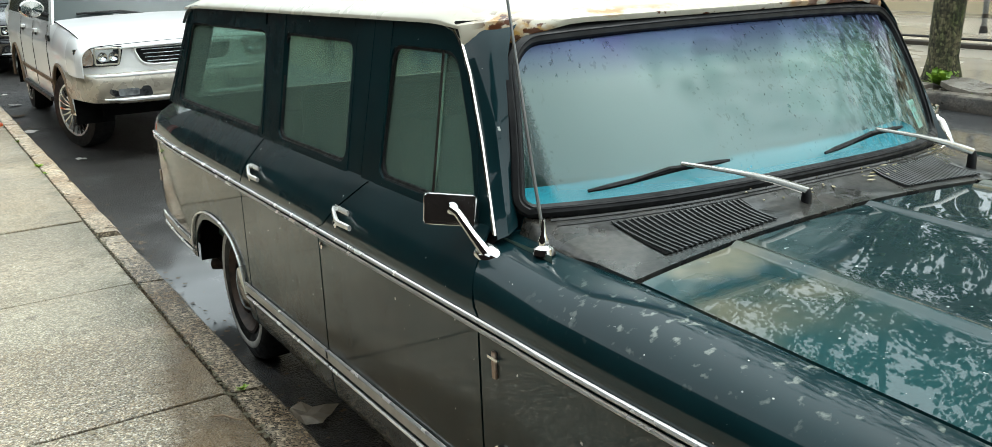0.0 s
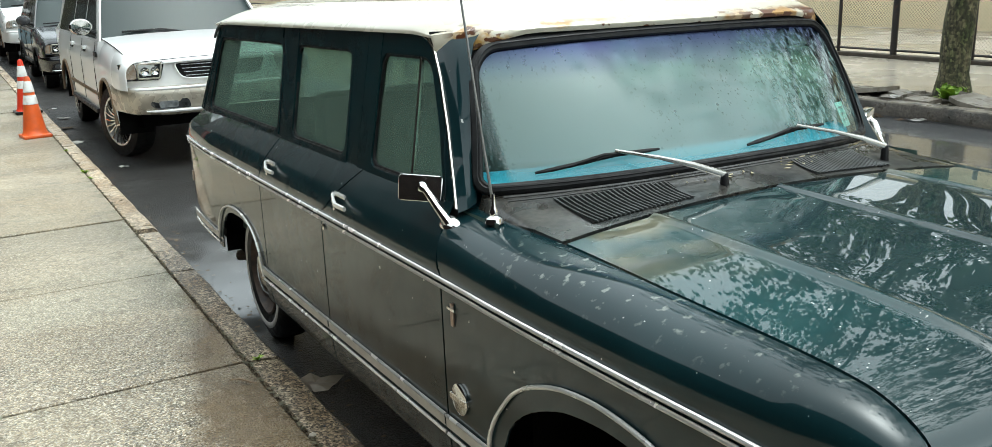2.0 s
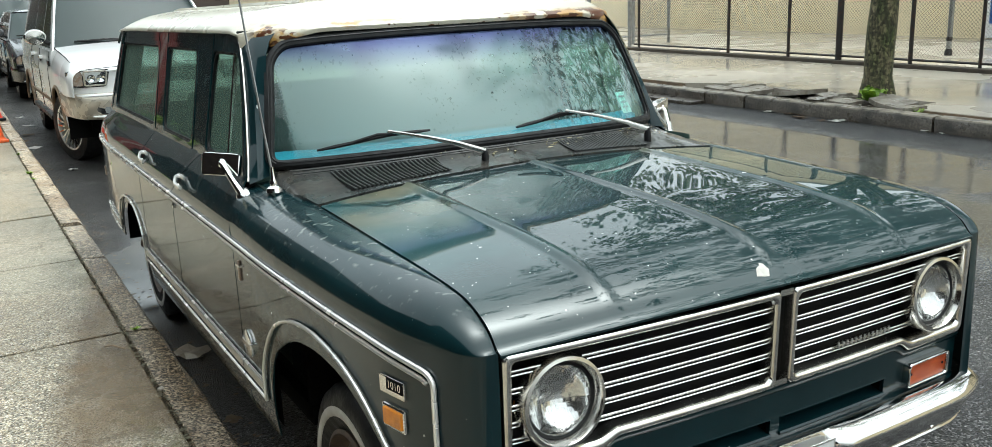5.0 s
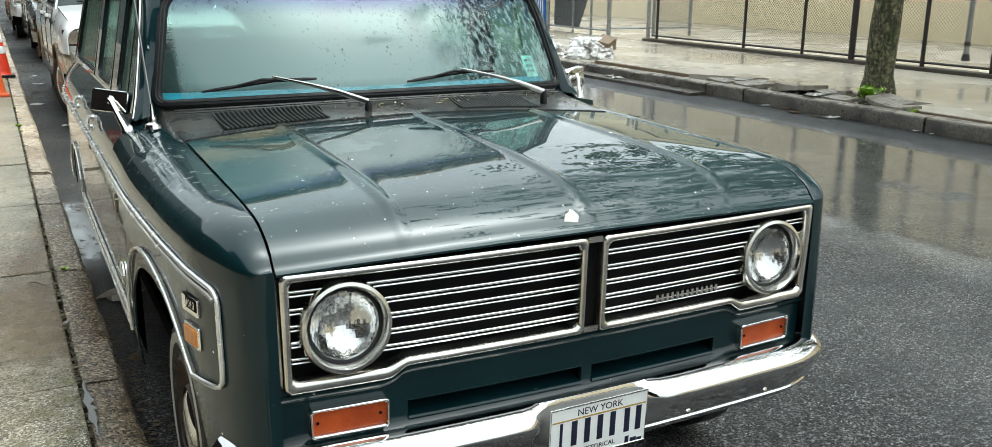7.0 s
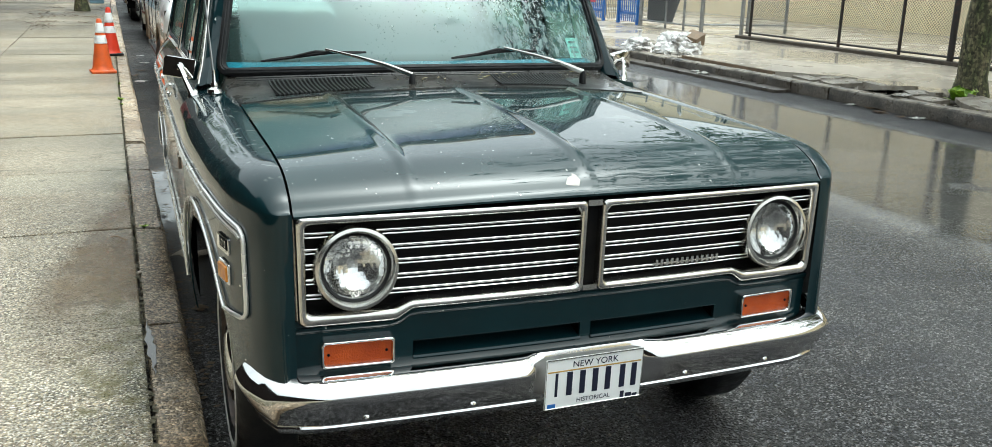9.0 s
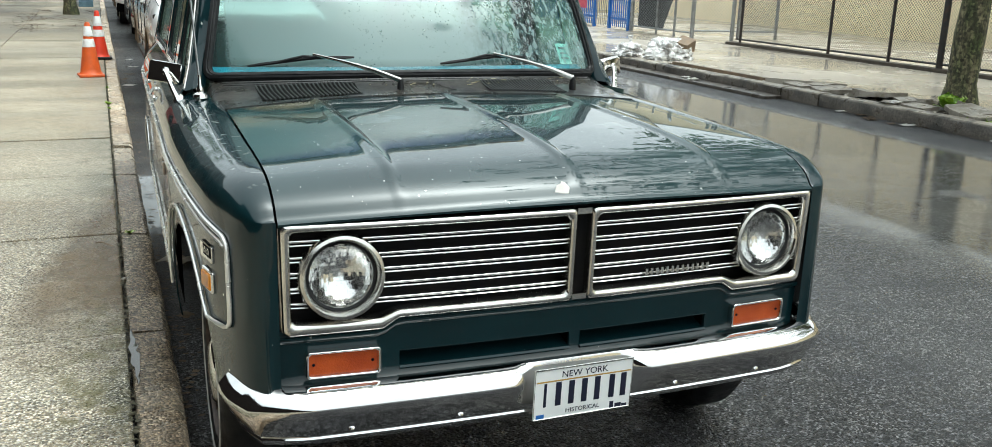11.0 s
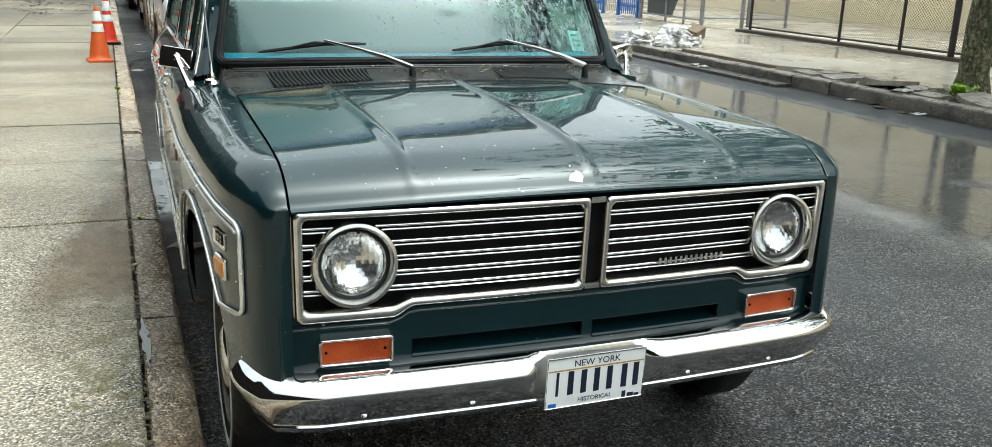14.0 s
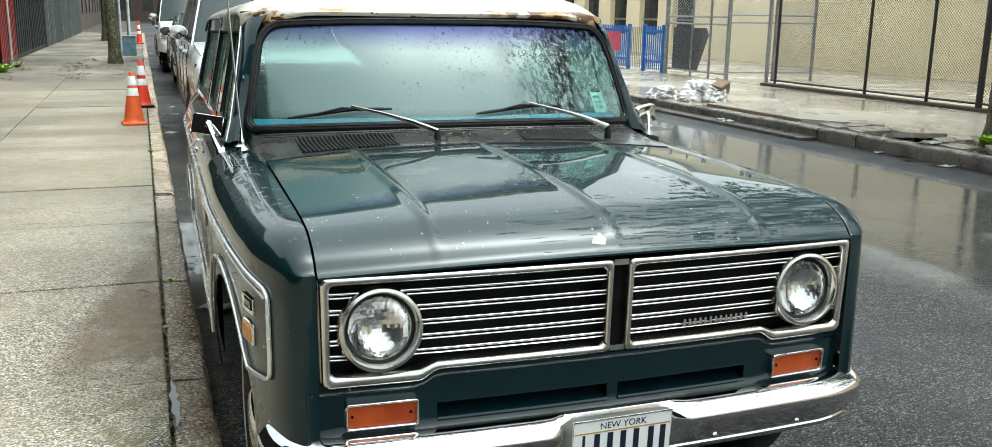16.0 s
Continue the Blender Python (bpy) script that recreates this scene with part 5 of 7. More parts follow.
# cowl between bonnet and windscreen
def cowl_pt(x, k):
    y0 = 1.098 + 0.045 * (1 - (x / 0.78) ** 2)
    q = min(1.0, abs(x / 0.80))
    y1 = 1.298 + 0.205 * q ** 3.2
    low = seam_z(1.09) + 0.034 * (1 - (min(abs(x), SEAM) / SEAM) ** 2) + 0.004
    high = 1.202 - 0.024 * q ** 3
    z = low + (high - low) * (0.55 * k + 0.45 * k ** 3)
    return (x, y0 + (y1 - y0) * k, z - max(0.0, abs(x) - 0.80) * 2.6 * k)


rows = [[cowl_pt(x * (0.952 + 0.048 * k), k) for x in [-0.828, -0.816] + list(np.linspace(-0.80, 0.80, 40)) + [0.816, 0.828]] for k in (0.0, 0.08, 0.3, 0.5, 0.7, 0.85, 1.0)]
vent_paint = mat("grey_vent_paint", (0.055, 0.06, 0.06), (0.03, 0.032, 0.03), rough=0.3, scale=20)
cowl = part("cowl", shell(rows, 0.012, lambda p: (0, 0, -1)), mat("dull_cowl_paint", (0.012, 0.015, 0.016), (0.036, 0.032, 0.026), rough=0.2, rough2=0.45, scale=5, bump=0.05, coat=0.5, speckle=0.4, sscale=60), wagon, "dull weathered cowl panel", True)
for k, r in ((0.86, 0.004), (0.93, 0.005)):
    part("cowl_rib", tube([Vector(cowl_pt(x, k)) + Vector((0, 0, 0.001)) for x in np.linspace(-0.76, 0.76, 30)], r, 6), bpy.data.materials["dull_cowl_paint"], cowl, smooth=True)
for x0, x1 in ((-0.655, -0.30), (0.20, 0.52)):
    a, b = cowl_pt(x0, 0.12), cowl_pt(x1, 0.8)
    # black sheet laid on the cowl as the shaded vent opening
    part("vent_well", grid([[Vector(cowl_pt(x, k)) + Vector((0, 0, 0.0025)) for x in np.linspace(x0, x1, 8)] for k in (0.14, 0.3, 0.55, 0.8)]), black, cowl)
    n = 23
    for i in range(n):
        x = x0 + (x1 - x0) * (i + 0.5) / n
        path = [Vector(cowl_pt(x + 0.020 * (1 - k) ** 2 - 0.006, k)) + Vector((0, 0, 0.004)) for k in (0.13, 0.25, 0.4, 0.6, 0.8)]
        part("vent_slat", tube(path, 0.0031, 5), vent_paint, cowl)

# windscreen
def screen_pt(x, k):
    """x across, k from the foot (0) to the top (1) of the windscreen."""
    w = 0.813 + (0.734 - 0.813) * k
    q = x / 0.80
    y = (1.305 + 0.205 * abs(q) ** 3.2) * (1 - k) + (1.590 + 0.075 * abs(q) ** 3.0) * k - 0.015 * math.sin(math.pi * k)
    z = (1.212 - 0.022 * abs(q) ** 3) * (1 - k) + (1.606 - 0.020 * abs(q) ** 3) * k
    return Vector((q * w, y, z))


def screen_edge(k):
    """Half width of the glass at k, rounded at its four corners."""
    up, down = max(0.0, (k - 0.78) / 0.22), max(0.0, (0.10 - k) / 0.10)
    return 0.80 - 0.085 * (1 - math.sqrt(max(0.0, 1 - up * up))) - 0.04 * (1 - math.sqrt(max(0.0, 1 - down * down)))


heights = [0, 0.01, 0.03, 0.06, 0.10] + list(np.linspace(0.2, 0.78, 7)) + [0.84, 0.89, 0.93, 0.96, 0.98, 0.993, 1.0]
rows = [[screen_pt(x * screen_edge(k), k) for x in np.linspace(-1, 1, 33)] for k in heights]
screen = part("windscreen", grid(rows), ws_glass, wagon, "misted tinted windscreen streaked with rain", True)
screen.visible_shadow = False
rim = [screen_pt(x, 0) for x in np.linspace(-0.755, 0.755, 24)] + [screen_pt(screen_edge(k), k) for k in heights[1:-1]]
rim += [screen_pt(x, 1) for x in np.linspace(0.715, -0.715, 24)] + [screen_pt(-screen_edge(k), k) for k in heights[-2:0:-1]]
part("screen_seal", tube(rim, 0.0185, 8, closed=True), rubber, wagon, "black rubber windscreen seal", True)
part("seal_bead", tube([p + Vector((0, -0.016, 0.010)) for p in rim], 0.003, 5, closed=True), rubber, wagon)
# tinted band inside the top of the screen
band_mat = bpy.data.materials.new("blue_sun_band")
band_mat.use_nodes = True
_n, _l = band_mat.node_tree.nodes, band_mat.node_tree.links
_n.remove(_n["Principled BSDF"])
_clear, _tint, _mix = _n.new("ShaderNodeBsdfTransparent"), _n.new("ShaderNodeBsdfTransparent"), _n.new("ShaderNodeMixShader")
_tint.inputs[0].default_value = (0.46, 0.44, 0.72, 1)
_l.new(axis_mask(band_mat, 2, 1.49, 1.58), _mix.inputs[0])
_l.new(_clear.outputs[0], _mix.inputs[1])
_l.new(_tint.outputs[0], _mix.inputs[2])
_l.new(_mix.outputs[0], _n["Material Output"].inputs["Surface"])
band = part("sun_band", grid([[screen_pt(x, k) + Vector((0, -0.004, 0.003)) for x in np.linspace(-0.99 * screen_edge(k), 0.99 * screen_edge(k), 33)] for k in (0.68, 0.78, 0.84, 0.89, 0.93, 0.96, 0.98, 0.995)]), band_mat, screen, "blue tinted sun band", True)
band.visible_shadow = False
st = part("sticker", grid([[screen_pt(x, k) + Vector((0, 0.009, -0.004)) for x in (0.615, 0.685)] for k in (0.10, 0.31)]), sticker_mat, screen, "pale green paper sticker")
for k0 in (0.15, 0.20, 0.255):
    part("sticker_line", grid([[screen_pt(x, k) + Vector((0, 0.0065, -0.003)) for x in (0.627, 0.672)] for k in (k0, k0 + 0.018)]), galv, st)

# header above the screen, and the roof
def roof_sweep(x):
    q = abs(x)
    return 0.075 * min(1.0, q / 0.722) ** 3 + 0.115 * max(0.0, (q - 0.69) / 0.113) ** 1.6


rows = []
for k in (0, 0.35, 0.7, 1.0):
    row = []
    for x in np.linspace(-0.80, 0.80, 41):
        low = Vector((x, 1.578 + roof_sweep(x), 1.612 - 0.020 * min(1.0, abs(x) / 0.722) ** 3 - 0.03 * max(0.0, (abs(x) - 0.722) / 0.08) - 0.030 * max(0.0, min(1.0, (abs(x) - 0.62) / 0.11)) ** 2))
        high = Vector((x, 1.612 + roof_sweep(x), 1.641))
        row.append(low.lerp(high, k))
    rows.append(row)
part("screen_header", shell(rows, 0.01, lambda p: (0, 0.8, -0.3)), rubber, wagon, smooth=True)


def roof_lip(x):
    """Height of the roof's lower front edge, which rolls down over the corners."""
    return 1.634 - 0.050 * max(0.0, min(1.0, (abs(x) - 0.54) / 0.20)) ** 1.5


def roof_z(x, y):
    q = min(1.0, abs(x) / 0.803)
    f = min(1.0, max(0.0, (y - 1.60) / 0.22))
    b = min(1.0, max(0.0, (4.55 - y) / 0.3))
    return 1.640 - 0.012 * q ** 10 + (0.088 * (1 - q ** 4.2) ** 0.7 + 0.012) * (0.10 + 0.90 * math.sin(f * math.pi / 2)) * (0.4 + 0.6 * math.sin(b * math.pi / 2))


xs = [0.803 * math.sin(math.pi / 2 * k) for k in np.linspace(-1, 1, 41)]
ys = [1.59, 1.615, 1.64, 1.68, 1.73, 1.79] + list(np.linspace(1.87, 4.29, 22)) + [4.39, 4.47, 4.52, 4.55]
rows = [[(x, y + roof_sweep(x) * max(0, 1 - max(0, y - 1.59) / 0.9), roof_z(x, y)) for x in xs] for y in ys]
front = [[(x, 1.59 + roof_sweep(x) + dy, roof_lip(x) + (roof_z(x, 1.59) - roof_lip(x)) * k) for x in xs] for k, dy in ((0.0, -0.012), (0.4, -0.013), (0.8, -0.006))]
roof = part("roof", shell(front + rows, 0.008, lambda p: (0, 0.5, -1)), cream_roof, wagon, "cream painted steel roof rusting at its front edge", True)
for x in (-0.5, -0.25, 0.0, 0.25, 0.5):
    part("roof_rib", tube([(x, y, roof_z(x, y) + 0.001) for y in np.linspace(1.95, 4.35, 16)], 0.012, 6), cream_roof, roof, smooth=True)

# tail: gate, window and closing panels
part("tailgate", shell([[(x * (1.0 if z < 1.05 else 0.96), 4.985 - (0.0 if z < 1.0 else 0.245 * ((z - 0.99) / 0.175) ** 1.1) - 0.03 * (abs(x) / 0.9) ** 4, z) for x in np.linspace(-0.9, 0.9, 13)] for z in (0.655, 0.75, 0.9, 1.0, 1.1, 1.165)], 0.01, lambda p: (0, -1, 0)), paint, wagon, smooth=True)
pane = part("tailgate_glass", grid([[(x * (1 - 0.10 * k), 4.735 - 0.225 * k, 1.17 + 0.43 * k) for x in (-0.76, 0, 0.76)] for k in (0, 1)]), side_glass, wagon, "misted rear window")
pane.visible_shadow = False
for s in (-1, 1):
    part("tail_pillar", prism([(0.75, 0), (0.89, 0), (0.79, 1), (0.66, 1)], lambda a, b, d: Vector((s * a, 4.752 - 0.245 * b + d, 1.16 + 0.47 * b)), -0.05), paint, wagon)
part("tail_header", box(-0.70, 0.70, 4.42, 4.54, 1.59, 1.645, 0.01), paint, wagon)
part("rear_bumper", tube([(-0.86, 4.97, 0.52), (-0.84, 5.03, 0.52), (-0.78, 5.06, 0.52), (0.78, 5.06, 0.52), (0.84, 5.03, 0.52), (0.86, 4.97, 0.52)], 0.055, 10, flat=0.45), pitted_chrome, wagon, "dull chrome rear bumper", True)

# underside, engine bay and wheel housings, plain black in place of their shade
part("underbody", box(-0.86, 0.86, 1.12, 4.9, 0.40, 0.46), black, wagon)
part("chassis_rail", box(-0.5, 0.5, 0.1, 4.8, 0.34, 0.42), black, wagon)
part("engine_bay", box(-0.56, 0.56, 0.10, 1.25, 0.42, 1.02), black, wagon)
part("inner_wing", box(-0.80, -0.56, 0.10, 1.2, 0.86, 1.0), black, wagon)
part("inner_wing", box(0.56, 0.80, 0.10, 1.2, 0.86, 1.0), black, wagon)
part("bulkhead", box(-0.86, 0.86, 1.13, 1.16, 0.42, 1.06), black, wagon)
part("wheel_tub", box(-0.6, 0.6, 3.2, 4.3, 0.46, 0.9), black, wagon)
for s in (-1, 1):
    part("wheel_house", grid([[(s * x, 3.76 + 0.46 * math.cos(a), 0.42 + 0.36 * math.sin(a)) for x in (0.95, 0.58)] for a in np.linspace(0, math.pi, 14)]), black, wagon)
part("tail_pipe", tube([(-0.70, 4.1, 0.37), (-0.74, 4.25, 0.36), (-0.86, 4.36, 0.35)], 0.03, 10), rusty_wheel, wagon)


# wheels
def wheel(x, y, s, zc):
    m = Matrix.Translation((s * x, y, zc)) @ pose(0, 0, 0, 0, s * 90, 0)
    R = 0.340
    tyre = part("tyre", lathe([(0.205, -0.165), (0.31, -0.17), (R - 0.012, -0.155), (R, -0.13), (R, -0.03), (R - 0.012, -0.008), (R - 0.040, 0.004), (0.288, 0.008), (0.245, 0.006), (0.205, -0.012)], 48, m), tyre_mat, wagon, smooth=True)
    part("whitewall", lathe([(0.250, 0.0078), (0.253, 0.0105), (0.276, 0.0108), (0.280, 0.0085)], 48, m), whitewall, tyre, "thin white tyre band", True)
    rim = part("wheel_rim", lathe([(0.206, -0.012), (0.212, 0.0), (0.20, 0.004), (0.19, -0.02), (0.165, -0.035), (0.13, -0.02), (0.12, 0.0)], 48, m), rusty_wheel, wagon, "brown rusted steel wheel", True)
    part("hub_cap", lathe([(0.115, -0.02), (0.11, -0.005), (0.085, 0.010), (0.04, 0.016), (0.0, 0.017)], 36, m), chrome, rim, "domed chrome hub cap", True)


for s in (-1, 1):
    wheel(0.902, 0.668, s, 0.352)
    wheel(0.902, 3.70, s, 0.413)


# ---- wagon's face ----
def face(x, z, d=0.0):
    """A point of the leaning, bowed front: d is how far it lies back."""
    return Vector((x, bow(x) + 0.055 * (0.975 - z) + d, z))


grille = part("grille", grid([[face(x, z, 0.055) for x in np.linspace(-0.77, 0.77, 15)] for z in (0.70, 0.83, 0.978)]), grille_black, wagon, "black and chrome barred grille")
C = 0.018
for s in (-1, 1):
    outer = [(C + s * 0.030, 0.979), (s * 0.772, 0.979), (s * 0.782, 0.970), (s * 0.780, 0.70), (s * 0.764, 0.687), (s * 0.528, 0.688), (s * 0.488, 0.717), (C + s * 0.030, 0.717), (C + s * 0.022, 0.725), (C + s * 0.022, 0.971)]
    inner = [(C + s * 0.052, 0.958), (s * 0.748, 0.958), (s * 0.757, 0.949), (s * 0.757, 0.730), (s * 0.747, 0.720), (s * 0.535, 0.721), (s * 0.490, 0.739), (C + s * 0.052, 0.739), (C + s * 0.040, 0.750), (C + s * 0.040, 0.945)]
    def dense(lp):
        out = []
        for (a, b), (c, d) in zip(lp, lp[1:] + lp[:1]):
            n = max(1, int(12)) if abs(c - a) > 0.2 else 2
            out += [(a + (c - a) * k / n, b + (d - b) * k / n) for k in range(n)]
        return out
    def same(lp):
        return rounded(dense(lp), 0.008, 3)
    part("grille_bezel", crown_ring(same(outer), same(inner), lambda a, b, d: face(a, b, d - 0.014), 0.010, 0.045), alloy, grille, "bright grille surround", True)
    for z in (0.928, 0.886, 0.846, 0.806, 0.766):
        xa, xb = C + s * 0.036, s * 0.757
        gap = math.sqrt(max(0.0, 0.104 ** 2 - (z - 0.838) ** 2))
        for xa2, xb2 in ((xa, s * (0.632 - gap)), (s * (0.632 + gap), xb)):
            bm = bmesh.new()
            for up, thick, back in ((0.0056, 0.0037, 0.0), (-0.0054, 0.0030, 0.003)):
                ring = [(math.cos(math.pi * q / 6), math.sin(math.pi * q / 6)) for q in range(7)]
                grid([[face(x, z + up + thick * c, back + 0.0045 - 0.0045 * d) for c, d in ring] for x in np.linspace(xa2, xb2, 12)], bm)
            part("grille_bar", bm, chrome, grille, smooth=True)
    # headlamp
    hc = face(s * 0.632, 0.838, -0.006)
    m = Matrix.Translation(hc) @ pose(0, 0, 0, 90 - 3, 0, 0)
    lamp = part("headlamp_ring", lathe([(0.110, -0.04), (0.111, 0.0), (0.106, 0.012), (0.098, 0.014), (0.092, 0.004), (0.0885, -0.012), (0.0885, -0.03)], 48, m), alloy, grille, "bright round headlamp ring", True)
    part("headlamp_seal", lathe([(0.0884, -0.03), (0.0884, -0.009), (0.082, -0.011), (0.082, -0.03)], 48, m), rubber, lamp)
    part("reflector", lathe([(0.082, -0.014), (0.078, -0.022)], 40, m), lamp_silver, lamp, smooth=True)
    rng = random.Random(70 + s)
    bm = bmesh.new()
    for i in range(-13, 13):
        for k in range(-8, 8):
            tip, tilt, slant = (0.0062 * i, 0.0103 * k), rng.gauss(0, 0.03), rng.gauss(0, 0.05)
            if (tip[0] + 0.003) ** 2 + (tip[1] + 0.005) ** 2 < 0.0785 ** 2:
                quad = [(tip[0] + a, tip[1] + b) for a, b in ((0, 0), (0.0062, 0), (0.0062, 0.0103), (0, 0.0103))]
                bm.faces.new([bm.verts.new(m @ Vector((x, z, -0.056 + 5.6 * (x * x + z * z) + tilt * (x - tip[0]) + slant * (z - tip[1])))) for x, z in quad])
    part("flute_block", bm, lamp_silver, lamp, "blocky mirrored headlamp flutes")
    lens = part("headlamp_lens", lathe([(0.0825, -0.012), (0.07, -0.004), (0.045, 0.003), (0.02, 0.006), (0.0, 0.0065)], 40, m), None, lamp, "fluted clear headlamp lens", True)
    lens["lens"] = 1
for z0, z1 in ((0.719, 0.735), (0.962, 0.978)):
    part("bezel_bridge", prism([(C - 0.021, z0), (C + 0.021, z0), (C + 0.021, z1), (C - 0.021, z1)], lambda a, b, d: face(a, b, d - 0.006), 0.02), alloy, grille)
part("centre_gap", prism([(C - 0.022, 0.716), (C + 0.022, 0.716), (C + 0.022, 0.978), (C - 0.022, 0.978)], lambda a, b, d: face(a, b, d + 0.02), 0.01), grille_black, grille)
lens_glass = bpy.data.materials.new("fluted_lens")
lens_glass.use_nodes = True
_b = lens_glass.node_tree.nodes["Principled BSDF"]
_b.inputs["Transmission Weight"].default_value, _b.inputs["Roughness"].default_value, _b.inputs["IOR"].default_value = 0.97, 0.02, 1.14
_w = lens_glass.node_tree.nodes.new("ShaderNodeTexBrick")
_t = lens_glass.node_tree.nodes.new("ShaderNodeTexCoord")
_mp = lens_glass.node_tree.nodes.new("ShaderNodeMapping")
_mp.inputs["Rotation"].default_value = (radians(90), 0, 0)
_w.inputs["Scale"].default_value, _w.inputs["Mortar Size"].default_value = 30, 0.03
_w.inputs["Brick Width"].default_value, _w.inputs["Row Height"].default_value = 0.16, 0.42
_bp = lens_glass.node_tree.nodes.new("ShaderNodeBump")
_bp.inputs["Strength"].default_value, _bp.inputs["Distance"].default_value = 0.5, 0.003
lens_glass.node_tree.links.new(_t.outputs["Object"], _mp.inputs[0])
lens_glass.node_tree.links.new(_mp.outputs[0], _w.inputs["Vector"])
lens_glass.node_tree.links.new(_w.outputs["Fac"], _bp.inputs["Height"])
lens_glass.node_tree.links.new(_bp.outputs[0], _b.inputs["Normal"])
for ob in list(bpy.data.objects):
    if ob.name.startswith("headlamp_lens"):
        ob.data.materials.clear()
        ob.data.materials.append(lens_glass)
        del ob["lens"]
        ob.visible_shadow = False

# maker's lettering on the grille as a row of plain chrome blocks
for k in range(13):
    x = 0.222 + 0.0170 * k
    part("letter_block", box(x, x + 0.0080, face(x, 0.777).y - 0.007, face(x, 0.777).y + 0.004, 0.768, 0.787), alloy, grille)

# valance below the grille, with two long slots
def strip(x0, x1, z0, z1, n=10, d0=0.006, depth=0.012):
    rows = [[face(x, z, d0) for x in np.linspace(x0, x1, n)] for z in (z0, z1)]
    return shell(rows, depth, lambda p: (0, 1, 0))


SL = ((-0.482, C - 0.016), (C + 0.016, 0.450))
valance = part("valance", strip(-0.785, 0.785, 0.622, 0.70, 24), paint, wagon, "teal lower front panel with two air slots", True)
part("valance_lip", grid([[face(x, (0.687 if abs(x) > 0.528 else 0.716 if abs(x) < 0.488 else 0.716 - (abs(x) - 0.488) / 0.040 * 0.029) - dz, d) for x in np.linspace(-0.785, 0.785, 60)] for dz, d in ((0.0, 0.02), (0.003, -0.004), (0.014, -0.002), (0.022, 0.0065))]), paint, valance, smooth=True)
for x0, x1, z0, z1 in ((-0.785, SL[0][0], 0.54, 0.622), (SL[0][1], SL[1][0], 0.54, 0.622), (SL[1][1], 0.785, 0.54, 0.622), (SL[0][0], SL[0][1], 0.54, 0.574), (SL[1][0], SL[1][1], 0.54, 0.574)):
    part("valance_web", strip(x0, x1, z0, z1, 8), paint, valance)
for x0, x1 in SL:
    part("slot_back", grid([[face(x, z, 0.07) for x in np.linspace(x0, x1, 6)] for z in (0.56, 0.63)]), grille_black, valance)
    part("slot_floor", grid([[face(x, 0.574 + 0.25 * d, d) for x in np.linspace(x0, x1, 6)] for d in (0.0, 0.07)]), paint, valance)
    part("slot_floor", grid([[face(x, 0.622, d) for x in np.linspace(x0, x1, 6)] for d in (0.0, 0.07)]), paint, valance)
    part("slot_lip", tube([face(x, 0.574, 0.004) for x in np.linspace(x0, x1, 8)], 0.006, 6), paint, valance)
# turn signals
for s in (-1, 1):
    fr = part("signal_frame", crown_ring(rounded([(s * 0.534, 0.570), (s * 0.726, 0.570), (s * 0.726, 0.646), (s * 0.534, 0.646)], 0.014), rounded([(s * 0.5425, 0.5785), (s * 0.7175, 0.5785), (s * 0.7175, 0.6375), (s * 0.5425, 0.6375)], 0.010), lambda a, b, d: face(a, b, d - 0.018), 0.006, 0.026), chrome, wagon, "chrome framed turn signal", True)
    part("signal_lens", prism([(s * 0.543, 0.579), (s * 0.717, 0.579), (s * 0.717, 0.638), (s * 0.543, 0.638)], lambda a, b, d: face(a, b, d - 0.008), 0.012), orange_lens, fr, "orange turn signal lens")
    for x in (0.556, 0.706):
        part("lens_screw", lathe([(0.004, 0), (0.004, 0.002), (0, 0.003)], 10, Matrix.Translation(face(s * x, 0.608, -0.008)) @ pose(0, 0, 0, 90, 0, 0)), black, fr)

# front bumper, with a recess for the plate
def bumper_path(x):
    q = abs(x)
    if q < 0.70:
        return bow(x) * 0.9 - 0.045
    return bow(0.70) * 0.9 - 0.045 + 1.05 * (q - 0.70) ** 1.7


bx = list(np.linspace(0, 0.12, 4)) + [0.145, 0.17, 0.19] + list(np.linspace(0.23, 0.7, 10)) + [0.74, 0.78, 0.81, 0.84, 0.865]
stations = []
for x in bx:
    stations.append((x, bumper_path(x), 0.0))
for a in (0.25, 0.5, 0.75, 1.0):
    stations.append((0.865 + 0.055 * math.sin(a * math.pi / 2), bumper_path(0.865) + 0.05 * a + 0.09 * a, a))
full = [(-x, y, a) for x, y, a in stations[::-1]] + stations[1:]
SECTION = [(0.07, 0.548), (0.05, 0.556), (0.034, 0.556), (0.010, 0.543), (-0.005, 0.526), (-0.011, 0.515), (-0.0115, 0.509), (0.002, 0.481), (0.016, 0.453), (0.034, 0.424), (0.038, 0.419), (0.035, 0.414), (0.042, 0.400), (0.047, 0.396), (0.062, 0.392)]
rows = []
for i, (x, y, a) in enumerate(full):
    p, q = full[max(i - 1, 0)], full[min(i + 1, len(full) - 1)]
    t = Vector((q[0] - p[0], q[1] - p[1], 0)).normalized()
    nrm = Vector((-t.y, t.x, 0))
    xr = abs(x - C)
    k = 1.0 if xr > 0.195 else max(0.0, min(1.0, (xr - 0.15) / 0.045))
    row = []
    for d, z in SECTION:
        d2 = d + (1 - k) * max(0.0, 0.030 - d) * (1 if z < 0.550 else 0)
        row.append(Vector((x, y, z + 0.012 * a)) + nrm * d2)
    rows.append(row)
bumper = part("front_bumper", shell(rows, 0.004, lambda p: (0, 0.7, 0.2)), pitted_chrome, wagon, "rain-wet chrome front bumper", True)
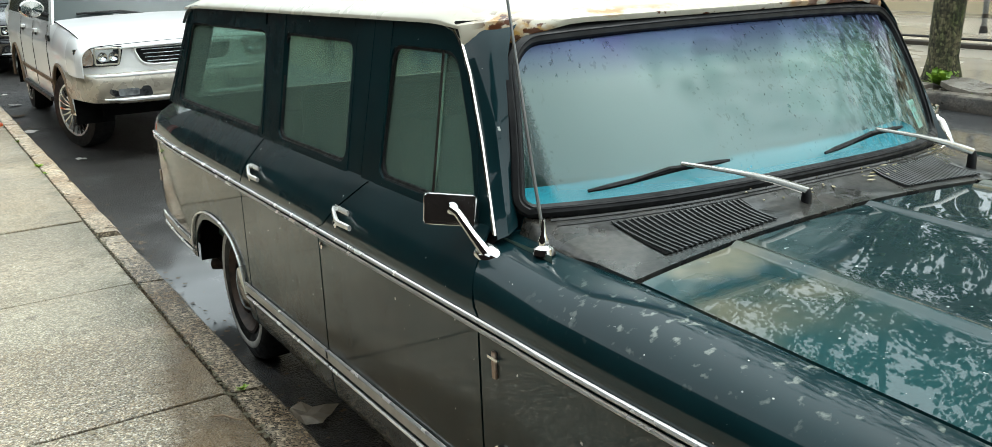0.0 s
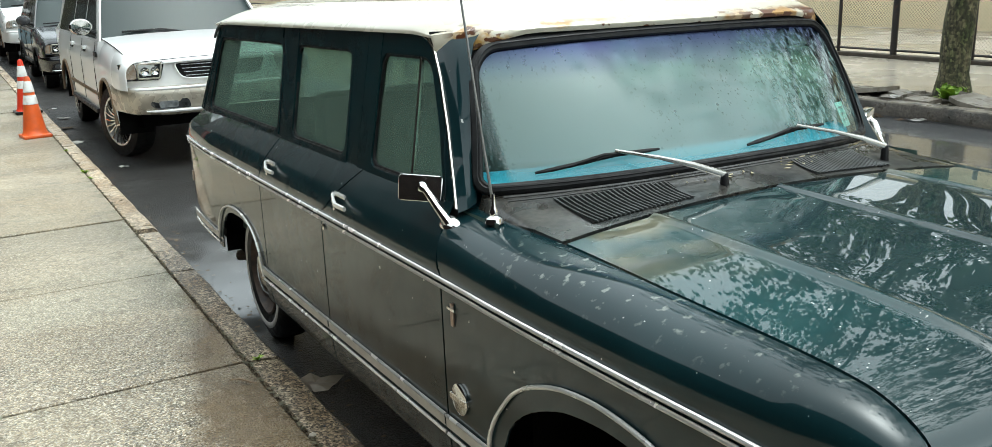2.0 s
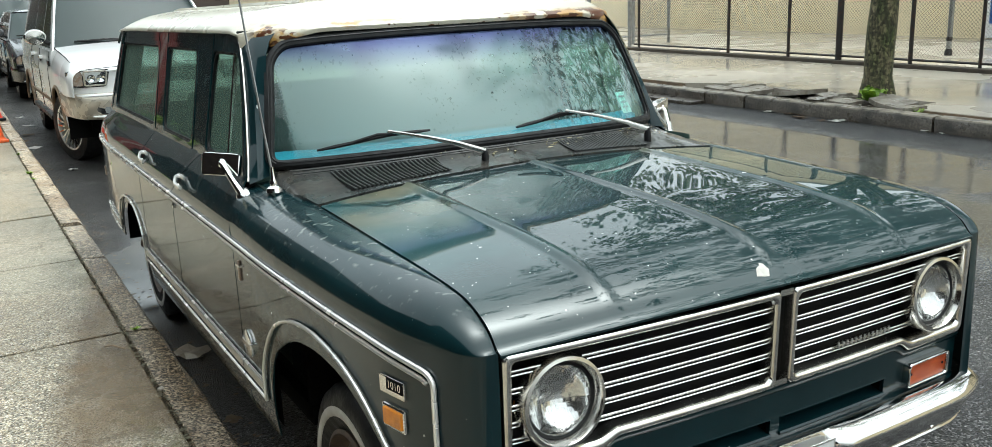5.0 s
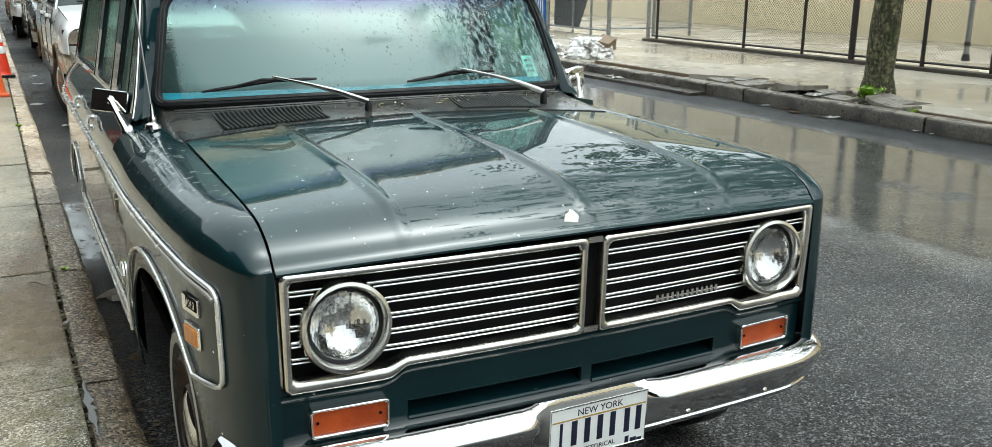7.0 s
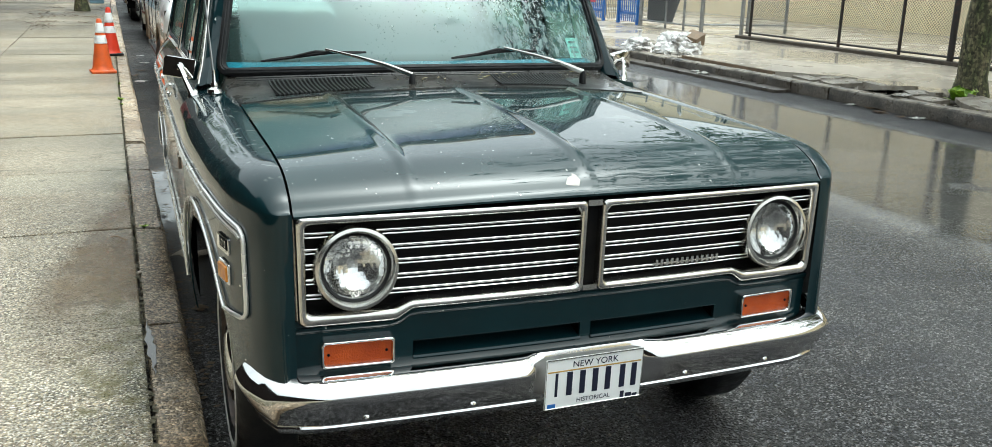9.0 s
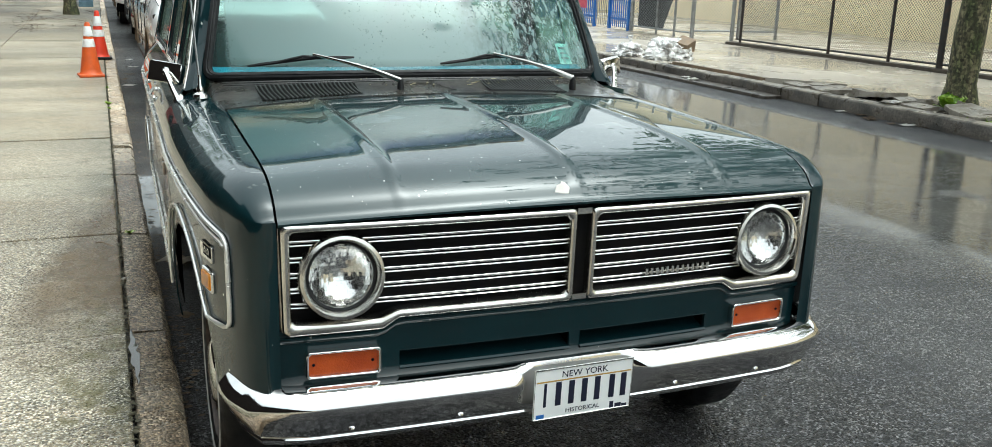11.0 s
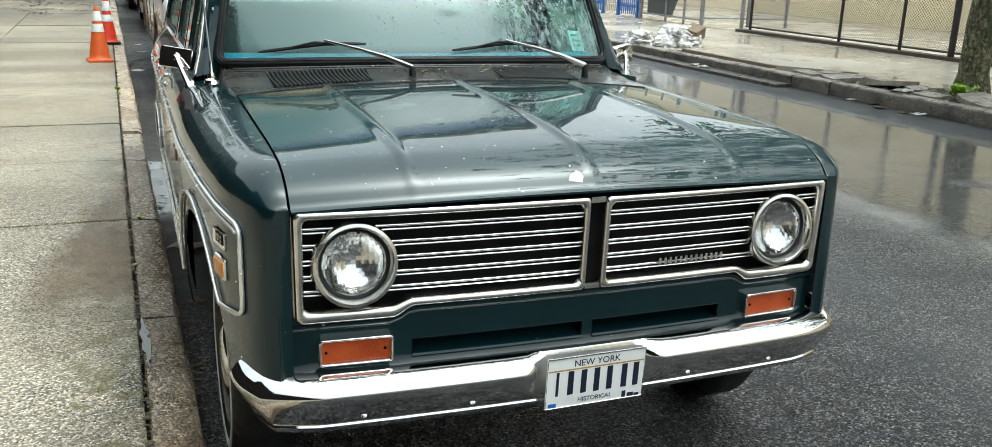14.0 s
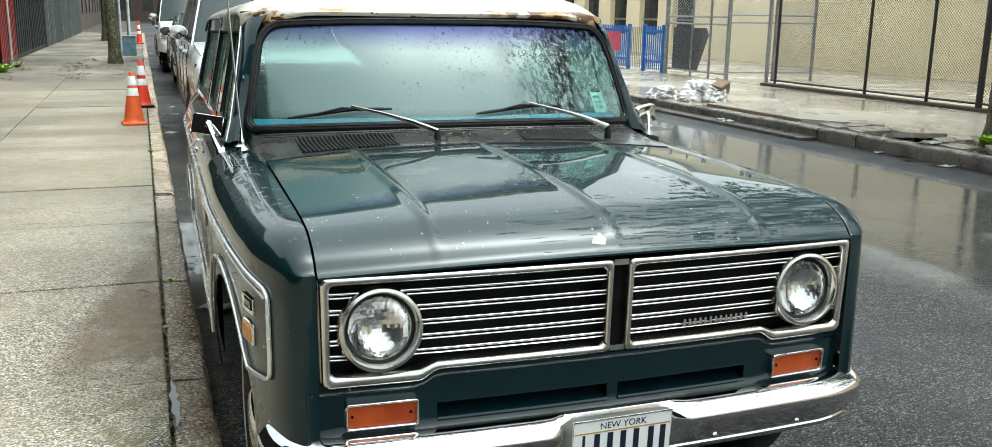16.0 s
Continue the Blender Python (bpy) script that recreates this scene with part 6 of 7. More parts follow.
for x in (-0.62, -0.33, 0.33, 0.62):
    part("bumper_bolt", lathe([(0.008, 0), (0.007, 0.002), (0, 0.004)], 16, Matrix.Translation((x, bumper_path(x) + 0.022, 0.442)) @ pose(0, 0, 0, 62, 0, 0)), pitted_chrome, bumper, smooth=True)
plate_ob = part("number_plate", box(-0.152, 0.152, -0.0015, 0.0015, -0.076, 0.076, 0.001), plate_white, wagon, "white number plate with dark bars for its characters")
plate_ob.matrix_basis = pose(0.024, -0.062, 0.470, 4, 0, 1.0)
part("plate_rim", tube([(-0.15, -0.002, -0.074), (0.15, -0.002, -0.074), (0.15, -0.002, 0.074), (-0.15, -0.002, 0.074)], 0.0022, 5, closed=True), alloy, plate_ob)
for x in (-0.118, -0.078, -0.038, 0.002, 0.042, 0.088, 0.125):
    w = 0.004 if x == -0.118 else 0.0085
    part("plate_bar", box(x - w, x + w, -0.0026, -0.0014, -0.038, 0.033), plate_ink, plate_ob)
for x, w, h, mt in ((-0.130, 0.012, 0.012, blue_paint), (0.092, 0.006, 0.020, plate_ink), (0.113, 0.010, 0.012, plate_ink), (0.133, 0.008, 0.008, plate_ink)):
    part("plate_mark", box(x - w, x + w, -0.0024, -0.0014, -0.072, -0.072 + h), mt, plate_ob)
part("plate_stripe", box(-0.146, 0.146, -0.0022, -0.0014, 0.036, 0.040), gold_ink, plate_ob)
for body, z, size in (("NEW YORK", 0.054, 0.027), ("HISTORICAL", -0.058, 0.019)):
    cu = bpy.data.curves.new("plate_text", "FONT")
    cu.body, cu.size, cu.extrude, cu.align_x, cu.align_y = body, size, 0.0004, "CENTER", "CENTER"
    cu.materials.append(plate_ink)
    tx = new("plate_text", cu)
    tx.parent, tx.matrix_basis = plate_ob, pose(0.0, -0.0021, z, 90, 0, 0)

# wipers: arm, blade holder and blade
for px, py, tipx in ((-0.140, 1.205, -0.44), (0.578, 1.215, 0.275)):
    q = (tipx) / 0.80
    piv = Vector((px, py, 1.178))
    tip = screen_pt(tipx, 0.17) + Vector((0, -0.03, 0.012))
    arm = part("wiper_arm", tube([piv + Vector((0, 0, 0.02)), piv.lerp(tip, 0.3) + Vector((0, -0.008, 0.022)), piv.lerp(tip, 0.6) + Vector((0, -0.006, 0.016)), tip], [0.011, 0.009, 0.006, 0.005], 8, flat=0.8), alloy, wagon, "silver wiper arm", True)
    part("wiper_pivot", lathe([(0.014, -0.03), (0.013, 0.005), (0.009, 0.024), (0.0, 0.028)], 16, Matrix.Translation(piv)), rubber, arm, smooth=True)
    half_l = 0.205
    ends = [screen_pt(tipx + d, 0.17 - 0.28 * abs(min(d, 0)) ** 1.0 - 0.02) + Vector((0, -0.016, 0.006)) for d in np.linspace(-half_l - 0.02, half_l - 0.05, 9)]
    blade = part("wiper_blade", tube(ends, [0.004] + [0.007] * 7 + [0.004], 6), rubber, wagon, "black rubber wiper blade")
    part("blade_bridge", tube([ends[2], (ends[4] + Vector((0, -0.016, 0.012))), ends[6]], 0.005, 6), rubber, blade)

# scraps of leaf and grit lying on the cowl
rng = random.Random(33)
bm = bmesh.new()
for k in range(30):
    x = rng.uniform(-0.30, 0.62)
    p = Vector(cowl_pt(x, rng.uniform(0.55, 0.97))) + Vector((0, 0, 0.003))
    a, q = rng.uniform(0, 6.28), rng.uniform(0.004, 0.013)
    prism([(q * math.cos(a), q * math.sin(a)), (0.4 * q * math.cos(a + 1.6), 0.4 * q * math.sin(a + 1.6)), (-q * math.cos(a), -q * math.sin(a)), (0.4 * q * math.cos(a - 1.6), 0.4 * q * math.sin(a - 1.6))], lambda u, v, d: p + Vector((u, v, d + 0.15 * u)), 0.002, bm)
scraps = tagged(new("leaf_scraps", mesh_of(bm, "leaf_scraps", mat("pale_leaf_scraps", (0.50, 0.44, 0.30), (0.16, 0.14, 0.05), rough=0.6, scale=30))), "pale leaf scraps and grit lying on the cowl", "leaves", kind="stuff")
scraps.matrix_basis = wagon.matrix_basis.copy()

# aerial
base = Vector((-0.848, 1.35, 1.145))
aer = part("aerial", tube([base + Vector((0, 0, 0.03)), base + Vector((-0.008, 0.03, 0.20)), base + Vector((-0.045, 0.17, 1.1))], [0.0045, 0.004, 0.0022], 8), galv, wagon, "steel whip aerial", True)
part("aerial_base", lathe([(0.027, -0.012), (0.024, 0.002), (0.012, 0.009), (0.013, 0.022), (0.007, 0.034), (0.005, 0.07)], 20, Matrix.Translation(base)), chrome, aer, smooth=True)

# cabin
rows = []
for k in (0.0, 0.25, 0.5, 0.8, 1.0):
    rows.append([(x * (0.97 if k < 0.2 else 1.0), screen_pt(x, 0).y + 0.03 + 0.27 * k * (1 - 0.6 * abs(x / 0.8) ** 3), 1.198 + 0.022 * k + 0.010 * math.sin(k * 3.1) - (0.25 if k > 0.9 else 0)) for x in np.linspace(-0.78, 0.78, 17)])
part("dashboard", shell(rows, 0.015, lambda p: (0, 0, -1)), vinyl, wagon, "faded blue-green dashboard top", True)
part("cabin_floor", box(-0.85, 0.85, 1.2, 4.9, 0.5, 0.53), black, wagon)
part("headliner", grid([[(x, y, roof_z(x, max(y, 1.9)) - 0.045) for x in np.linspace(-0.76, 0.76, 9)] for y in (1.72, 2.4, 3.4, 4.42)]), headliner, wagon)
for y in (2.25, 3.15):
    part("bench_seat", box(-0.72, 0.72, y - 0.5, y, 0.72, 0.90, 0.05), seat_green, wagon, "green vinyl bench seat", True)
    part("seat_back", box(-0.72, 0.72, y - 0.05, y + 0.13, 0.85, 1.34, 0.06), seat_green, wagon, "green vinyl seat back", True)
part("steering_wheel", tube([Vector((0.38 + 0.2 * math.cos(a), 1.83 + 0.10 * math.sin(a), 1.16 + 0.17 * math.sin(a))) for a in (2 * math.pi * k / 28 for k in range(28))], 0.012, 8, closed=True), black, wagon, smooth=True)
part("inner_mirror", box(-0.10, 0.10, 1.66, 1.68, 1.50, 1.55, 0.01), black, wagon)
for s in (-1, 1):
    part("door_card", grid([[(s * 0.86, y, z) for z in (0.55, 1.14)] for y in (1.3, 2.5, 4.7)]), seat_green, wagon)


# ---- parked cars down the street ----
def parked_car(label, colour, m, length=5.2, w=0.98, belt=1.18, roof_h=1.86, nose=1.02, wheel_r=0.40, front_axle=1.06, rear_axle=4.10,
               bumper_mat=None, glass_mat=None, spokes=10, steer=0.0, screen_y=(1.28, 2.0), bumper_z=(0.50, 0.79), tail=0.15):
    car = thing("parked_car", label, "car", m=m)
    hw = lerp([0, 0.06, 0.2, 0.5, 1.0, length - 0.5, length - 0.1, length], [0.915 * w / 0.98, 0.942 * w / 0.98, 0.958 * w / 0.98, 0.97 * w / 0.98, w, w, w * 0.96, w * 0.9])
    top = flow([-0.03, 0, 0.05, 0.15, 0.4, screen_y[0]], [nose - 0.025, nose + 0.012, nose + 0.042, nose + 0.075, nose + 0.115, belt + 0.03])
    R = wheel_r + 0.06

    def low(y):
        for c in (front_axle, rear_axle):
            if abs(y - c) < R:
                return max(0.42, wheel_r + math.sqrt(max(0.0, R * R - (y - c) ** 2)))
        return 0.42 if y > front_axle else bumper_z[1] - 0.02
    for s in (-1, 1):
        ys = sorted(set(list(np.linspace(0.0, length, 60)) + [c + d for c in (front_axle, rear_axle) for d in (-R * 1.001, -R * 0.999, -R * 0.9, R * 0.9, R * 0.999, R * 1.001)]))
        rows = []
        for y in ys:
            lo = low(y)
            hi = top(y) if y < screen_y[0] else belt
            round_off = 0.07 if y < screen_y[0] else 0.0
            rows.append([(s * (hw(y) - 0.05 * max(0, (z - 0.95)) / 0.25 - 0.06 * max(0, 0.55 - z) - round_off * k ** 7), y, z) for z, k in zip(np.linspace(lo, hi, 14), np.linspace(0, 1, 14))])
        part("side_panel", shell(rows, 0.01, lambda p: (-s, 0, 0)), colour, car, smooth=True)
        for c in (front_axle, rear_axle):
            # arch shade is put into the liner's black
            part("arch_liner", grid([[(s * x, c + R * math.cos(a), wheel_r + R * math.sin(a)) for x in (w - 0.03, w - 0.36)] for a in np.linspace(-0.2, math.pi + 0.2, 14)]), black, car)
            part("arch_trim", tube([(s * (hw(c + R * math.cos(a)) + 0.004), c + R * math.cos(a), wheel_r + R * math.sin(a)) for a in np.linspace(0.05, math.pi - 0.05, 18)], 0.018, 6), cardboard if colour is white_paint else rubber, car, smooth=True)
            mw = Matrix.Translation((s * (w - 0.085), c, wheel_r)) @ pose(0, 0, 0, 0, 0, steer if c == front_axle else 0) @ pose(0, 0, 0, 0, s * 90, 0)
            part("tyre", lathe([(wheel_r * 0.66, -0.22), (wheel_r * 0.97, -0.21), (wheel_r, -0.16), (wheel_r, -0.04), (wheel_r * 0.96, 0.0), (wheel_r * 0.70, 0.004), (wheel_r * 0.66, -0.01)], 36, mw), tyre_mat, car, smooth=True)
            rim = part("wheel_rim", lathe([(wheel_r * 0.70, -0.005), (wheel_r * 0.69, 0.008), (wheel_r * 0.64, 0.004), (wheel_r * 0.62, -0.06), (wheel_r * 0.60, -0.10)], 36, mw), bright_trim, car, smooth=True)
            part("brake_disc", lathe([(0.0, -0.09), (wheel_r * 0.62, -0.09)], 24, mw), black, rim)
            for k in range(spokes):
                a = 2 * math.pi * k / spokes
                d, n = Vector((math.cos(a), math.sin(a), 0)), Vector((-math.sin(a), math.cos(a), 0))
                part("spoke", tube([mw @ (d * wheel_r * 0.12 + Vector((0, 0, -0.01))), mw @ (d * wheel_r * 0.4 + n * 0.008 + Vector((0, 0, 0.0))), mw @ (d * wheel_r * 0.65)], 0.011, 5), chrome, rim)
            part("hub", lathe([(wheel_r * 0.17, -0.03), (wheel_r * 0.16, 0.0), (0.0, 0.008)], 20, mw), alloy, rim, smooth=True)
        # lamps: a dark bowl with two mirrored beams, an amber corner, and a clear cover over both
        lamp_y = lambda x: 0.012 + 0.42 * max(0, (x - 0.50)) ** 2 + 1.6 * max(0.0, x - 0.85) ** 1.6
        xa, xb, za, zb = 0.54 * w / 0.98, 0.955 * w / 0.98, nose - 0.165, nose + 0.012
        outline = rounded([(xa + 0.05, za), (xb - 0.03, za), (xb, zb - 0.015), (xa, zb)], 0.035, 3)
        mid = xa + 0.60 * (xb - xa)
        lamp = part("headlamp", prism(outline, lambda a, b, d: Vector((s * a, lamp_y(a) - 0.004 + d, b)), 0.05), lamp_dark, car, "clear headlamp with dark housing")
        part("lamp_surround", tube([Vector((s * x, lamp_y(x) - 0.006, z)) for x, z in rounded([(xa + 0.055, za + 0.018), (mid, za + 0.018), (mid, zb - 0.018), (xa + 0.03, zb - 0.018)], 0.02, 3)], 0.009, 6, closed=True), silver_plastic, lamp, smooth=True)
        for x, r in ((xa + 0.095, 0.042), (mid - 0.065, 0.042)):
            part("lamp_bowl", lathe([(r, -0.002), (r * 0.95, 0.006), (r * 0.7, 0.004), (r * 0.4, -0.010), (0, -0.016)], 18, Matrix.Translation((s * x, lamp_y(x) - 0.006, (za + zb) / 2)) @ pose(0, 0, 0, 90, 0, 0)), lamp_silver, lamp, smooth=True)
        part("corner_lens", prism(rounded([(mid + 0.018, za + 0.018), (xb - 0.035, za + 0.02), (xb - 0.012, zb - 0.03), (mid + 0.018, zb - 0.018)], 0.02, 3), lambda a, b, d: Vector((s * a, lamp_y(a) - 0.010 + d, b)), 0.012), amber_clear, lamp, "pale amber corner lens")
        cover = part("lamp_cover", grid([[(s * (xa + 0.005 + (xb - xa - 0.01) * u + 0.045 * (1 - u) * (1 - v)), lamp_y(xa + (xb - xa) * u) - 0.018 - 0.012 * math.sin(math.pi * v), za + 0.004 + (zb - za - 0.01) * v) for u in np.linspace(0, 1, 9)] for v in np.linspace(0, 1, 5)]), lamp_cover, lamp, smooth=True)
        cover.visible_shadow = False
        # side glass, mirror
        sx = lerp([belt, roof_h], [w - 0.06, w - 0.25])
        y0, y1 = screen_y
        for poly in ([(y0 + 0.25, belt + 0.02), (y0 + 1.15, belt + 0.02), (y0 + 1.2, roof_h - 0.09), (y1 + 0.08, roof_h - 0.09)], [(y0 + 1.24, belt + 0.02), (y0 + 2.15, belt + 0.02), (y0 + 2.15, roof_h - 0.09), (y0 + 1.28, roof_h - 0.09)],
                     [(y0 + 2.24, belt + 0.02), (length - 0.45, belt + 0.02), (length - 0.6, roof_h - 0.09), (y0 + 2.24, roof_h - 0.09)]):
            part("side_window", prism(poly, lambda y, z, d: Vector((s * (sx(z) + 0.004 + d), y, z)), -0.01), glass_mat or car_glass, car)
        part("side_frame", shell([[(s * sx(z), y + (y0 + (y1 - y0) * (z - belt) / (roof_h - belt) - y0) * max(0, 1 - (y - y0) / 0.8), z) for y in np.linspace(y0 + 0.05, length - 0.25, 12)] for z in np.linspace(belt - 0.01, roof_h - 0.03, 4)], 0.02, lambda p: (-s, 0, 0)), colour, car, smooth=True)
        mir = part("door_mirror", lathe([(0.0, -0.045), (0.03, -0.043), (0.06, -0.036), (0.08, -0.02), (0.088, 0.0), (0.086, 0.03), (0.075, 0.045), (0.0, 0.05)], 24, Matrix.Translation((s * (w + 0.07), y0 + 0.30, belt + 0.15)) @ pose(0, 0, 0, 90, 0, 0) @ Matrix.Diagonal((1.35, 1, 1, 1))), chrome if colour is white_paint else colour, car, "rounded door mirror", True)
        part("mirror_arm", tube([(s * (w - 0.08), y0 + 0.32, belt + 0.07), (s * (w + 0.04), y0 + 0.31, belt + 0.12)], 0.025, 8), rubber, mir)
        for y in (y0 + 0.85, y0 + 1.85):
            handle = part("door_handle", box(s * (w - 0.01) - 0.02, s * (w - 0.01) + 0.02, y, y + 0.16, belt - 0.12, belt - 0.08, 0.01), colour, car)
            part("handle_recess", box(min(s * (w - 0.012), s * (w + 0.004)), max(s * (w - 0.012), s * (w + 0.004)), y + 0.01, y + 0.15, belt - 0.145, belt - 0.118, 0.006), rubber, handle)
        for y, top_z in ((y0 + 0.20, belt), (y0 + 1.20, belt), (y0 + 2.18, belt)):
            part("door_gap", tube([(s * (hw(y) - 0.05 * max(0, (z - 0.95)) / 0.25 - 0.06 * max(0, 0.55 - z) + 0.001), y, z) for z in np.linspace(0.48, top_z - 0.01, 8)], 0.004, 5), black, car)
        part("sill_trim", tube([(s * (hw(y) + 0.004), y, 0.62) for y in np.linspace(front_axle + R + 0.06, rear_axle - R - 0.06, 8)], 0.022, 6, flat=0.5), cardboard if colour is white_paint else rubber, car, smooth=True)
        part("fender_badge", box(min(s * (w - 0.012), s * (w + 0.006)), max(s * (w - 0.012), s * (w + 0.006)), y0 - 0.02, y0 + 0.13, belt - 0.16, belt - 0.10, 0.006), rubber, car)
        part("running_board", box(min(s * (w - 0.16), s * (w + 0.03)), max(s * (w - 0.16), s * (w + 0.03)), front_axle + 0.6, rear_axle - 0.6, 0.40, 0.45, 0.012), rubber, car)
    # bonnet, screen, roof
    xs = np.linspace(-1, 1, 21)
    rows = [[(x * (hw(y) - 0.085), y + 0.12 * abs(x) ** 3 * max(0, 1 - y * 2), top(y) + 0.035 * (1 - x * x) + 0.002) for x in xs] for y in (-0.03, -0.02, -0.01, 0.0, 0.02, 0.05, 0.09, 0.15, 0.25, 0.5, 0.8, screen_y[0] + 0.03)]
    bonnet = part("bonnet", shell(rows, 0.01, lambda p: (0, 0, -1)), colour, car, smooth=True)
    part("bonnet_gap", tube([Vector(r[0]) + Vector((-0.004, 0, 0.001)) for r in rows[:2:-1]] + [Vector(p) + Vector((0, 0.002, 0.0)) for p in rows[2]] + [Vector(r[-1]) + Vector((0.004, 0, 0.001)) for r in rows[3:]], 0.0045, 5), black, bonnet)
    rows = [[(x * (w - 0.08 - 0.18 * k), screen_y[0] + (screen_y[1] - screen_y[0]) * k + 0.14 * abs(x) ** 2.5 * (1 - 0.4 * k), belt + 0.03 + (roof_h - belt - 0.06) * k) for x in xs] for k in np.linspace(0, 1, 6)]
    part("windscreen", grid(rows), glass("car_screen_" + colour.name, (0.35, 0.45, 0.46), 0.25, (0.42, 0.50, 0.50)), car, "rain-grey windscreen", True)
    rows = [[(x * (w - 0.25), y + 0.10 * abs(x) ** 2.5 * max(0, 1 - (y - screen_y[1])), roof_h - 0.03 + 0.045 * (1 - x ** 4) * math.sin(math.pi * min(1, max(0.1, (y - screen_y[1] + 0.1) / 0.6)) / 2)) for x in xs] for y in np.linspace(screen_y[1] - 0.04, length - 0.3, 14)]
    part("roof", shell(rows, 0.02, lambda p: (0, 0, -1)), colour, car, smooth=True)
    part("tail_panel", shell([[(x * (w - 0.05 - (0.2 if z > belt else 0)), length - 0.02 - (0.25 if z > belt + 0.3 else 0), z) for x in xs] for z in (0.5, 0.8, belt, belt + 0.31, roof_h - 0.03)], 0.02, lambda p: (0, -1, 0)), colour, car)
    for s in (-1, 1):
        a, b = Vector((s * 0.05, screen_y[0] + 0.02, belt + 0.045)), Vector((s * 0.05 - 0.62, screen_y[0] + 0.10, belt + 0.085))
        part("wiper", tube([a, (a + b) / 2 + Vector((0, -0.03, 0.03)), b], 0.012, 6), rubber, car)
    # front: grille, bumper
    g0, g1 = nose - 0.16, nose - 0.015
    mouth = rounded([(-0.46, g1 + 0.005), (-0.40, g0 + 0.01), (-0.31, g0 - 0.012), (0.31, g0 - 0.012), (0.40, g0 + 0.01), (0.46, g1 + 0.005)], 0.05, 4)
    grille_ob = part("grille", prism(mouth, lambda a, b, d: Vector((a, -0.012 + 0.10 * a * a + d, b)), 0.05), grille_black, car, "dark honeycomb grille")
    part("grille_rim", tube([Vector((a, -0.014 + 0.10 * a * a, b)) for a, b in mouth], 0.010, 6, closed=True), colour, grille_ob, smooth=True)
    for k in range(4):
        z = g0 + 0.02 + 0.035 * k
        part("grille_bar", tube([(x, -0.018 + 0.10 * x * x, z) for x in np.linspace(-0.35 - 0.014 * k, 0.35 + 0.014 * k, 7)], 0.0035, 5), galv, grille_ob)
    for k in range(15):
        x = -0.35 + 0.05 * k
        part("grille_bar", tube([(x, -0.018 + 0.10 * x * x, g0 + 0.0), (x, -0.018 + 0.10 * x * x, g1 - 0.004)], 0.0035, 5), rubber, grille_ob)
    part("nose_panel", shell([[(x * 0.925 * w / 0.98, 0.014 + 0.16 * abs(x) ** 6, z) for x in xs] for z in (bumper_z[1] - 0.02, bumper_z[1] + 0.05, nose + 0.01)], 0.02, lambda p: (0, 1, 0)), colour, car, smooth=True)
    bz0, bz1 = bumper_z
    prof = [(0.07, bz1 + 0.004), (-0.015, bz1), (-0.045, bz1 - 0.012), (-0.062, bz1 - 0.04), (-0.066, bz1 - 0.085), (-0.055, bz1 - 0.15), (-0.035, bz0 + 0.055), (-0.012, bz0 + 0.015), (0.05, bz0)]
    bx2 = [math.sin(a) for a in np.linspace(-math.pi / 2, math.pi / 2, 41)]

    def bump_y(x):
        return 0.14 * abs(x) ** 4 + 0.42 * max(0, abs(x) - 0.86) / 0.14 * max(0.0, (abs(x) - 0.86) / 0.14) ** 0.4
    rows = [[(x * (0.965 * w / 0.98 + (0.02 if d < 0.05 else 0)), d + bump_y(x), z + (0.09 * max(0.0, abs(x) - 0.5) ** 1.5 if z < bz1 - 0.12 else 0)) for d, z in prof] for x in bx2]
    bmp = part("bumper", shell(rows, 0.01, lambda p: (0, 1, 0)), bumper_mat or colour, car, smooth=True)
    part("bumper_strip", tube([(x * 0.965 * w / 0.98, -0.052 + bump_y(x), bz1 - 0.018) for x in bx2[2:-2]], 0.016, 8), colour, bmp, smooth=True)
    for s in (-1, 1):
        rim = rounded([(0.34, bz0 + 0.075), (0.66, bz0 + 0.075), (0.72, bz0 + 0.115), (0.70, bz0 + 0.165), (0.36, bz0 + 0.165)], 0.03, 4)
        fog = part("fog_lamp", prism(rim, lambda a, b, d: Vector((s * a, -0.062 + bump_y(a / 0.95) + d, b)), 0.03), lamp_dark, bmp, "clear fog lamp in a dark recess")
        part("fog_lens", prism(rounded([(0.46, bz0 + 0.09), (0.64, bz0 + 0.09), (0.64, bz0 + 0.152), (0.46, bz0 + 0.152)], 0.02, 3), lambda a, b, d: Vector((s * a, -0.068 + bump_y(a / 0.95) + d, b)), 0.01), lamp_clear, fog)
        part("fog_trim", tube([(s * x, -0.068 + bump_y(x / 0.95), bz0 + 0.055 + 0.05 * max(0.0, x - 0.62)) for x in np.linspace(0.18, 0.76, 8)], [0.012, 0.016, 0.018, 0.018, 0.018, 0.016, 0.013, 0.008], 6, flat=0.8), white_paint if colour is white_paint else chrome, bmp, smooth=True)
    part("underbody", box(-w + 0.25, w - 0.25, 0.35, length - 0.3, 0.36, 0.52), black, car)
    part("engine_bay", box(-w + 0.40, w - 0.40, 0.2, screen_y[0], 0.45, nose - 0.02), black, car)
    part("seat_row", box(-w + 0.2, w - 0.2, screen_y[0] + 0.3, length - 0.5, 0.5, belt + 0.02, 0.02), black, car)
    return car


